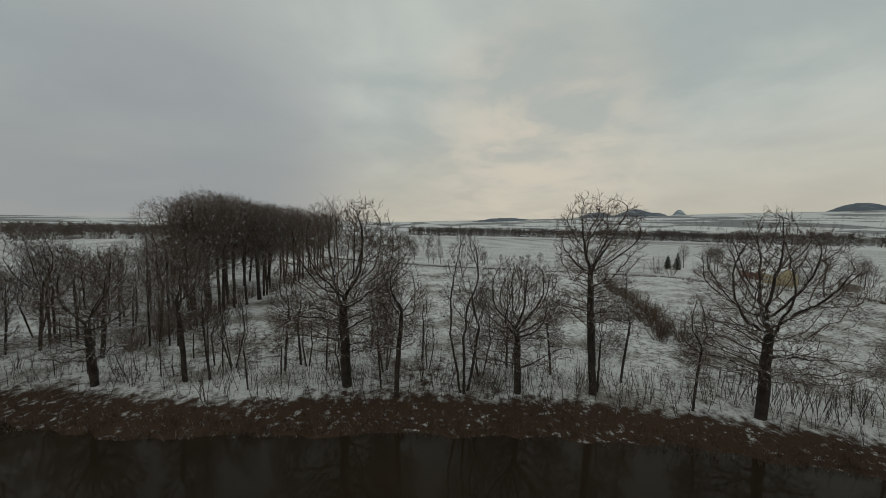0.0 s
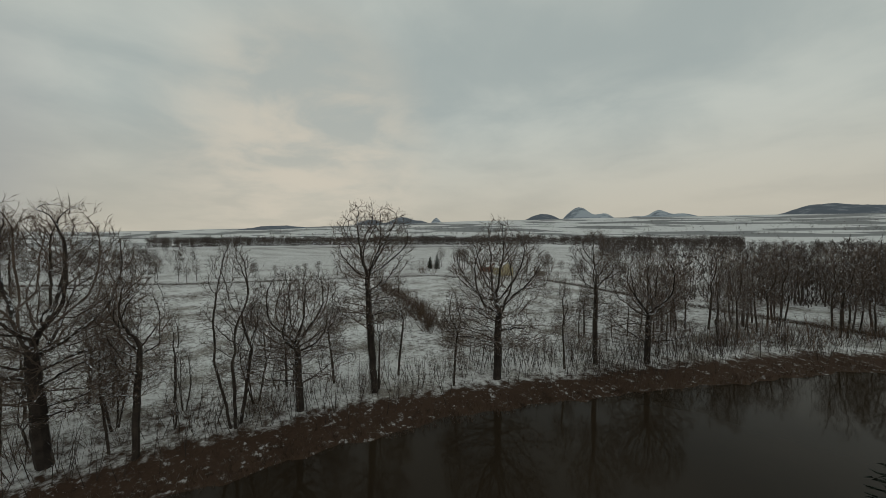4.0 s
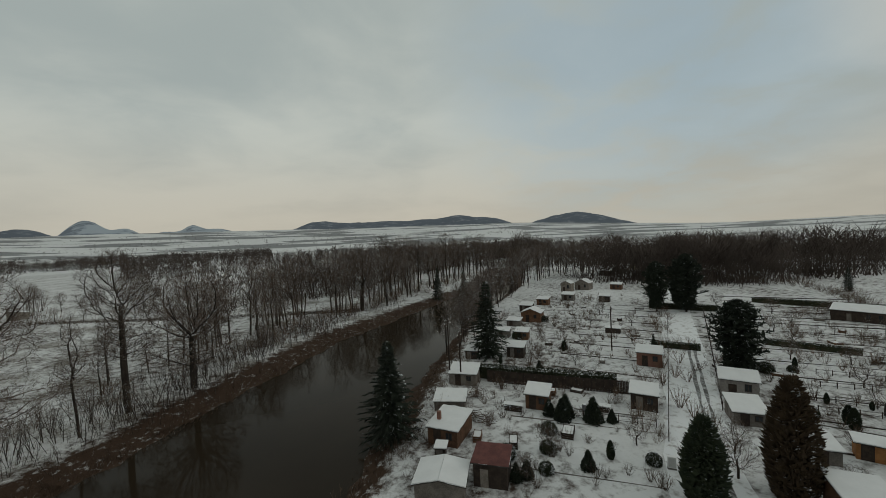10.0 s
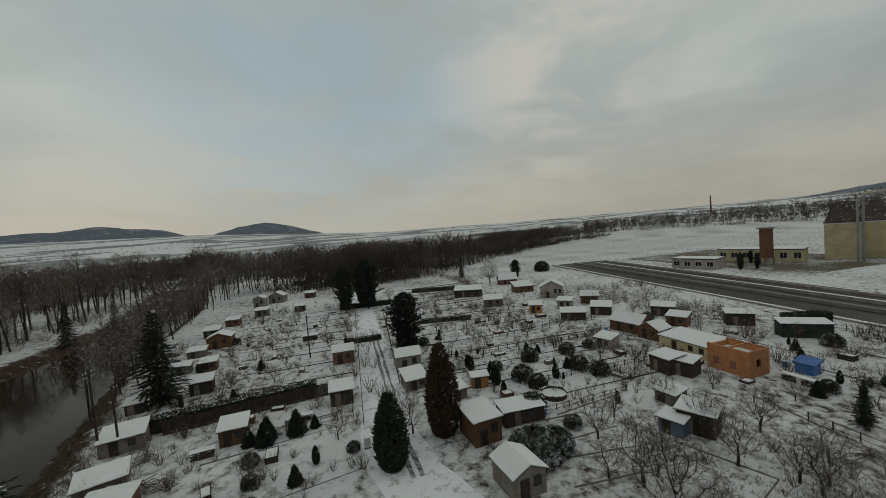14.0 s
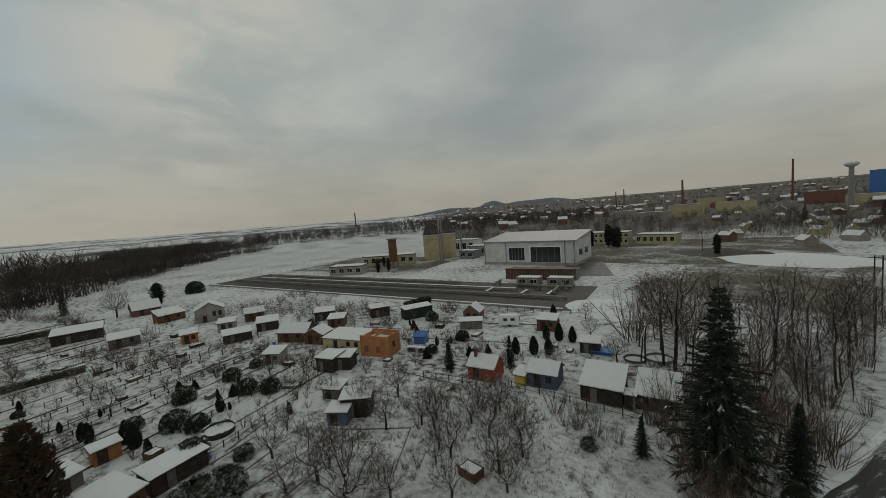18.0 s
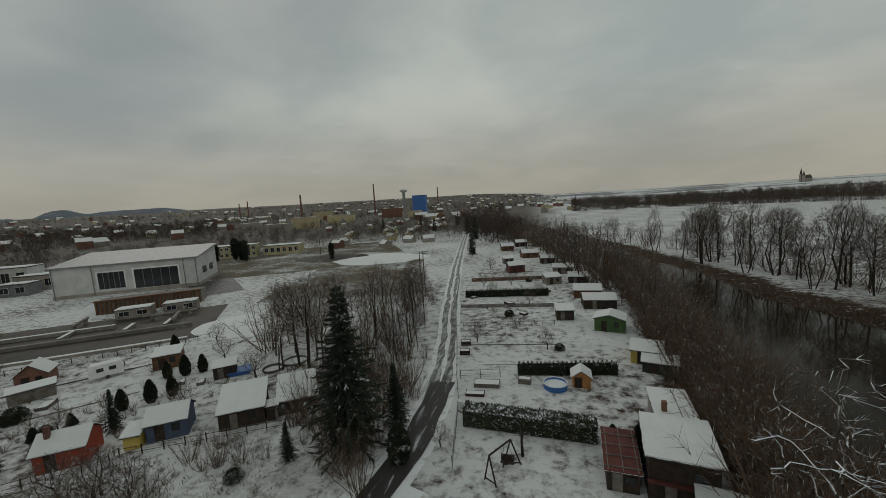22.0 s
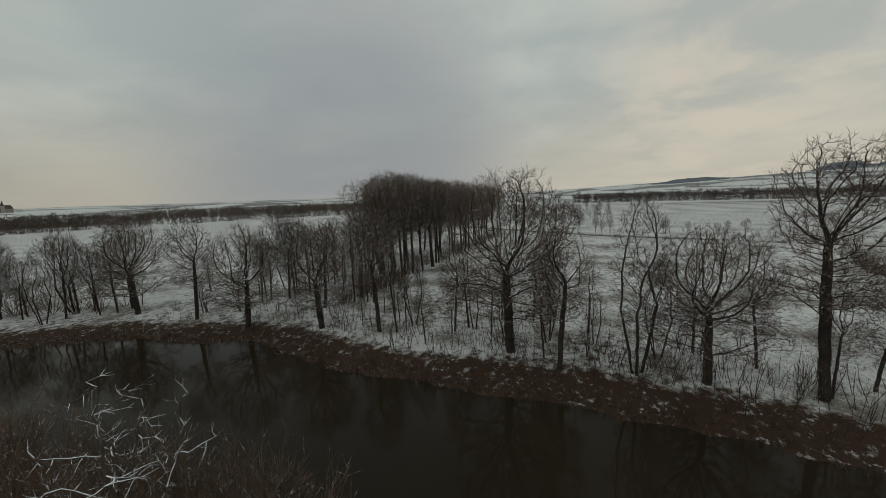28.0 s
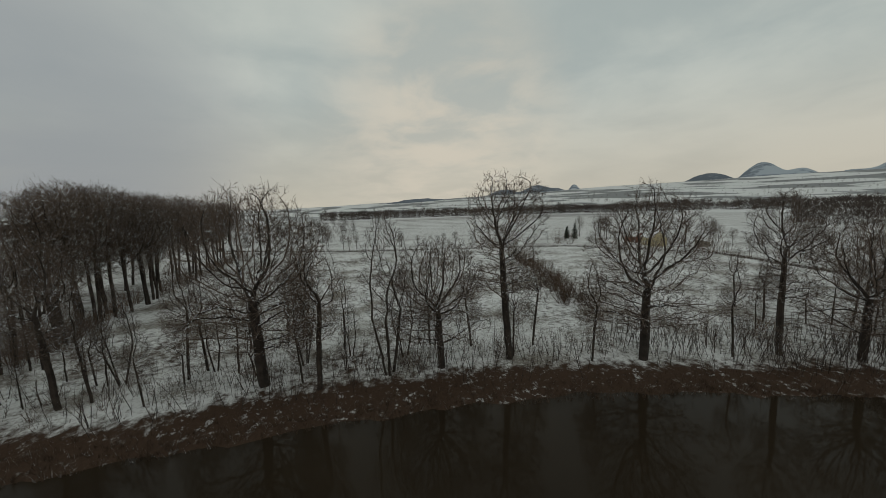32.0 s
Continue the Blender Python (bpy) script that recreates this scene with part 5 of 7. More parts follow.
# the farmstead and the road across the western field
tufts([(-300, -40), (-262, 0), (-225, 46), (-199, 95), (-165, 155), (-103, 185), (-55, 165), (-9, 148), (14, 142)], 4.5, 5200, 0.5, 1.5, 55, "dead grass along the raised field road", 4.0, 9999.0)
FARM = "farm buildings in the field"
shed(-136, 196, 150, 13, 8, 4.6, CREAM, "cream farmhouse with a snowy gabled roof", roof="gable", rise=3.4, windows=2, name="farmhouse", category="house", group=FARM, stack=True)
shed(-117, 205, 145, 6, 4.5, 2.8, WOOD_GREY, "grey shed with a snowy roof beside the farmhouse", rise=0.8, group=FARM)
shed(-155, 205, 160, 11, 7, 3.6, RED_BRICK, "low brick barn with a snowy roof", roof="gable", rise=2.4, windows=2, group=FARM)
scatter(ROUNDS, [(-205, 195), (-165, 205), (-120, 216), (-80, 205), (-45, 190)], 16, 16, 9, 17, 78, "trees round the farm")
for x, y, tall in ((-199, 188, 7), (-194, 190, 8.5), (-203, 191, 6)):
    plant(SPRUCE, x, y, tall * 1.3, wide=1.3)

# east of the lane
shed(58.0, 38.2, -50, 4.6, 4.2, 2.7, GREY_WALL, "grey rendered garden house with a snowy roof", roof="gable", rise=1.0)
shed(50.9, 32.2, -40, 3.6, 3.6, 1.7, WOOD_GREY, "low shed with a sloping snowy roof", rise=0.8)
shed(40.1, 16.1, -41, 3.6, 4.4, 3.0, WOOD_BROWN, "brown wooden cabin with a snowy roof", rise=0.4)
shed(49.5, 24.0, -39, 2.4, 2.8, 1.6, WOOD_GREY, "small shed with a white roof", rise=0.6)
shed(45.7, 13.2, -50, 5.5, 3.0, 2.0, WOOD_DARK, "dark low hut overgrown with bushes", rise=0.2, snow=0.03)
shed(54.2, 22.5, -55, 2.6, 1.6, 1.8, WOOD_WARM, "orange board shed beside a fruit tree", rise=0.2, windows=0)
shed(33.2, 9.5, -41, 3.6, 4.0, 2.4, WOOD_GREY, "grey cabin with a white gabled roof", roof="front_gable", rise=0.8)
shed(125.7, 54.5, -72, 10, 5.5, 2.6, WOOD_DARK, "long dark cottage with a snowy roof", rise=0.9, windows=2)
shed(153.5, 47.6, -64, 7.7, 6, 2.2, RED_BRICK, "dark red cottage with a steep snowy roof", roof="gable", rise=2.4)
shed(135.5, 36, -57, 7, 5, 2.2, WOOD_BROWN, "brown cottage under snow", rise=1.2)
shed(126.1, 24.4, -79, 7.4, 7, 3.6, GREY_WALL, "grey rendered house with a snowy gable", roof="front_gable", rise=2.0, windows=2)
shed(104.2, 24.9, -75, 3.4, 3.4, 2.3, WOOD_WARM, "bright orange shed with snow on top", rise=0.5)
shed(112.0, 40.0, -70, 6.0, 4, 2.2, WOOD_GREY, "grey garden house under snow", rise=0.8)
shed(118.0, 12.0, -85, 5.0, 4, 2.4, WOOD_BROWN, "brown garden house under snow", roof="gable", rise=1.2)
shed(104.0, 8.0, -90, 5.0, 4, 2.2, WOOD_DARK, "dark garden house under snow", rise=0.7)
shed(98.0, 14.0, -80, 6.0, 3.6, 2.0, WOOD_DARK, "long dark shed under snow", rise=0.5)

# the eastern gardens
G2 = -135.0
shed(77.7, 6.0, -119, 3.4, 3.0, 2.0, GREY_WALL, "small grey shed with a snowy roof", rise=0.5)
shed(67.6, -3.0, -135, 3.6, 3.4, 2.5, WOOD_DARK, "dark tarred shed with a snowy roof", rise=0.3)
shed(66.9, -6.0, -120, 3.0, 3.0, 2.3, WOOD_DARK, "dark tarred shed with snow", rise=0.3)
shed(56.5, -3.0, -127, 2.8, 2.6, 1.5, WOOD_GREY, "patched low shed under snow", rise=0.3, windows=0)
shed(49.2, -5.5, -110, 3.8, 3.2, 2.6, WOOD_DARK, "patched dark shed with several roofs", rise=0.2)
shed(48.4, -3.0, -116, 2.6, 2.2, 1.8, BLUE_PAINT, "small bluish shed with a boarded door", rise=0.2, windows=0)
shed(89.9, 2.3, -124, 7.2, 5, 2.3, WOOD_BROWN, "brown garden house with a dark roof", roof="gable", rise=1.6, snow=0.04)
shed(85.3, -2.1, -126, 4.6, 4, 2.2, WOOD_BROWN, "brown garden house with a snowy gable", roof="front_gable", rise=1.3)
shed(77.5, -7.3, G2, 9.8, 5.5, 2.3, CREAM, "long ochre bungalow with a flat snowy roof", rise=0.5, windows=2)
shed(50.4, -24.8, -143, 4.4, 4.0, 2.2, RED_PAINT, "bright red hut with a snowy gabled roof", roof="gable", rise=1.3, windows=0, stack=True)
shed(46.0, -28.9, -150, 1.6, 2.0, 1.6, YELLOW_PAINT, "narrow lean-to with glazed panes", rise=0.5, door=False)
shed(43.6, -31.2, -143, 4.1, 4.0, 2.2, BLUE_PAINT, "slate blue hut with a snowy gabled roof", roof="gable", rise=1.2)
shed(36.3, -34.9, -146, 5.1, 4.6, 2.2, WOOD_DARK, "black wooden hut with a broad snowy roof", rise=1.5)
shed(31.5, -39.1, -146, 4.6, 4.4, 1.9, DARK_GREEN, "dark green hut with a ribbed snowy roof", rise=1.5)
shed(33.5, -36.9, -146, 1.1, 1.2, 1.9, GREY_WALL, "grey tool locker between two huts", rise=0.1, windows=0)
shed(63.9, -47.5, -140, 4.0, 3.6, 2.4, WOOD_BROWN, "brown shed with a snowy roof", rise=0.4)
shed(80.6, -38.2, -135, 4.0, 4.0, 2.3, RED_BRICK, "brick red cabin with a pitched roof", roof="front_gable", rise=1.6, snow=0.05)
shed(74.8, -35.2, -120, 5.0, 2.4, 1.8, WOOD_GREY, "stacked grey hutches under snow", rise=0.2, windows=0, door=False)
shed(91.2, -28.5, -85, 7.6, 3.2, 2.7, DARK_GREEN, "long dark shed overgrown with ivy", rise=0.3, windows=0, snow=0.03)
shed(98.8, -20.1, -90, 5, 3, 2.6, WOOD_DARK, "dark shed near the yard", rise=0.4)
shed(105, -6, -100, 5, 3.5, 2.4, WOOD_DARK, "dark shed near the yard", rise=0.5)
shed(96, -8, -110, 4, 3.5, 2.2, WOOD_BROWN, "brown shed near the yard", rise=0.5)
shed(72, -22, -130, 2.2, 2.0, 1.6, BRIGHT_BLUE, "blue tarpaulin shelter in the snow", rise=0.4, windows=0, door=False, snow=0.0, deck=BRIGHT_BLUE)
shed(50, -46, -140, 3.2, 2.6, 1.9, WOOD_DARK, "dark shed beside a blue pool", rise=0.3)
shed(110, 18, -90, 4, 3.5, 2.4, GREY_WALL, "grey shed under snow", rise=0.5)

# the western gardens beside the river
G3 = -172.0
shed(-4.3, -50.7, 178, 2.3, 2.2, 1.55, WOOD_WARM, "little orange wooden playhouse with a snowy gable", roof="front_gable", rise=0.8, windows=0, name="playhouse")
shed(-10.3, -31.4, 172, 5.0, 5.4, 4.1, WOOD_DARK, "dark brown cottage with a ribbed snowy roof", rise=0.4, over=0.35, name="garden_cottage")
for k in range(20):
    x = -2.75 + 0.285 * k
    part("roof_rib", Mesh().slab((x, -0.36, 4.315), (x + 0.06, -0.36, 4.315), (x + 0.06, 5.75, 4.768), (x, 5.75, 4.768), 0.04), SNOW, bpy.data.objects["garden_cottage"])
part("balcony_board", Mesh().box(-2.6, -0.35, 1.85, 2.6, -0.005, 2.05), MAROON, bpy.data.objects["garden_cottage"])
shed(-12.0, -37.6, 176, 3.4, 6.6, 3.4, GREY_WALL, "grey cottage with a plain snowy roof", rise=0.3, stack=True)
lean = shed(-6.0, -32.3, 176, 2.6, 4.6, 1.9, WOOD_DARK, "dark lean-to with a maroon sheet roof under pale battens", rise=0.9, cover=MAROON, snow=0.03, windows=1, name="lean_to")
for y in (0.3, 1.5, 2.7, 3.9):
    part("batten", Mesh().box(-1.5, y - 0.04, 2.035 + 0.196 * y, 1.5, y + 0.04, 2.12 + 0.196 * y), WOOD_GREY, lean)
for x in (-1.2, 0.0, 1.2):
    part("batten", Mesh().slab((x - 0.04, -0.2, 2.155), (x + 0.04, -0.2, 2.155), (x + 0.04, 4.7, 3.11), (x - 0.04, 4.7, 3.11), 0.03), WOOD_GREY, lean)
tank = thing("water_tank", "white plastic water tank in a wire cage", "tank", m=local(-9.3, -29.4, 172))
part("pallet", Mesh().box(-0.55, -0.5, -0.05, 0.55, 0.5, 0.13), WOOD_GREY, tank)
part("bladder", Mesh().tube([Vector((0, 0, z)) for z in (0.134, 0.2, 1.0, 1.1)], [0.62, 0.68, 0.68, 0.5], 4, True), WHITE, tank)
for k in range(5):
    z = 0.25 + 0.2 * k
    part("cage_bar", Mesh().tube([Vector((0.53 * sx, 0.53 * sy, z)) for sx, sy in ((-1, -1), (1, -1), (1, 1), (-1, 1), (-1, -1))], [0.02] * 5, 4), STEEL, tank)
shed(-12.2, -28.2, 166, 3.4, 2.6, 1.9, WOOD_BROWN, "low brown annex with patchy snow on its roof", rise=0.3, door=False, windows=0)
shed(-14.2, -59.2, 165, 4.2, 4.8, 2.1, YELLOW_PAINT, "yellow cabin with a white snowy roof", roof="gable", rise=0.9)
shed(-15.2, -56.2, 165, 4.4, 2.6, 1.6, DARK_GREEN, "low green annex with panels on the roof", rise=0.3)
shed(-11.2, -72.9, 166, 5.2, 4.2, 2.4, GREEN_PAINT, "green and yellow cabin with a snowy gable", roof="front_gable", rise=0.8)
shed(-11.7, -88.1, -178, 6.9, 5, 2.1, WOOD_DARK, "dark cabin with a broad snowy roof", roof="gable", rise=1.0)
shed(-10.1, -98, -180, 6.5, 5, 2.0, WOOD_BROWN, "brown cabin with a snowy gable", roof="gable", rise=1.1)
shed(-5.6, -128.6, 178, 6.5, 5, 2.2, WOOD_GREY, "grey cabin under snow", roof="gable", rise=0.9)
shed(9.6, -132.5, -160, 5.6, 4.5, 2.6, MAROON, "dark red cabin under snow", roof="gable", rise=1.0)
shed(-3.8, -79.4, -175, 3.4, 3.2, 2.1, WOOD_DARK, "dark hut with a snowy roof", rise=0.5)
shed(-2.4, -113.3, -160, 4.6, 3.6, 2.2, WOOD_GREY, "grey cabin under snow", rise=0.6)
shed(-9.4, -115.5, 179, 5.6, 4.4, 1.9, WOOD_DARK, "dark cabin under snow", roof="gable", rise=1.0)
shed(5.9, -164.5, -163, 7, 5, 2.2, WOOD_BROWN, "brown cabin under snow", roof="gable", rise=1.2)
shed(-1.0, -150, -170, 5, 4, 2.2, WOOD_DARK, "dark cabin under snow", roof="gable", rise=1.0)
shed(14, -150, -165, 4, 4, 2.2, WOOD_GREY, "grey cabin under snow", rise=0.5)
shed(18, -190, -165, 6, 5, 2.4, WOOD_BROWN, "brown cabin under snow", roof="gable", rise=1.2)
shed(12, -205, -165, 6, 5, 2.4, WOOD_DARK, "dark cabin under snow", roof="gable", rise=1.2)

# the old works: hall, silos, stack and yards
ob = thing("factory_hall", "large pale factory hall with wide dark doors", "building", m=local(148, -101, -147.7))
hall = part("wall", Mesh().box(-22.5, 0, -0.5, 22.5, 26, 11.0), PALE_WALL, ob)
part("plinth", Mesh().box(-22.7, -0.2, -0.5, 22.7, 26.2, 1.2), GREY_WALL, ob)
top = part("roof", Mesh().slab((-23.2, -0.8, 11.3), (23.2, -0.8, 11.3), (23.2, 26.8, 14.2), (-23.2, 26.8, 14.2), 0.5), STEEL, ob)
part("gable", Mesh().add([(22.5, 0, 11), (22.5, 26, 11), (22.5, 26, 13.6), (-22.5, 0, 11), (-22.5, 26, 11), (-22.5, 26, 13.6)],
                         [(0, 1, 2), (3, 5, 4), (1, 4, 5, 2), (0, 2, 5, 3)]), PALE_WALL, ob)
for x0, x1, z0, z1 in ((-9.0, -1.0, 2.2, 8.2), (2.0, 16.0, 1.4, 8.4)):
    f = Mesh()
    f.box(x0 - 0.5, -0.25, z0, x0, 0.1, z1)
    f.box(x1, -0.25, z0, x1 + 0.5, 0.1, z1)
    f.box(x0 - 0.5, -0.25, z1, x1 + 0.5, 0.1, z1 + 0.5)
    g = part("gate", f, WHITE, hall)
    part("panel", Mesh().box(x0, -0.05, z0, x1, 0.05, z1), PANE, g)
    for k in range(1, 5):
        part("bar", Mesh().box(x0 + (x1 - x0) * k / 5 - 0.08, -0.14, z0, x0 + (x1 - x0) * k / 5 + 0.08, -0.05, z1), STEEL, g)
for x in (-22.0, -10.5, 18.0, 22.0):
    part("downpipe", Mesh().tube([Vector((x, -0.3, 0)), Vector((x, -0.3, 11))], [0.14, 0.14], 6, True), STEEL, ob)
for y in (8, 17):
    part("side_window", Mesh().box(22.4, y - 2.4, 4.0, 22.62, y + 2.4, 6.6), PANE, hall)

for x, y, turn in ((217, -79.6, 70), (219.5, -91, 67.5)):
    ob = thing("silo_tower", "square cream silo tower with a dark pyramid roof", "tower", "cream silo towers", local(x, y, turn))
    part("wall", Mesh().box(-5.2, -5.2, -0.5, 5.2, 5.2, 15.2), CREAM, ob)
    part("roof", Mesh().add([(-5.6, -5.6, 15.2), (5.6, -5.6, 15.2), (5.6, 5.6, 15.2), (-5.6, 5.6, 15.2), (-1.5, -1.5, 24.0), (1.5, -1.5, 24.0), (1.5, 1.5, 24.0), (-1.5, 1.5, 24.0)],
                            [(0, 1, 5, 4), (1, 2, 6, 5), (2, 3, 7, 6), (3, 0, 4, 7), (4, 5, 6, 7), (3, 2, 1, 0)]), SLATE, ob)
    part("band", Mesh().box(-5.35, -5.35, 14.7, 5.35, 5.35, 15.1), WHITE, ob)
for x, y, h in ((203, -79, 24), (204, -81, 25), (214, -98, 22)):
    ob = thing("vent_pipe", "thin grey vent pipe", "pipe", "vent pipes", local(x, y, 0))
    part("pipe", Mesh().tube([Vector((0, 0, -0.5)), Vector((0, 0, h))], [0.45, 0.40], 8, True), STEEL, ob)
    part("cowl", Mesh().tube([Vector((0, 0, h)), Vector((0, 0, h + 0.7))], [0.65, 0.3], 8, True), STEEL, ob)
ob = thing("brick_stack", "square dull red brick stack on four legs", "chimney", m=local(199, -50, -140))
for sx in (-1.6, 1.6):
    for sy in (-1.6, 1.6):
        part("leg", Mesh().box(sx - 0.35, sy - 0.35, -0.5, sx + 0.35, sy + 0.35, 3.0), CONCRETE, ob)
part("shaft", Mesh().box(-1.6, -1.6, 3.0, 1.6, 1.6, 15.0), RUST, ob)
part("cap", Mesh().box(-2.15, -2.15, 15.0, 2.15, 2.15, 15.6), CONCRETE, ob)
block("low_building", 190, -23, -120, 17, 9, 4.2, GREY_WALL, "low grey flat-roofed works building with snow on top", 1, 4)
block("low_building", 211, -50, -115, 30, 9, 5.2, CREAM, "low cream works building with a row of windows", 1, 7)
block("low_building", 197, -93, -150, 10, 7, 4.5, STEEL, "small grey steel works shed", 1, 2)
block("low_building", 203, -103, -150, 14, 8, 6.0, GREY_WALL, "grey works annex behind the silos", 1, 3)
block("low_building", 225, -105, -150, 16, 10, 9.0, PALE_WALL, "pale works building behind the silos", 1, 3)
block("office_building", 186, -186, -150, 30, 11, 7.2, CREAM, "long cream office block with two rows of windows", 2, 10, group="office blocks")
block("office_building", 160, -200, -160, 22, 11, 5.6, CREAM, "cream office block with a flat snowy roof", 1, 6, group="office blocks")
block("office_building", 214, -176, -145, 14, 11, 6.0, CREAM, "cream office block seen end on", 1, 4, group="office blocks")

# foundations left of pulled-down halls: yards with low walls
def yard(x, y, turn, w, d, label, mat=YARD, lift=0.06):
    m = Mesh()
    f = local(x, y, turn, 0.0)
    nx, ny = max(2, int(w / 4)), max(2, int(d / 4))
    for j in range(ny + 1):
        for i in range(nx + 1):
            p = f @ Vector((-w / 2 + w * i / nx, d * j / ny, 0))
            m.v.append((p.x, p.y, land(p.x, p.y) + lift))
    for j in range(ny):
        for i in range(nx):
            q = j * (nx + 1) + i
            m.f.append((q, q + 1, q + nx + 2, q + nx + 1))
    return tagged(part("yard_paving", m, mat, smooth=True), label, "yard", kind="structure")


def low_wall(x0, y0, x1, y1, h, thick, mat, label, group="old foundation walls", name="foundation_wall", snow=True):
    d = math.hypot(x1 - x0, y1 - y0)
    ob = thing(name, label, "wall", group, local(x0, y0, math.degrees(math.atan2(y1 - y0, x1 - x0)), min(land(x0, y0), land(x1, y1))))
    part("wall", Mesh().box(0, -thick / 2, -0.5, d, thick / 2, h), mat, ob)
    if snow:
        part("snow_cover", Mesh().box(0.05, -thick / 2 + 0.05, h, d - 0.05, thick / 2 - 0.05, h + 0.06), SNOW, ob)
    return ob


YARD_TURN, YARD_X, YARD_Y = -144.4, 145.0, -11.0
yard(YARD_X, YARD_Y, YARD_TURN, 178, 31, "wet concrete yard of a pulled-down works, partly snowed over")
WET = material("standing_water_on_concrete", two_tone((0.022, 0.018, 0.014), (0.050, 0.041, 0.033), 0.2, 2.0), 0.6, spec=0.15)
for off, deep, long, shift in ((1.5, 9.0, 150, 6), (14.0, 5.0, 140, 0), (21.0, 6.5, 120, 14)):
    yard(YARD_X + 0.582 * off - 0.813 * shift, YARD_Y - 0.813 * off - 0.582 * shift, YARD_TURN, long, deep, "dark wet basin between old foundations", WET, 0.10)
yard(106, -99, -130, 16, 34, "dark wet asphalt yard beside the hall", ASPHALT, 0.09)
for k, (off, a, b, h) in enumerate(((0.0, -88, 86, 0.5), (11.5, -84, 84, 0.9), (13.0, -60, 70, 0.5), (19.8, -76, 66, 0.9), (28.5, -80, 40, 0.7), (31.0, -86, 30, 0.6))):
    x0, y0 = YARD_X + 0.582 * off, YARD_Y - 0.813 * off
    low_wall(x0 - 0.813 * a, y0 - 0.582 * a, x0 - 0.813 * b, y0 - 0.582 * b, h, 1.0, CONCRETE, "long low concrete foundation wall on the yard", snow=k in (0, 3, 5))
for shift in (58, 70, 78):
    x0, y0 = YARD_X - 0.813 * shift, YARD_Y - 0.582 * shift
    low_wall(x0 + 0.582 * 13.6, y0 - 0.813 * 13.6, x0 + 0.582 * 19.2, y0 - 0.813 * 19.2, 0.8, 0.9, CONCRETE, "short concrete cross wall on the yard")
for x, y, turn, l in ((112, -62, -50, 9), (101, -71, -140, 12), (96, -78, -50, 10), (90, -70, -50, 8)):
    ob = thing("pipe_run", "thick pale pipe lying on the old foundations", "pipe", "pipes on the yard", local(x, y, turn))
    part("pipe", Mesh().tube([Vector((0, 0, 1.2)), Vector((l, 0, 1.2))], [0.35, 0.35], 8, True), CONCRETE, ob)
    for s in (0.15, 0.85):
        part("saddle", Mesh().box(l * s - 0.3, -0.4, -0.3, l * s + 0.3, 0.4, 1.0), CONCRETE, ob)
ob = thing("loading_ramp", "rusty ribbed retaining wall before the hall", "wall", m=local(113.5, -82.5, -142.8))
part("deck", Mesh().box(-13, 0, -0.3, 13, 7, 3.6), CONCRETE, ob)
part("sheeting", Mesh().box(-13, -0.12, -0.2, 13, -0.004, 3.7), WOOD_GREY, ob)
part("capping", Mesh().box(-13.2, -0.5, 3.72, 13.2, 0.5, 4.1), RUST, ob)
for k in range(24):
    part("rib", Mesh().box(-12.9 + k * 1.09, -0.45, -0.2, -12.4 + k * 1.09, -0.125, 3.7), RUST, ob)
for x, y in ((108, -73.5), (99.5, -80)):
    block("concrete_box", x, y, -142.8, 8, 4, 2.6, CONCRETE, "concrete pump box with snow on top", 1, 2, parapet=0.1)

# far landmarks
def ring(az, dist):
    a = radians(az)
    return dist * math.sin(a), dist * math.cos(a)


x, y = ring(159.3, 650)
ob = thing("water_tower", "slim water tower with a white mushroom tank", "tower", m=local(x, y, 0))
part("column", Mesh().tube([Vector((0, 0, -1)), Vector((0, 0, 20)), Vector((0, 0, 49))], [3.2, 2.7, 2.3], 14), STEEL, ob)
part("tank", Mesh().tube([Vector((0, 0, z)) for z in (47.5, 50, 52, 53.2, 54)], [2.6, 6.2, 6.6, 5.2, 0.4], 20), WHITE, ob, "white tank")
x, y = ring(161.8, 900)
block("tower_block", x, y, 0, 31, 16, 46, BRIGHT_BLUE, "bright blue slab block with white windows", 9, 6, category="building", win=0.35)
for az, dist, top, w in ((154.9, 1100, 3.49, 2.6), (144.55, 800, 2.43, 2.4), (164.4, 1700, 2.49, 3.2), (137.8, 1500, 1.86, 2.8), (136.8, 1600, 1.6, 2.8), (99.0, 1500, 1.5, 3.0)):
    x, y = ring(az, dist)
    h = 25 + dist * math.tan(radians(top)) - land(x, y)
    ob = thing("factory_chimney", "tall slim factory chimney", "chimney", "factory chimneys", local(x, y, 0))
    part("shaft", Mesh().tube([Vector((0, 0, -1)), Vector((0, 0, h))], [w, w * 0.62], 10, True), RED_BRICK, ob)
    part("rim", Mesh().tube([Vector((0, 0, h - 1.5)), Vector((0, 0, h))], [w * 0.75, w * 0.72], 10, True), CONCRETE, ob)
for az, dist, w, h, mat, label in ((157.6, 880, 50, 20, RED_BRICK, "long red brick factory"), (145, 620, 40, 17, CREAM, "pale factory building"), (141.5, 560, 36, 11, GREY_WALL, "grey factory building"),
                                   (150, 760, 50, 15, CREAM, "ochre factory building"), (160.5, 800, 40, 13, CREAM, "ochre long factory wing"), (138, 700, 34, 12, GREY_WALL, "grey factory building"),
                                   (147.5, 1000, 46, 20, CREAM, "pale factory building"), (152.5, 1050, 44, 16, GREY_WALL, "grey factory building")):
    x, y = ring(az, dist)
    block("factory_building", x, y, -az + 180 - 8, w, 16, h, mat, label + " with snow on its flat roof", 2, 8, "factories before the town")

rnd = random.Random(5)


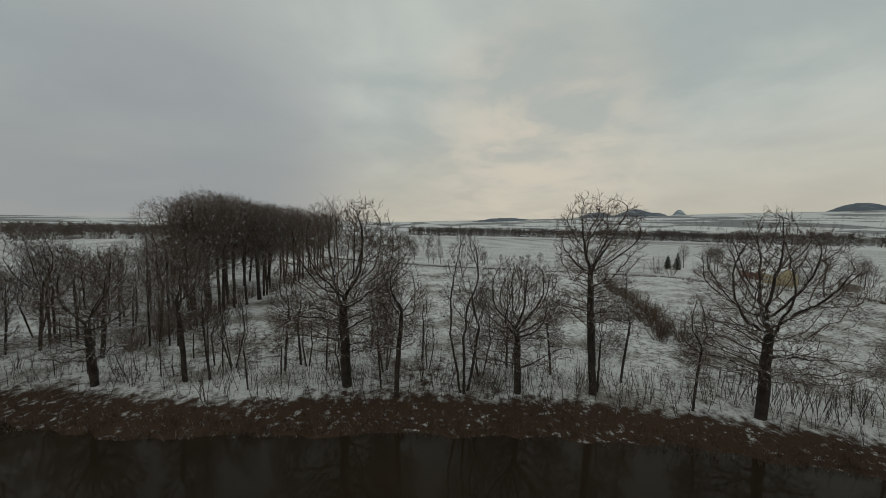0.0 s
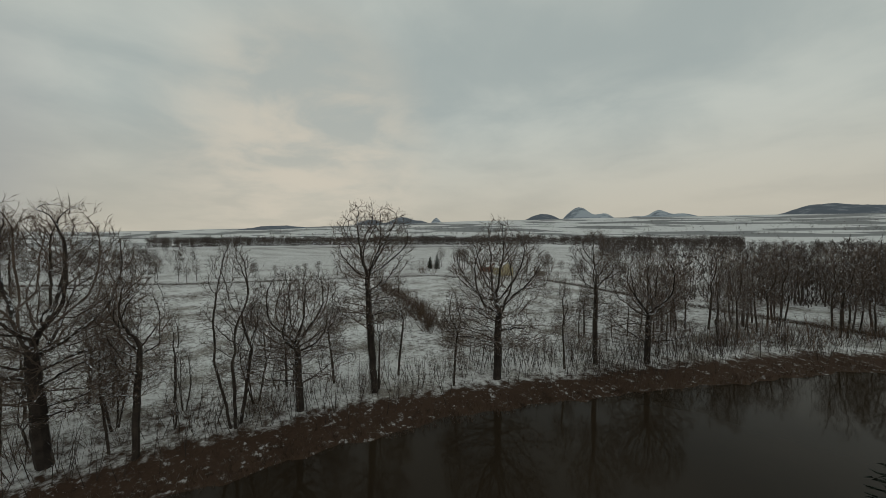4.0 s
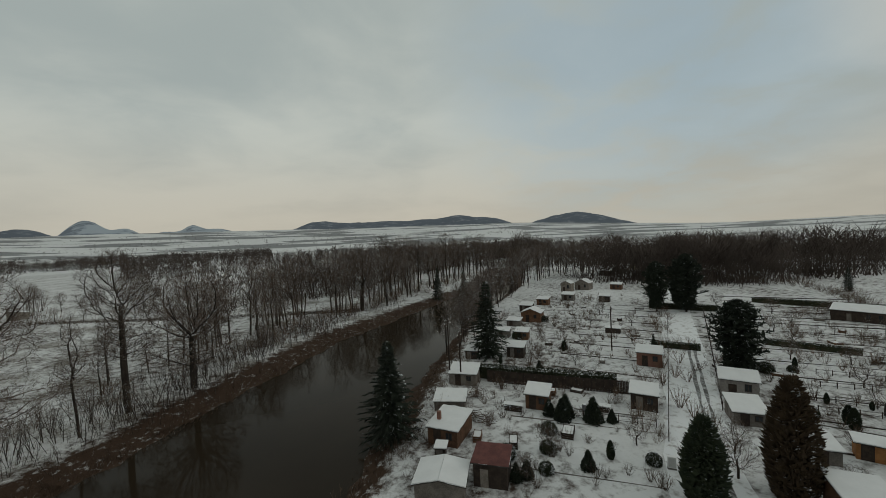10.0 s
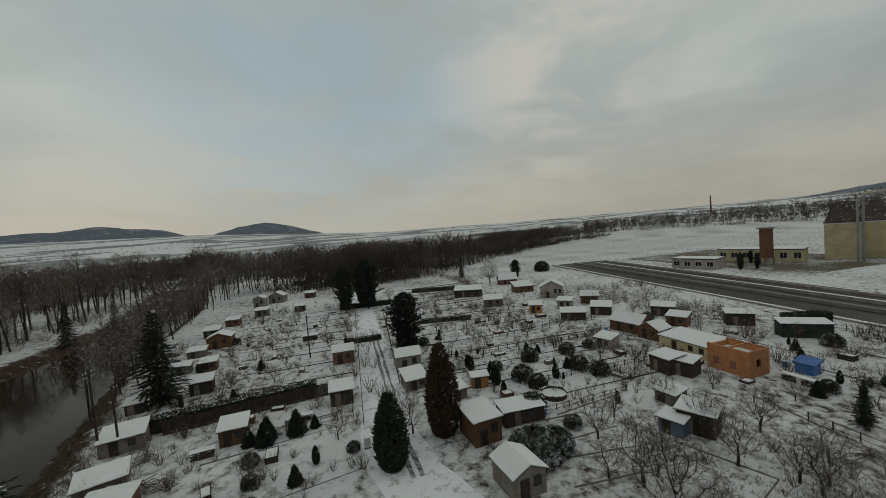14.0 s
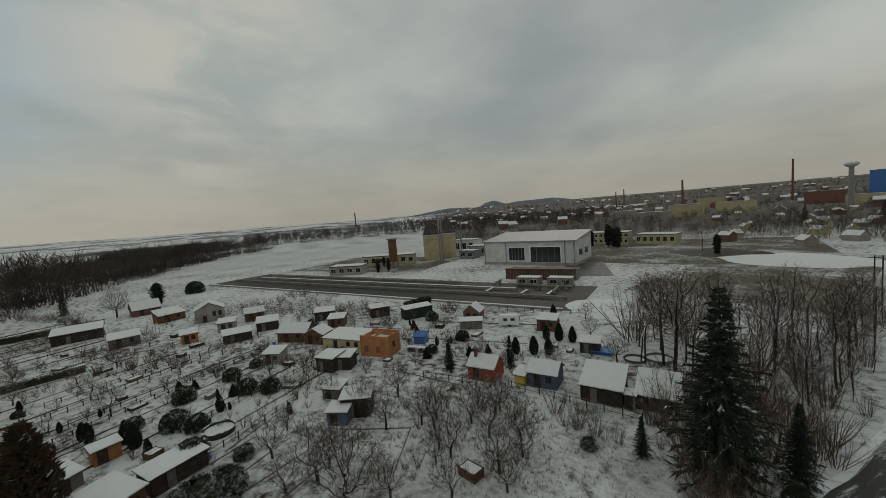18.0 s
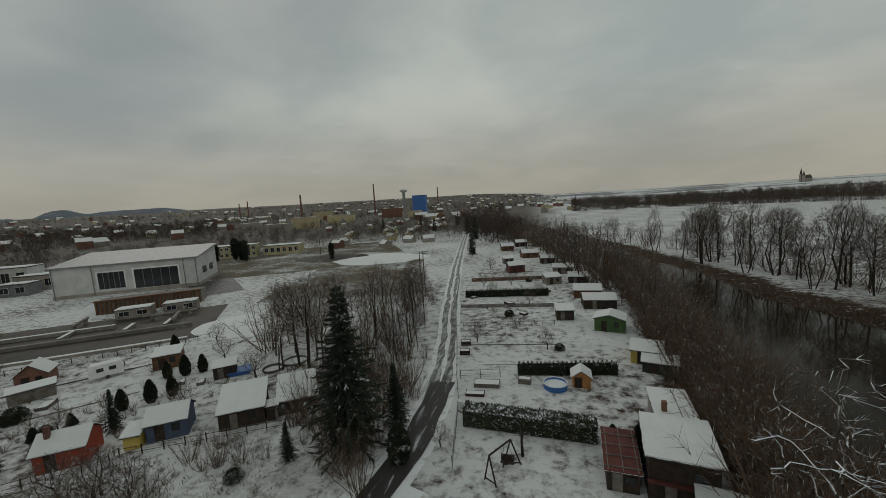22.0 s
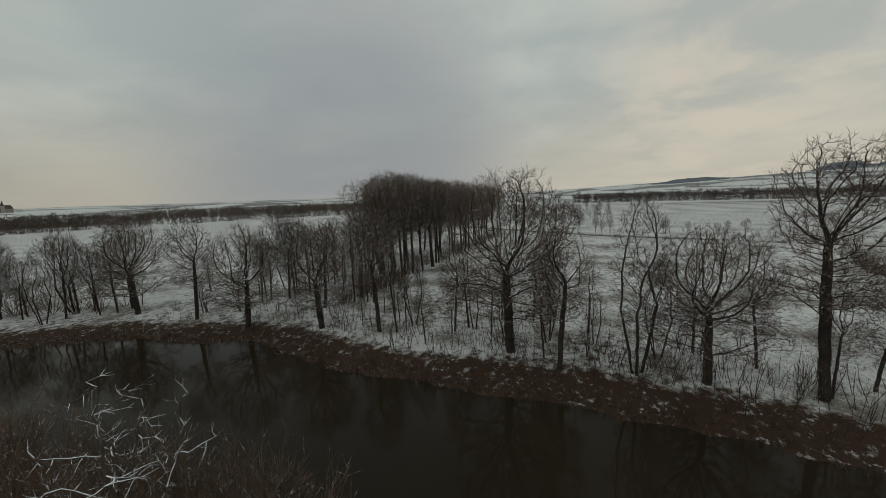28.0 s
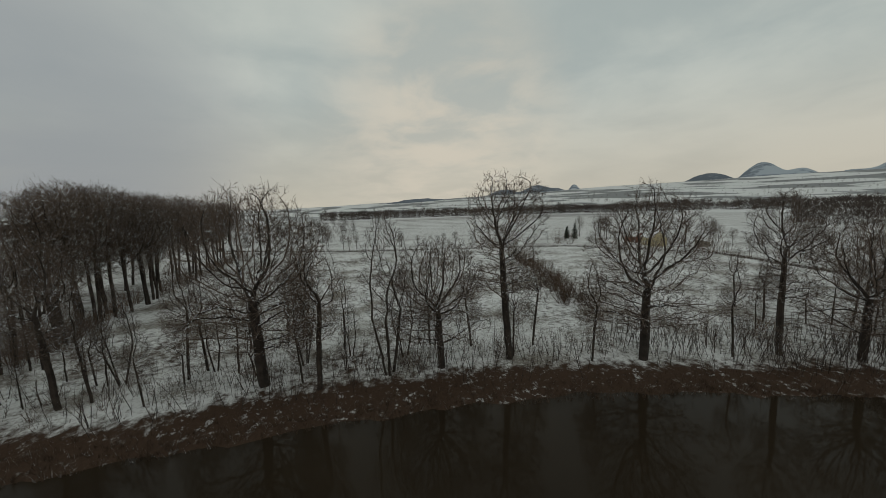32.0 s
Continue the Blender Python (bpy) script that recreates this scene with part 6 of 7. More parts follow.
def town_house(walls, label, w, d, h, rise):
    """A small town house: walls, pitched roof, snow and a chimney."""
    ob = thing("town_house", label, "house", "town houses", pose(0, 0, -500))
    body = Mesh().add([(-w, -d, -3), (w, -d, -3), (w, d, -3), (-w, d, -3), (-w, -d, h), (w, -d, h), (w, d, h), (-w, d, h), (-w, 0, h + rise), (w, 0, h + rise)],
                      [(0, 1, 5, 4), (2, 3, 7, 6), (1, 2, 6, 9, 5), (3, 0, 4, 8, 7)])
    part("wall", body, walls, ob)
    roof, snow = Mesh(), Mesh()
    for s in (-1, 1):
        q = [(-w - 0.4, s * (d + 0.4), h - 0.3), (w + 0.4, s * (d + 0.4), h - 0.3), (w + 0.4, 0, h + rise), (-w - 0.4, 0, h + rise)]
        if s > 0:
            q = [q[1], q[0], q[3], q[2]]
        roof.slab(*[Vector(v) + Vector((0, 0, 0.2)) for v in q], 0.2)
        snow.slab(*[Vector(v) * 0.985 + Vector((0, 0, 0.36)) for v in q], 0.12)
    part("roof", roof, SLATE, ob)
    part("snow_cover", snow, SNOW, ob)
    part("chimney", Mesh().box(w * 0.3, -0.5, h, w * 0.3 + 0.9, 0.5, h + rise + 1.2), RED_BRICK, ob)
    return ob


TOWN = [town_house(CREAM, "cream town house with a snowy pitched roof", 6, 5, 6, 3.6), town_house(GREY_WALL, "grey town house with a snowy pitched roof", 7, 5, 5, 4.0),
        town_house(RED_BRICK, "brick town house with a snowy pitched roof", 6, 5.5, 7, 3.4)]
for i in range(230):
    az = rnd.uniform(112, 184)
    dist = rnd.uniform(560, 1500) if i < 110 else rnd.uniform(1500, 2900)
    x, y = ring(az, dist)
    if wet_edge(x, y) > 25:
        copy_thing(TOWN[i % 3], local(x, y, -az + 180 + rnd.choice((0, 0, 90, 30))) @ Matrix.Diagonal((1.1, 1.1, 1.15, 1)))
for i in range(46):
    az = rnd.uniform(148, 176)
    dist = rnd.uniform(230, 600)
    x, y = ring(az, dist)
    if x > 60 + (-y - 250) * 0.18 and wet_edge(x, y) > 14:
        copy_thing(TOWN[i % 3], local(x, y, rnd.uniform(0, 180)) @ Matrix.Diagonal((0.55, 0.55, 0.55, 1)))
for ob in TOWN:
    for o in (*ob.children_recursive, ob):
        bpy.data.objects.remove(o)
yard(110, -135, -150, 120, 110, "rough waste ground half covered by snow", WASTE, 0.03)
yard(60, -95, -165, 46, 70, "rough waste ground half covered by snow", WASTE, 0.045)
yard(205, -25, -140, 90, 60, "rough waste ground half covered by snow", WASTE, 0.03)

x, y = ring(-151.2, 2300)
ob = thing("church", "dark church with pointed spires on a rise", "church", m=local(x, y, 20))
part("nave", Mesh().box(-22, -8, -6, 14, 8, 16), GREY_WALL, ob)
part("roof", Mesh().add([(-22, -9, 16), (14, -9, 16), (14, 9, 16), (-22, 9, 16), (-22, 0, 30), (14, 0, 30)], [(0, 1, 5, 4), (2, 3, 4, 5), (1, 2, 5), (3, 0, 4)]), SLATE, ob)
for sx, h in ((18, 62), (18, 50)):
    sy = -6 if h > 55 else 6
    t = part("tower", Mesh().box(sx - 4, sy - 4, -6, sx + 4, sy + 4, h * 0.55), GREY_WALL, ob)
    part("spire", Mesh().tube([Vector((sx, sy, h * 0.55)), Vector((sx, sy, h))], [4.6, 0.1], 8), SLATE, t)


# ---- evergreens and fruit trees of the gardens ----
for x, y, tall, wide in ((7.9, 48.1, 13.6, 1.6), (33.2, 71.9, 16.4, 1.35), (20.8, -33.6, 18.2, 1.25), (17.2, -38, 8.0, 1.05), (24.5, -37, 9.5, 1.1), (26.5, -30.6, 4.4, 1.1), (57, -22.4, 5.4, 1.2),
                         (52.4, -31.4, 5.6, 1.0), (175, 78.6, 8.8, 1.1), (52, 132, 16, 0.9), (64, 58.5, 4.2, 1.0), (48, 152, 14, 1.0), (34, -178, 13, 1.0), (60, -300, 14, 1.1)):
    plant(SPRUCE, x, y, tall, wide=wide)
for x, y, tall, wide in ((67.5, 44.5, 12.5, 1.35), (104, 83, 17, 1.1), (98, 88, 15, 1.0), (170.6, 49, 8.5, 1.2), (112, 92, 14, 1.1)):
    plant(PINE, x, y, tall, wide=wide)
plant(THUJA_COLUMN, 32.5, 24.6, 8.2, 1.0, 1.25)
plant(THUJA_COLUMN, 14.8, -32.6, 4.2, 1.0, 1.5)
plant(THUJA_COLUMN, 34.2, 26.2, 5.5, 1.0, 1.2)
plant(BROWN_COLUMN, 40.6, 22.2, 11.2, 1.0, 1.0)
for x, y, tall in ((30.5, 43.0, 2.9), (31.5, 43.6, 3.0), (33.9, 40.9, 3.2), (36, 39.8, 1.7), (29.8, 45, 2.2), (18.5, 34.5, 1.8), (26.5, 33.0, 2.0), (-8.6, -38.5, 2.6), (-9.6, -41, 2.2), (-7.6, -36.2, 2.8)):
    plant(SMALL_CONE, x, y, tall, 1.0, 1.1, "small garden conifers")
for x, y, tall in ((54.9, -37.9, 3.3), (53.5, -40, 3.0), (57, -35.5, 3.0), (58, -46, 3.4), (56, -47.5, 3.0), (60, -44.5, 2.8), (62, 28, 2.4), (61, 27, 2.6), (58, 22, 3.0), (56, 20.5, 3.2), (70, 19, 2.6), (61, 12, 2.4),
                   (71, -55, 3.2), (-6.2, -38.6, 2.4)):
    plant(THUJA_COLUMN, x, y, tall, 1.0, 1.3, "garden thujas")
for x, y, tall in ((68, 18, 2.3), (66, 9, 2.2), (64.5, 5.5, 2.2), (59, 17, 2.4), (57, 14, 2.0), (47, 7.5, 1.5), (62, 22.5, 1.6), (27, 41, 1.4), (24.5, 37.5, 1.3), (33.5, 31, 1.1), (49, 13, 2.6),
                   (19.5, 38.5, 1.5), (30, -27, 1.2), (-2.0, -63.5, 1.1), (8.0, -82, 1.4), (5, -117, 1.3), (195, 42, 5), (18, -13.5, 2)):
    plant(ROUND_BUSH, x, y, tall, 1.0, 1.15, "garden bushes")
plant(WIDE_BUSH, 39.4, 10.6, 3.3, 1.0, 1.3)
plant(WIDE_BUSH, 41.4, 8.8, 2.6, 1.0, 1.3)
more = random.Random(12)
for _ in range(46):
    a, b = more.choice((((44, 22), (96, 58)), ((22, 38), (60, 92)), ((52, 12), (100, 6)), ((50, -28), (92, -24)))), more.random()
    x, y = a[0][0] + (a[1][0] - a[0][0]) * b + more.uniform(-9, 9), a[0][1] + (a[1][1] - a[0][1]) * b + more.uniform(-9, 9)
    plant(more.choice((SMALL_CONE, ROUND_BUSH, THUJA_COLUMN)), x, y, more.uniform(0.9, 2.3), 1.0, 1.15, "small garden evergreens")
ORCHARD = "orchard trees"
orchard = random.Random(8)
for _ in range(18):
    plant(FRUITS[orchard.randrange(3)], orchard.uniform(29, 52), orchard.uniform(-24, 6), orchard.uniform(3.2, 5.6), group=ORCHARD)
for x, y, tall in ((44.4, -8.4, 5.4), (38.3, 0, 6.8), (33.1, -2.1, 8.2), (41.9, -13.8, 4.9), (36.6, -18.6, 5.5), (63, -9.4, 3.4), (52.1, -12, 5.8), (35.9, -5.6, 3.5), (35.5, -11.6, 3.3), (24.4, 37.5, 3.4), (19.5, 33.9, 3.0),
                   (34.6, 34.4, 3.1), (68.3, 27.3, 4.9), (87.4, 39, 3.6), (94.3, 35.5, 5.0), (0, -63.6, 3.5), (12.5, -65.8, 4.0), (30, -11, 4.5), (47, -16, 4.4), (32, -20, 4.6), (28.5, -16, 4.2), (57, -3, 3.6), (50.5, 3, 3.4),
                   (45, 20, 3.4), (52, 27, 4.0), (77, 33, 3.6), (83, 22, 3.6), (90, 16, 4.0), (82, 45, 4.0), (92, 50, 4.4), (100, 58, 4.4), (108, 34, 4.2), (76, 15, 3.2), (72, 6, 3.6), (84, 8, 3.6), (62, -18, 3.2), (67, -26, 3.4),
                   (60, -30, 3.2), (49, -38, 3.4), (56, -52, 4.4), (66, -60, 4.0), (45, -47, 4.8), (155.9, 56.6, 10), (70, 84, 4.0), (80, 92, 4.2), (60, 78, 3.8), (88, 100, 4.2), (54, 66, 3.6), (46, 60, 3.4), (66, 66, 3.8), (78, 78, 4),
                   (6, -74, 3.0), (4, -92, 3.6), (14, -100, 3.8), (10, -112, 3.8), (18, -110, 4.0), (2, -100, 3.4), (20, -140, 4.5), (11.3, -35.5, 2.8), (39, 26, 4.6), (43, 29, 4.2), (110, 60, 4.2), (120, 70, 4.6), (130, 62, 4.5), (118, 84, 5)):
    plant(FRUITS[int(abs(x * 7 + y * 3)) % 3], x, y, tall, group=ORCHARD)
for x, y, tall in ((160.6, -171.3, 12), (181.5, -172, 10), (166, -174, 11), (172, -176, 13), (205, -46, 5.5), (184, -38, 7), (187, -44, 6), (106, -170, 9)):
    plant(PINE, x, y, tall, wide=0.8)
for x, y, tall in ((100, -340, 14), (95, -420, 15), (140, -420, 14), (170, -380, 14), (45, -250, 15)):
    plant(SPRUCE, x, y, tall, wide=1.1)


# ---- an unfinished brick house ----
ob = thing("brick_shell", "unfinished orange brick house without a roof", "house", m=local(70.2, -12.4, -135))
w, d, h, k = 6.2, 4.6, 3.7, 0.35
part("front_wall", Mesh().box(-w / 2, 0, -0.3, w / 2, k, h), BRICK, ob)
part("back_wall", Mesh().box(-w / 2, d - k, -0.3, w / 2, d, h), BRICK, ob)
part("side_wall", Mesh().box(-w / 2, k, -0.3, -w / 2 + k, d - k, h), BRICK, ob)
far = Mesh()
for y0, y1, z0, z1 in ((k, 1.7, -0.3, h), (2.7, d - k, -0.3, h), (1.7, 2.7, -0.3, 1.4), (1.7, 2.7, 2.6, h)):
    far.box(w / 2 - k, y0, z0, w / 2, y1, z1)
part("side_wall", far, BRICK, ob)
part("ceiling_slab", Mesh().box(-w / 2 + k, k, 2.7, w / 2 - k, d - k, 2.95), CONCRETE, ob)
part("snow_cover", Mesh().box(-w / 2 + k + 0.1, k + 0.1, 2.95, w / 2 - k - 0.1, d - k - 0.1, 3.0), SNOW, ob)
for x0, y0, x1, y1 in ((-w / 2, 0, w / 2, 0.25), (-w / 2, d - 0.25, w / 2, d), (w / 2 - 0.25, 0.25, w / 2, d - 0.25), (-0.1, 0.25, 0.1, d - 0.25)):
    part("brick_course", Mesh().box(x0, y0, h, x1, y1, h + 0.3), BRICK, ob)
for x in (-2.2, 0.4):
    part("wall_niche", Mesh().box(x, -0.03, 0.9, x + 0.9, 0.02, 2.1), RED_BRICK, ob)


# ---- hedges, fences, plot edgings ----
def hedge(x, y, turn, l, thick, h, label, mat=HEDGE, seed=1, spiky=False, group="garden hedges"):
    """A clipped hedge: a dense core under many small sprays."""
    rnd = random.Random(seed)
    ob = thing("hedge", label, "hedge", group, local(x, y, turn))
    part("core", Mesh().box(-l / 2 + 0.1, -thick / 2 + 0.12, -0.2, l / 2 - 0.1, thick / 2 - 0.12, h - 0.14), mat, ob)
    m = Mesh()
    for i in range(int(l * (h + thick) * 42)):
        px, s = rnd.uniform(-l / 2, l / 2), rnd.random()
        if s < 0.40:
            p, out = Vector((px, -thick / 2, rnd.uniform(0, h))), Vector((0, -1, 0.4))
        elif s < 0.60:
            p, out = Vector((px, thick / 2, rnd.uniform(0, h))), Vector((0, 1, 0.4))
        else:
            p, out = Vector((px, rnd.uniform(-thick / 2, thick / 2), h + 0.10 * noise.noise((px * 1.1, y, 0)))), Vector((0, 0, 1))
        out = (out + Vector((rnd.uniform(-0.6, 0.6), rnd.uniform(-0.6, 0.6), rnd.uniform(-0.2, 0.5)))).normalized()
        m.spike(p - out * 0.12, out, rnd.uniform(0.16, 0.34), 0.075)
    part("foliage", m, mat, ob)
    if spiky:
        for i in range(int(l / 0.62)):
            t = Mesh()
            for j in range(26):
                a, z = j * 2.4, rnd.random()
                q = Vector((math.cos(a) * 0.30 * (1 - z), math.sin(a) * 0.30 * (1 - z), h - 0.25 + z * 0.75))
                t.spike(q, Vector((math.cos(a) * 0.5, math.sin(a) * 0.5, 1)).normalized(), 0.26, 0.06)
            o = part("leader", t, mat, ob)
            o.location = (-l / 2 + 0.35 + i * 0.62, 0, rnd.uniform(-0.12, 0.08))
    return ob


hedge(2.4, -40.0, 177, 14.6, 2.2, 2.1, "thick dark clipped hedge dusted with snow", seed=3)
hedge(-2.6, -54.6, -171, 14.2, 1.1, 1.5, "row of pointed thujas forming a hedge", THUJA, 4, True)
hedge(10.2, -99, -172, 22, 1.2, 1.6, "row of pointed thujas forming a low hedge", THUJA, 5, True)
hedge(36.0, 55.5, -39, 23, 1.8, 2.2, "loose evergreen hedge behind a dark fence", seed=6)
hedge(70.5, 59, -46, 9, 1.0, 1.3, "low hedge between two plots", seed=7)
hedge(92, 47, -60, 14, 1.0, 1.2, "low hedge between two plots", seed=8)
hedge(101.5, -31.5, -66, 9, 2.2, 2.6, "tall ivy covered hedge by the yard", THUJA, 9)
hedge(106, 86, -52, 18, 1.2, 1.8, "long dark hedge across the gardens", seed=10)
hedge(140, 70, -62, 30, 1.2, 1.6, "long dark hedge beside the snowy field", seed=11)


def fence(x0, y0, x1, y1, h, label, mat=WOOD_GREY, gap=2.4, boards=False, name="fence", group="garden fences", rails=2):
    """Posts and rails, boarded where asked."""
    d = math.hypot(x1 - x0, y1 - y0)
    ob = thing(name, label, "fence", group, local(x0, y0, math.degrees(math.atan2(y1 - y0, x1 - x0))))
    k = max(1, round(d / gap))
    post = Mesh().box(-0.05, -0.05, -0.4, 0.05, 0.05, h + 0.06).data("post", mat)
    for i in range(k + 1):
        part("post", post, mat, ob).location = (d * i / k, 0, 0)
    for j in range(rails):
        z = h * (0.35 + 0.55 * j / max(1, rails - 1))
        part("rail", Mesh().box(0, -0.025, z - 0.022, d, 0.02, z + 0.022), mat, ob)
    if boards:
        b = Mesh().box(-0.10, -0.05, 0.05, 0.10, -0.028, h).data("board", mat)
        for i in range(int(d / 0.22)):
            part("board", b, mat, ob).location = (0.11 + i * 0.22, 0, 0)
    else:
        for z in (0.15, h * 0.55, h):
            part("wire", Mesh().tube([Vector((0, 0, z)), Vector((d, 0, z))], [0.014, 0.014], 3), STEEL, ob)
    return ob


fence(27.3, 59.8, 44.8, 45.6, 2.1, "dark board fence across the plot", WOOD_DARK, boards=True)
fence(16.8, -73.7, -1.5, -76.3, 1.1, "low wire fence between two plots")
fence(20.2, -87.4, -1.9, -89.7, 0.9, "grey board fence between two plots", boards=True)
fence(23, -117, -2, -121, 1.2, "brown board fence between two plots", WOOD_BROWN, boards=True)
fence(12.4, -50.9, 6.8, -52.3, 1.3, "low fence beside the lane")
for a, b in (((9.3, -32.6), (10.8, -41.7)), ((11.2, -44), (12.8, -50.2)), ((12.8, -50.2), (15.5, -62.3)), ((15.5, -62.3), (21.4, -87)), ((21.4, -87), (28, -122))):
    fence(*a, *b, 1.3, "wire fence along the lane", STEEL)
for a, b in (((38.6, 33.5), (72, 62)), ((72, 62), (108, 93))):
    fence(*a, *b, 1.4, "wire fence along the lane", WOOD_DARK)
for a, b in (((52, 36.5), (80, 58.5)), ((80, 58.5), (112, 84))):
    fence(*a, *b, 1.3, "wire fence along the lane", WOOD_DARK)
for a, b in (((66.4, 33.4), (88, 5)), ((77.6, 39), (102, 8.5)), ((57, 16), (78.7, -8.8)), ((49, 11.5), (59, 1.6)), ((62.6, 31.3), (86.6, 8.7)), ((72.2, 35.8), (90.7, 18.6))):
    fence(*a, *b, 0.9, "low wire fence between garden plots", WOOD_DARK, 2.0)
for a, b in (((56.5, -17.5), (45.9, -26.5)), ((45.9, -27.5), (30.8, -35.8)), ((104, -30), (70, -62)), ((30, 45), (40, 36.5))):
    fence(*a, *b, 1.1, "wire fence along a garden path", WOOD_DARK, 2.2)
fence(85.5, -46.5, 80.5, -53.5, 0.75, "white picket fence in the snow", WHITE, 1.6, True)


def edging(x0, y0, x1, y1, label="dark edging board between garden plots", h=0.13, mat=WOOD_GREY):
    return low_wall(x0, y0, x1, y1, h, 0.10, mat, label, "plot edgings", "plot_edging", False)


for a, b in (((19, 36.9), (31.5, 27.4)), ((24.8, 47), (39.5, 35)), ((38.6, 10), (47.1, -2.6)), ((43, 8.6), (48.8, 2.5)), ((49.2, 9.8), (58.2, 2.2)), ((36, 6), (45, -6)), ((47.2, -3.2), (43.2, -11.2)), ((43.2, -11.2), (34, -6)),
             ((58, 30), (64, 22)), ((70, 33), (92, 7)), ((64, 22), (80, 4)), ((34, 45), (41, 39.2)), ((40, 62), (52, 51.5)), ((46, 70), (59, 58)), ((52, 78), (66, 65)), ((58, 87), (73, 73)), ((66, 97), (82, 82)),
             ((74, 105), (90, 89)), ((82, 63), (100, 40)), ((90, 70), (112, 44)), ((100, 78), (125, 50)), ((62, -14), (50, -22)), ((75, -24), (60, -40)), ((86, -30), (66, -52)), ((92, -14), (80, -26)), ((-2, -66), (14, -64)),
             ((10, -56), (-8, -59)), ((20, -104), (0, -107)), ((24, -130), (4, -134))):
    edging(*a, *b)
strip = random.Random(21)
for k in range(15):             # plots at right angles to the lane, on both sides
    x, y = 38 + 6.2 * k, 29 + 5.5 * k
    a, b = strip.uniform(10, 15), strip.uniform(36, 52)
    low_wall(x + 0.68 * a, y - 0.73 * a, x + 0.68 * b, y - 0.73 * b, 0.15, 0.20, WOOD_DARK, "long dark plot border in the snow", "plot edgings", "plot_edging", False)
    if 1 < k < 12:
        low_wall(x - 0.68 * 4, y + 0.73 * 4, x - 0.68 * 22, y + 0.73 * 22, 0.15, 0.20, WOOD_DARK, "long dark plot border in the snow", "plot edgings", "plot_edging", False)
for a, b in (((45.8, 8.5), (40, 14)), ((51, 6.8), (45, 13.8))):
    edging(*a, *b, "low stone border of a flower bed", 0.18, CONCRETE)


# ---- pools, swing, poles and clutter ----
def round_pool(x, y, r, h, wall, rim, label, inside=SNOW):
    ob = thing("garden_pool", label, "pool", "garden pools", local(x, y, 0))
    n = 36
    m = Mesh()
    for z, q in ((-0.1, r), (h, r), (h, r - 0.08), (-0.05, r - 0.08)):
        m.v += [(q * math.cos(6.2832 * i / n), q * math.sin(6.2832 * i / n), z) for i in range(n)]
    for k in range(3):
        m.f += [(k * n + i, k * n + (i + 1) % n, (k + 1) * n + (i + 1) % n, (k + 1) * n + i) for i in range(n)]
    part("wall", m, wall, ob)
    t = Mesh()
    for k in range(n + 1):
        a = 6.2832 * k / n
        t.v += [(math.cos(a) * (r + 0.10 * math.cos(b)), math.sin(a) * (r + 0.10 * math.cos(b)), h + 0.08 * math.sin(b)) for b in (0, 1.571, 3.1416, 4.712)]
    for k in range(n):
        t.f += [(k * 4 + j, (k + 1) * 4 + j, (k + 1) * 4 + (j + 1) % 4, k * 4 + (j + 1) % 4) for j in range(4)]
    part("rim", t, rim, ob)
    part("snow_cover", Mesh().tube([Vector((0, 0, h - 0.32)), Vector((0, 0, h - 0.28))], [r - 0.09, r - 0.10], n, True), inside, ob)
    return ob


round_pool(-0.9, -50.3, 1.55, 0.78, BRIGHT_BLUE, WHITE, "blue round garden pool filled with snow")
round_pool(54.5, 11.2, 1.85, 0.7, WOOD_DARK, TAR_ROOF, "round pool with a black rim filled with snow")
round_pool(44.2, -50.0, 1.6, 0.35, WOOD_GREY, WOOD_DARK, "low round sandpit full of snow")
round_pool(42.5, -53.5, 2.0, 0.3, WOOD_GREY, STEEL, "low round trampoline covered with snow")
shed(48.4, -47.2, -140, 3.0, 2.2, 0.55, BRIGHT_BLUE, "low pool under a blue tarpaulin", rise=0.1, windows=0, door=False, snow=0.0, deck=BRIGHT_BLUE, name="covered_pool", category="pool", group="garden pools")

ob = thing("swing_frame", "dark wooden garden swing on two trestles", "swing", m=local(4.6, -32.6, 0, 0))
f1, f2 = (Vector((1.4, 0.9, -0.1)), Vector((0.2, 1.7, -0.1)), Vector((0.8, 1.3, 2.75))), (Vector((-0.1, -1.0, -0.1)), Vector((-1.8, -1.7, -0.1)), Vector((-0.9, -1.35, 2.75)))
for a, b, top in (f1, f2):
    part("leg", Mesh().tube([a, top], [0.08, 0.08], 6, True), WOOD_DARK, ob)
    part("leg", Mesh().tube([b, top], [0.08, 0.08], 6, True), WOOD_DARK, ob)
    part("brace", Mesh().tube([a.lerp(top, 0.12), b.lerp(top, 0.12)], [0.06, 0.06], 6, True), WOOD_DARK, ob)
part("beam", Mesh().tube([f1[2], f2[2]], [0.09, 0.09], 6, True), WOOD_DARK, ob)
seat = part("bench", Mesh().box(-1.2, -1.5, 0.45, 0.1, -0.9, 0.53), WOOD_DARK, ob)
part("backrest", Mesh().box(-1.2, -1.52, 0.53, 0.1, -1.44, 1.05), WOOD_DARK, seat)
for x in (-1.15, 0.05):
    part("chain", Mesh().tube([Vector((x, -1.2, 0.5)), Vector((x * 0.3 - 0.4, -1.0, 2.6))], [0.02, 0.02], 4), STEEL, ob)
ob = thing("carved_post", "bare forked trunk standing in the lawn", "post", m=local(2.7, -35.5, 0))
part("stem", Mesh().tube([Vector((0, 0, -0.2)), Vector((0.05, 0, 1.7)), Vector((0, 0, 3.4))], [0.16, 0.13, 0.06], 7), BARK, ob)
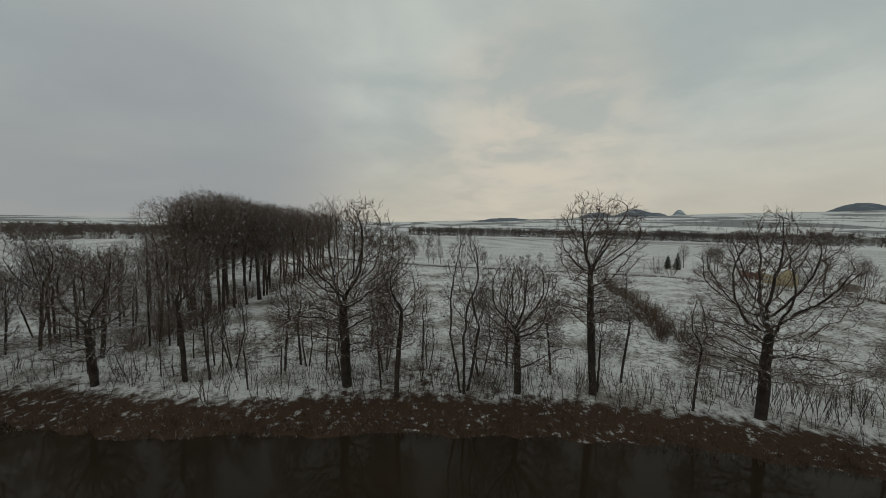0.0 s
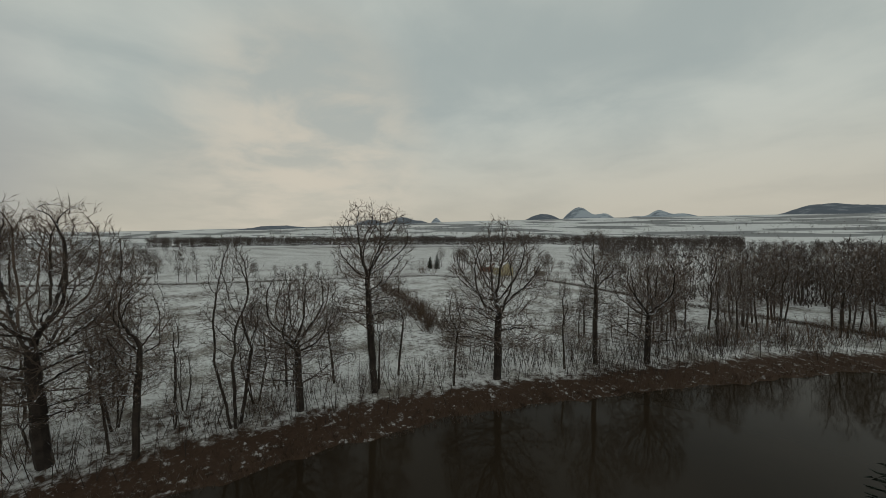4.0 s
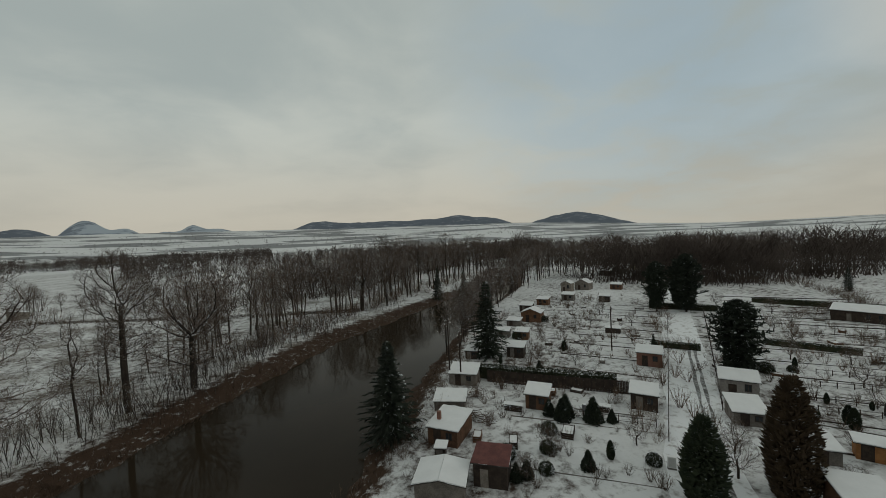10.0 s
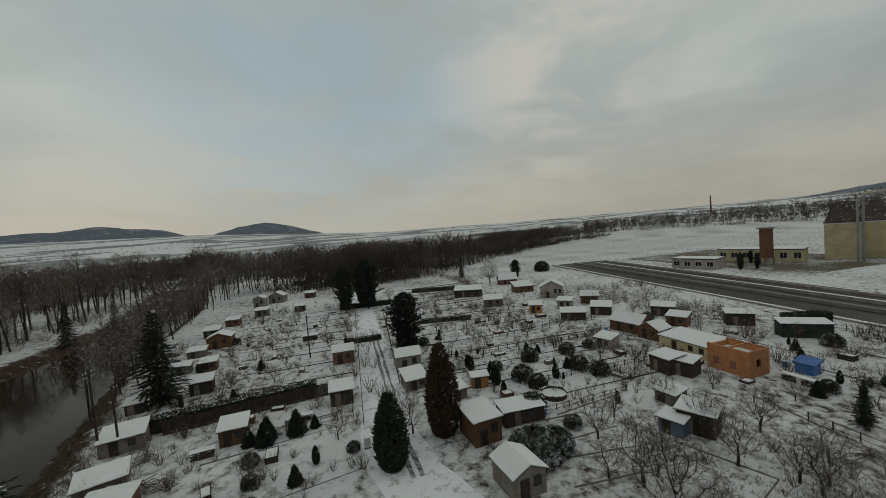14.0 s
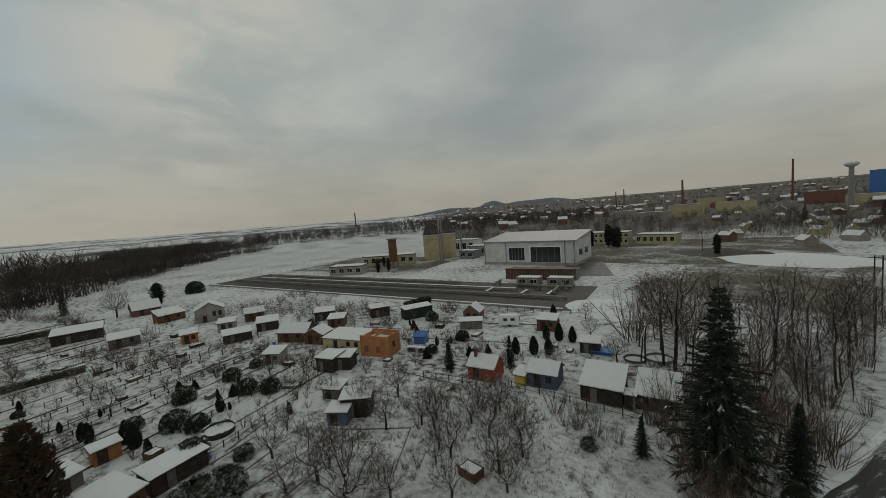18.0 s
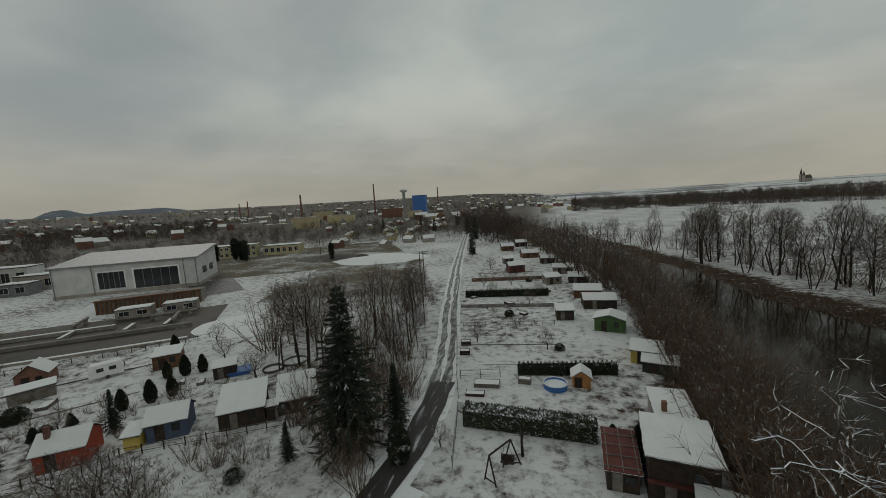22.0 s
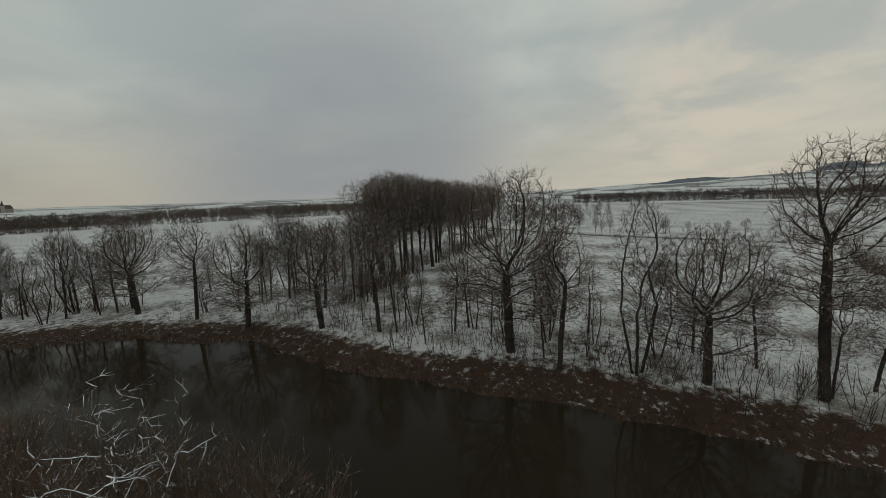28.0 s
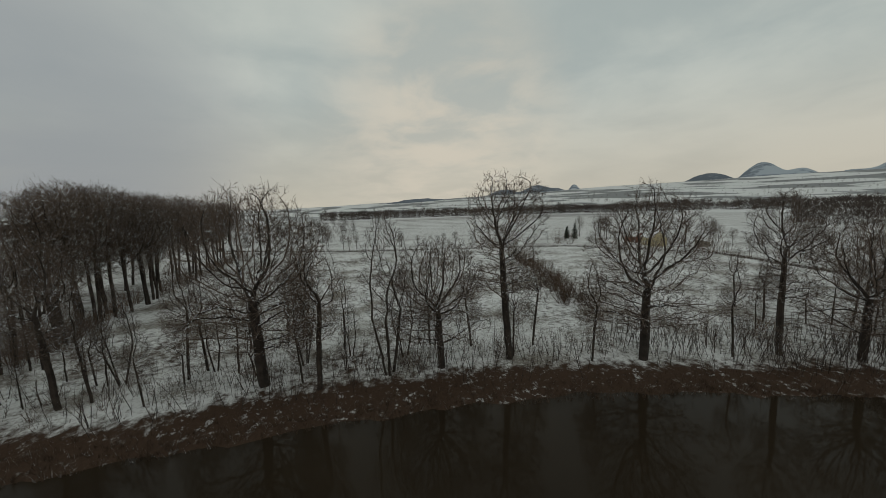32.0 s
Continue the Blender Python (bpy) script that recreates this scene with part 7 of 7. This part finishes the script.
for a, z in ((0.4, 2.2), (2.6, 2.5), (4.4, 1.9), (5.6, 2.9)):
    part("arm", Mesh().tube([Vector((0, 0, z)), Vector((math.cos(a) * 0.9, math.sin(a) * 0.9, z + 0.2))], [0.06, 0.03], 5), BARK, ob)


def pole(x, y, h, label, arms=2, cap=False):
    ob = thing("utility_pole", label, "pole", "utility poles", local(x, y, 30))
    part("mast", Mesh().tube([Vector((0, 0, -0.5)), Vector((0, 0, h))], [0.15, 0.11], 8, True), WOOD_DARK, ob)
    for k in range(arms):
        a = part("crossarm", Mesh().box(-0.9, -0.06, h - 0.5 - 0.6 * k, 0.9, 0.06, h - 0.38 - 0.6 * k), WOOD_DARK, ob)
        for s in (-0.8, -0.4, 0.4, 0.8):
            part("insulator", Mesh().tube([Vector((s, 0, h - 0.38 - 0.6 * k)), Vector((s, 0, h - 0.18 - 0.6 * k))], [0.05, 0.03], 6, True), WHITE, a)
    if cap:
        part("snowy_hood", Mesh().tube([Vector((0, 0, h - 0.1)), Vector((0, 0, h + 0.9))], [1.7, 0.05], 4), SNOW, ob)
    return ob


pole(21.1, 62.1, 11.5, "wooden utility pole on the river bank")
pole(22.6, 60.6, 9.0, "leaning wooden utility pole", 1)
pole(58.1, 63.6, 9.4, "wooden utility pole with two crossarms")
pole(36.0, -108, 12.0, "tall utility pole beside the lane", 2, True)
pole(37.5, -109, 11.5, "tall utility pole beside the lane", 1)
pole(30, -88, 9, "wooden utility pole beside the lane", 1)
pole(113, -171, 15, "dark mast on the waste ground", 0)

ob = thing("caravan", "white caravan parked in a snowy garden", "caravan", m=local(71.2, -42.9, -123))
part("body", Mesh().add([(-2.2, 0, 0.5), (2.2, 0, 0.5), (2.2, 2.1, 0.5), (-2.2, 2.1, 0.5), (-2.3, 0, 1.5), (2.3, 0, 1.5), (2.3, 2.1, 1.5), (-2.3, 2.1, 1.5), (-1.9, 0.05, 2.5), (1.9, 0.05, 2.5), (1.9, 2.05, 2.5), (-1.9, 2.05, 2.5)],
                        [(0, 1, 5, 4), (1, 2, 6, 5), (2, 3, 7, 6), (3, 0, 4, 7), (4, 5, 9, 8), (5, 6, 10, 9), (6, 7, 11, 10), (7, 4, 8, 11), (8, 9, 10, 11), (3, 2, 1, 0)]), WHITE, ob)
for x in (-1.2, 0.4):
    part("window", Mesh().box(x, -0.03, 1.4, x + 0.9, 0.03, 2.0), PANE, ob)
for y in (0.05, 1.95):
    part("wheel", Mesh().tube([Vector((0.1, y - 0.1, 0.32)), Vector((0.1, y + 0.1, 0.32))], [0.33, 0.33], 14, True), TAR_ROOF, ob)
part("drawbar", Mesh().box(2.2, 0.95, 0.42, 3.2, 1.15, 0.52), STEEL, ob)
part("snow_cover", Mesh().box(-1.85, 0.1, 2.5, 1.85, 2.0, 2.58), SNOW, ob)


def crate(x, y, turn, w, d, h, mat, label, name="compost_box", category="box", lid=False):
    """A slatted box with posts at its corners, snow inside or on the lid."""
    ob = thing(name, label, category, "garden boxes", local(x, y, turn))
    for sx in (-1, 1):
        for sy in (-1, 1):
            part("post", Mesh().box(sx * w / 2 - 0.05, sy * d / 2 - 0.05, -0.2, sx * w / 2 + 0.05, sy * d / 2 + 0.05, h + 0.05), mat, ob)
    k = max(2, int(h / 0.22))
    for i in range(k):
        z = h * (i + 0.1) / k
        for s in (-1, 1):
            part("slat", Mesh().box(-w / 2, s * d / 2 - 0.02, z, w / 2, s * d / 2 + 0.02, z + h / k * 0.8), mat, ob)
            part("slat", Mesh().box(s * w / 2 - 0.02, -d / 2, z, s * w / 2 + 0.02, d / 2, z + h / k * 0.8), mat, ob)
    part("snow_cover", Mesh().box(-w / 2 + 0.03, -d / 2 + 0.03, h * 0.7, w / 2 - 0.03, d / 2 - 0.03, h * 0.9), SNOW, ob)
    return ob


crate(32, -14, -158, 2.0, 1.4, 1.0, WOOD_BROWN, "tall wattled compost box in the orchard")
crate(8.3, -49.4, -177, 3.4, 1.5, 0.6, WOOD_GREY, "low cold frame covered with snow", "cold_frame", "frame")
crate(9.5, -46.6, -177, 2.4, 1.0, 0.4, WOOD_DARK, "raised bed full of snow", "raised_bed", "bed")
crate(13.6, -59.9, -170, 1.6, 1.0, 0.8, WOOD_DARK, "wooden bin beside the lane fence")
crate(14.3, -64.2, -170, 1.6, 1.0, 0.8, WOOD_DARK, "wooden bin beside the lane fence")
crate(3.2, -51.0, 175, 1.6, 1.0, 0.8, WOOD_GREY, "low rabbit hutch with a snowy lid")
rnd = random.Random(41)
for x, y in ((47, 16), (58, 24), (60, 33), (70, 24), (66, 14), (74, 29), (84, 30), (93, 24), (100, 22), (76, 2), (70, -3), (64, 2), (60, -4), (86, -8), (92, -18), (80, -30), (70, -34), (60, -36), (56, -44), (68, -52), (38, 50),
             (44, 56), (52, 60), (56, 72), (64, 84), (74, 96), (84, 104), (33, 50), (28, 40), (22, 40), (18, 44), (50, 74), (70, 70), (80, 84), (96, 92), (4, -84), (8, -90), (0, -104), (12, -122), (18, -96), (90, 60), (100, 48), (112, 52), (80, 52),
             (68, 48), (62, 40), (98, 66), (108, 74), (120, 60), (126, 44), (114, 30), (92, 38), (72, 42), (52, 17), (44, 24), (88, -2), (96, 0), (78, -16), (74, -10), (66, -14), (58, -30), (52, -44), (75, -48)):
    s = rnd.uniform(0.7, 1.3)
    crate(x + rnd.uniform(-1, 1), y + rnd.uniform(-1, 1), rnd.choice((G1, G1 + 90, -120, -55)), rnd.uniform(1.0, 2.6) * s, rnd.uniform(0.8, 1.4), rnd.uniform(0.35, 0.9), rnd.choice((WOOD_DARK, WOOD_GREY, WOOD_BROWN, WOOD_DARK)),
          "slatted garden box half filled with snow")


def barrel(x, y, mat, label, r=0.32, h=0.95):
    ob = thing("barrel", label, "barrel", "rain barrels", local(x, y, 0))
    part("drum", Mesh().tube([Vector((0, 0, z)) for z in (-0.05, 0.05, h * 0.5, h - 0.04, h)], [r * 0.9, r, r * 1.06, r, r * 0.9], 16, True), mat, ob)
    part("lid", Mesh().tube([Vector((0, 0, h)), Vector((0, 0, h + 0.04))], [r * 0.86, r * 0.8], 16, True), SNOW, ob)
    for z in (h * 0.3, h * 0.7):
        part("hoop", Mesh().tube([Vector((0, 0, z)), Vector((0, 0, z + 0.05))], [r * 1.08, r * 1.08], 16, True), mat, ob)


for x, y, mat, label in ((48.6, 11.4, BRIGHT_BLUE, "blue plastic rain barrel"), (50.2, 12.4, MAROON, "rusty brown barrel in snow"), (33.9, -37.5, RED_PAINT, "red steel barrel beside the hut"), (41.8, 17.8, BRIGHT_BLUE, "blue plastic rain barrel"),
                         (43.2, 12.2, BRIGHT_BLUE, "blue plastic rain barrel"), (74.5, -20.5, BRIGHT_BLUE, "blue plastic rain barrel"), (90, 6, BRIGHT_BLUE, "blue plastic rain barrel"), (35, 44, STEEL, "grey steel rain barrel"),
                         (-9.2, -30.2, STEEL, "grey steel tank beside the cottage"), (68.0, -20.2, WHITE, "white plastic water drum"), (62, -26, WHITE, "white plastic water drum")):
    barrel(x, y, mat, label + " with a snowy lid")
for x, y in ((34.4, 29.6), (10.6, -42.4)):
    ob = thing("meter_box", "white electric meter box beside the lane", "box", "meter boxes", local(x, y, -40))
    part("cabinet", Mesh().box(-0.4, -0.2, 0.2, 0.4, 0.2, 1.4), WHITE, ob)
    part("plinth", Mesh().box(-0.42, -0.22, -0.2, 0.42, 0.22, 0.2), CONCRETE, ob)
    part("door", Mesh().box(-0.34, -0.225, 0.3, 0.34, -0.2, 1.32), PALE_WALL, ob)


def log_pile(x, y, turn, l, h, label):
    """Stacked logs, each a piece of its own, under a snowy sheet."""
    ob = thing("log_pile", label, "logs", "log piles", local(x, y, turn))
    log = Mesh().tube([Vector((0, -0.45, 0)), Vector((0, 0.45, 0))], [0.13, 0.13], 7, True).data("log", BARK)
    for j in range(max(1, int(h / 0.24))):
        for i in range(int(l / 0.27)):
            part("log", log, BARK, ob).location = (-l / 2 + 0.15 + 0.27 * i + (0.13 if j % 2 else 0), 0, 0.12 + 0.23 * j)
    part("cover", Mesh().slab((-l / 2 - 0.1, -0.5, h + 0.12), (l / 2 + 0.1, -0.5, h + 0.12), (l / 2 + 0.1, 0.5, h + 0.16), (-l / 2 - 0.1, 0.5, h + 0.16), 0.06), SNOW, ob)


log_pile(68.2, -20.4, -135, 4.2, 0.9, "long pile of split logs with snow")
log_pile(26, 48.4, -40, 2.6, 0.9, "pile of split logs beside the hut")
log_pile(37, 43, -44, 2.4, 0.8, "pile of logs before the dark shed")
log_pile(18.3, 50.2, -60, 3.0, 0.8, "pile of brushwood and logs")
log_pile(52, -4, -120, 2.4, 0.8, "pile of old timber behind the shed")
for x, y, turn in ((16.5, 48.5, 20), (19.5, 48.8, 60), (21, 47, 100), (22.8, 55, 10), (50, -20, 40), (70, -28, 80)):
    rnd = random.Random(int(x * 10))
    ob = thing("brushwood_heap", "heap of cut branches dusted with snow", "heap", "brushwood heaps", local(x, y, turn))
    for k in range(26):
        a, z = rnd.uniform(0, 6.28), rnd.uniform(0.1, 0.9)
        c = Vector((rnd.uniform(-0.6, 0.6), rnd.uniform(-0.6, 0.6), z))
        d = Vector((math.cos(a), math.sin(a), rnd.uniform(-0.2, 0.4))) * rnd.uniform(0.6, 1.3)
        part("stick", Mesh().tube([c - d, c + d], [0.05, 0.02], 4), TWIGS, ob)


def mound(x, y, r, h, mat, label, stretch=1.0):
    m = Mesh()
    n, k = 26, 7
    for j in range(k + 1):
        s = j / k
        for i in range(n):
            a = 6.2832 * i / n
            q = r * s * (1 + 0.18 * noise.noise((math.cos(a) * 1.5 + x, math.sin(a) * 1.5, s)))
            px, py = x + math.cos(a) * q * stretch, y + math.sin(a) * q
            m.v.append((px, py, land(px, py) - 0.08 + h * (math.cos(s * 3.1416) * 0.5 + 0.5) * (1 + 0.2 * noise.noise((px * 0.3, py * 0.3, 2)))))
    for j in range(k):
        for i in range(n):
            m.f.append((j * n + i, (j + 1) * n + i, (j + 1) * n + (i + 1) % n, j * n + (i + 1) % n))
    return tagged(part("earth_mound", m, mat, smooth=True), label, "mound", "earth mounds")


mound(110, -178, 17, 2.4, YARD, "broad spoil heap of earth partly under snow", 1.4)
mound(80, -172, 22, 1.6, SNOW, "broad flat heap covered with clean snow", 1.3)
mound(70, -70, 11, 1.2, SNOW, "flat bank of clean snow beside the yard", 1.2)
mound(93, -178, 6, 2.0, FAR_WOOD, "dark heap of earth on the waste ground")

# the patterns from which the plants were copied are not part of the place
for ob in WHIPS + ROUNDS + LITE_ROUNDS + WITHIES + LOW_WITHIES + OAKS + TALLS + STEMS + FAR_TALLS + FAR_STEMS + LITE_TALLS + VASES + FRUITS + BUSHES + [WIDE_BUSH, SNAG, SPRUCE, PINE, THUJA_COLUMN, SMALL_CONE, ROUND_BUSH, BROWN_COLUMN]:
    for o in (*ob.children_recursive, ob):
        bpy.data.objects.remove(o)
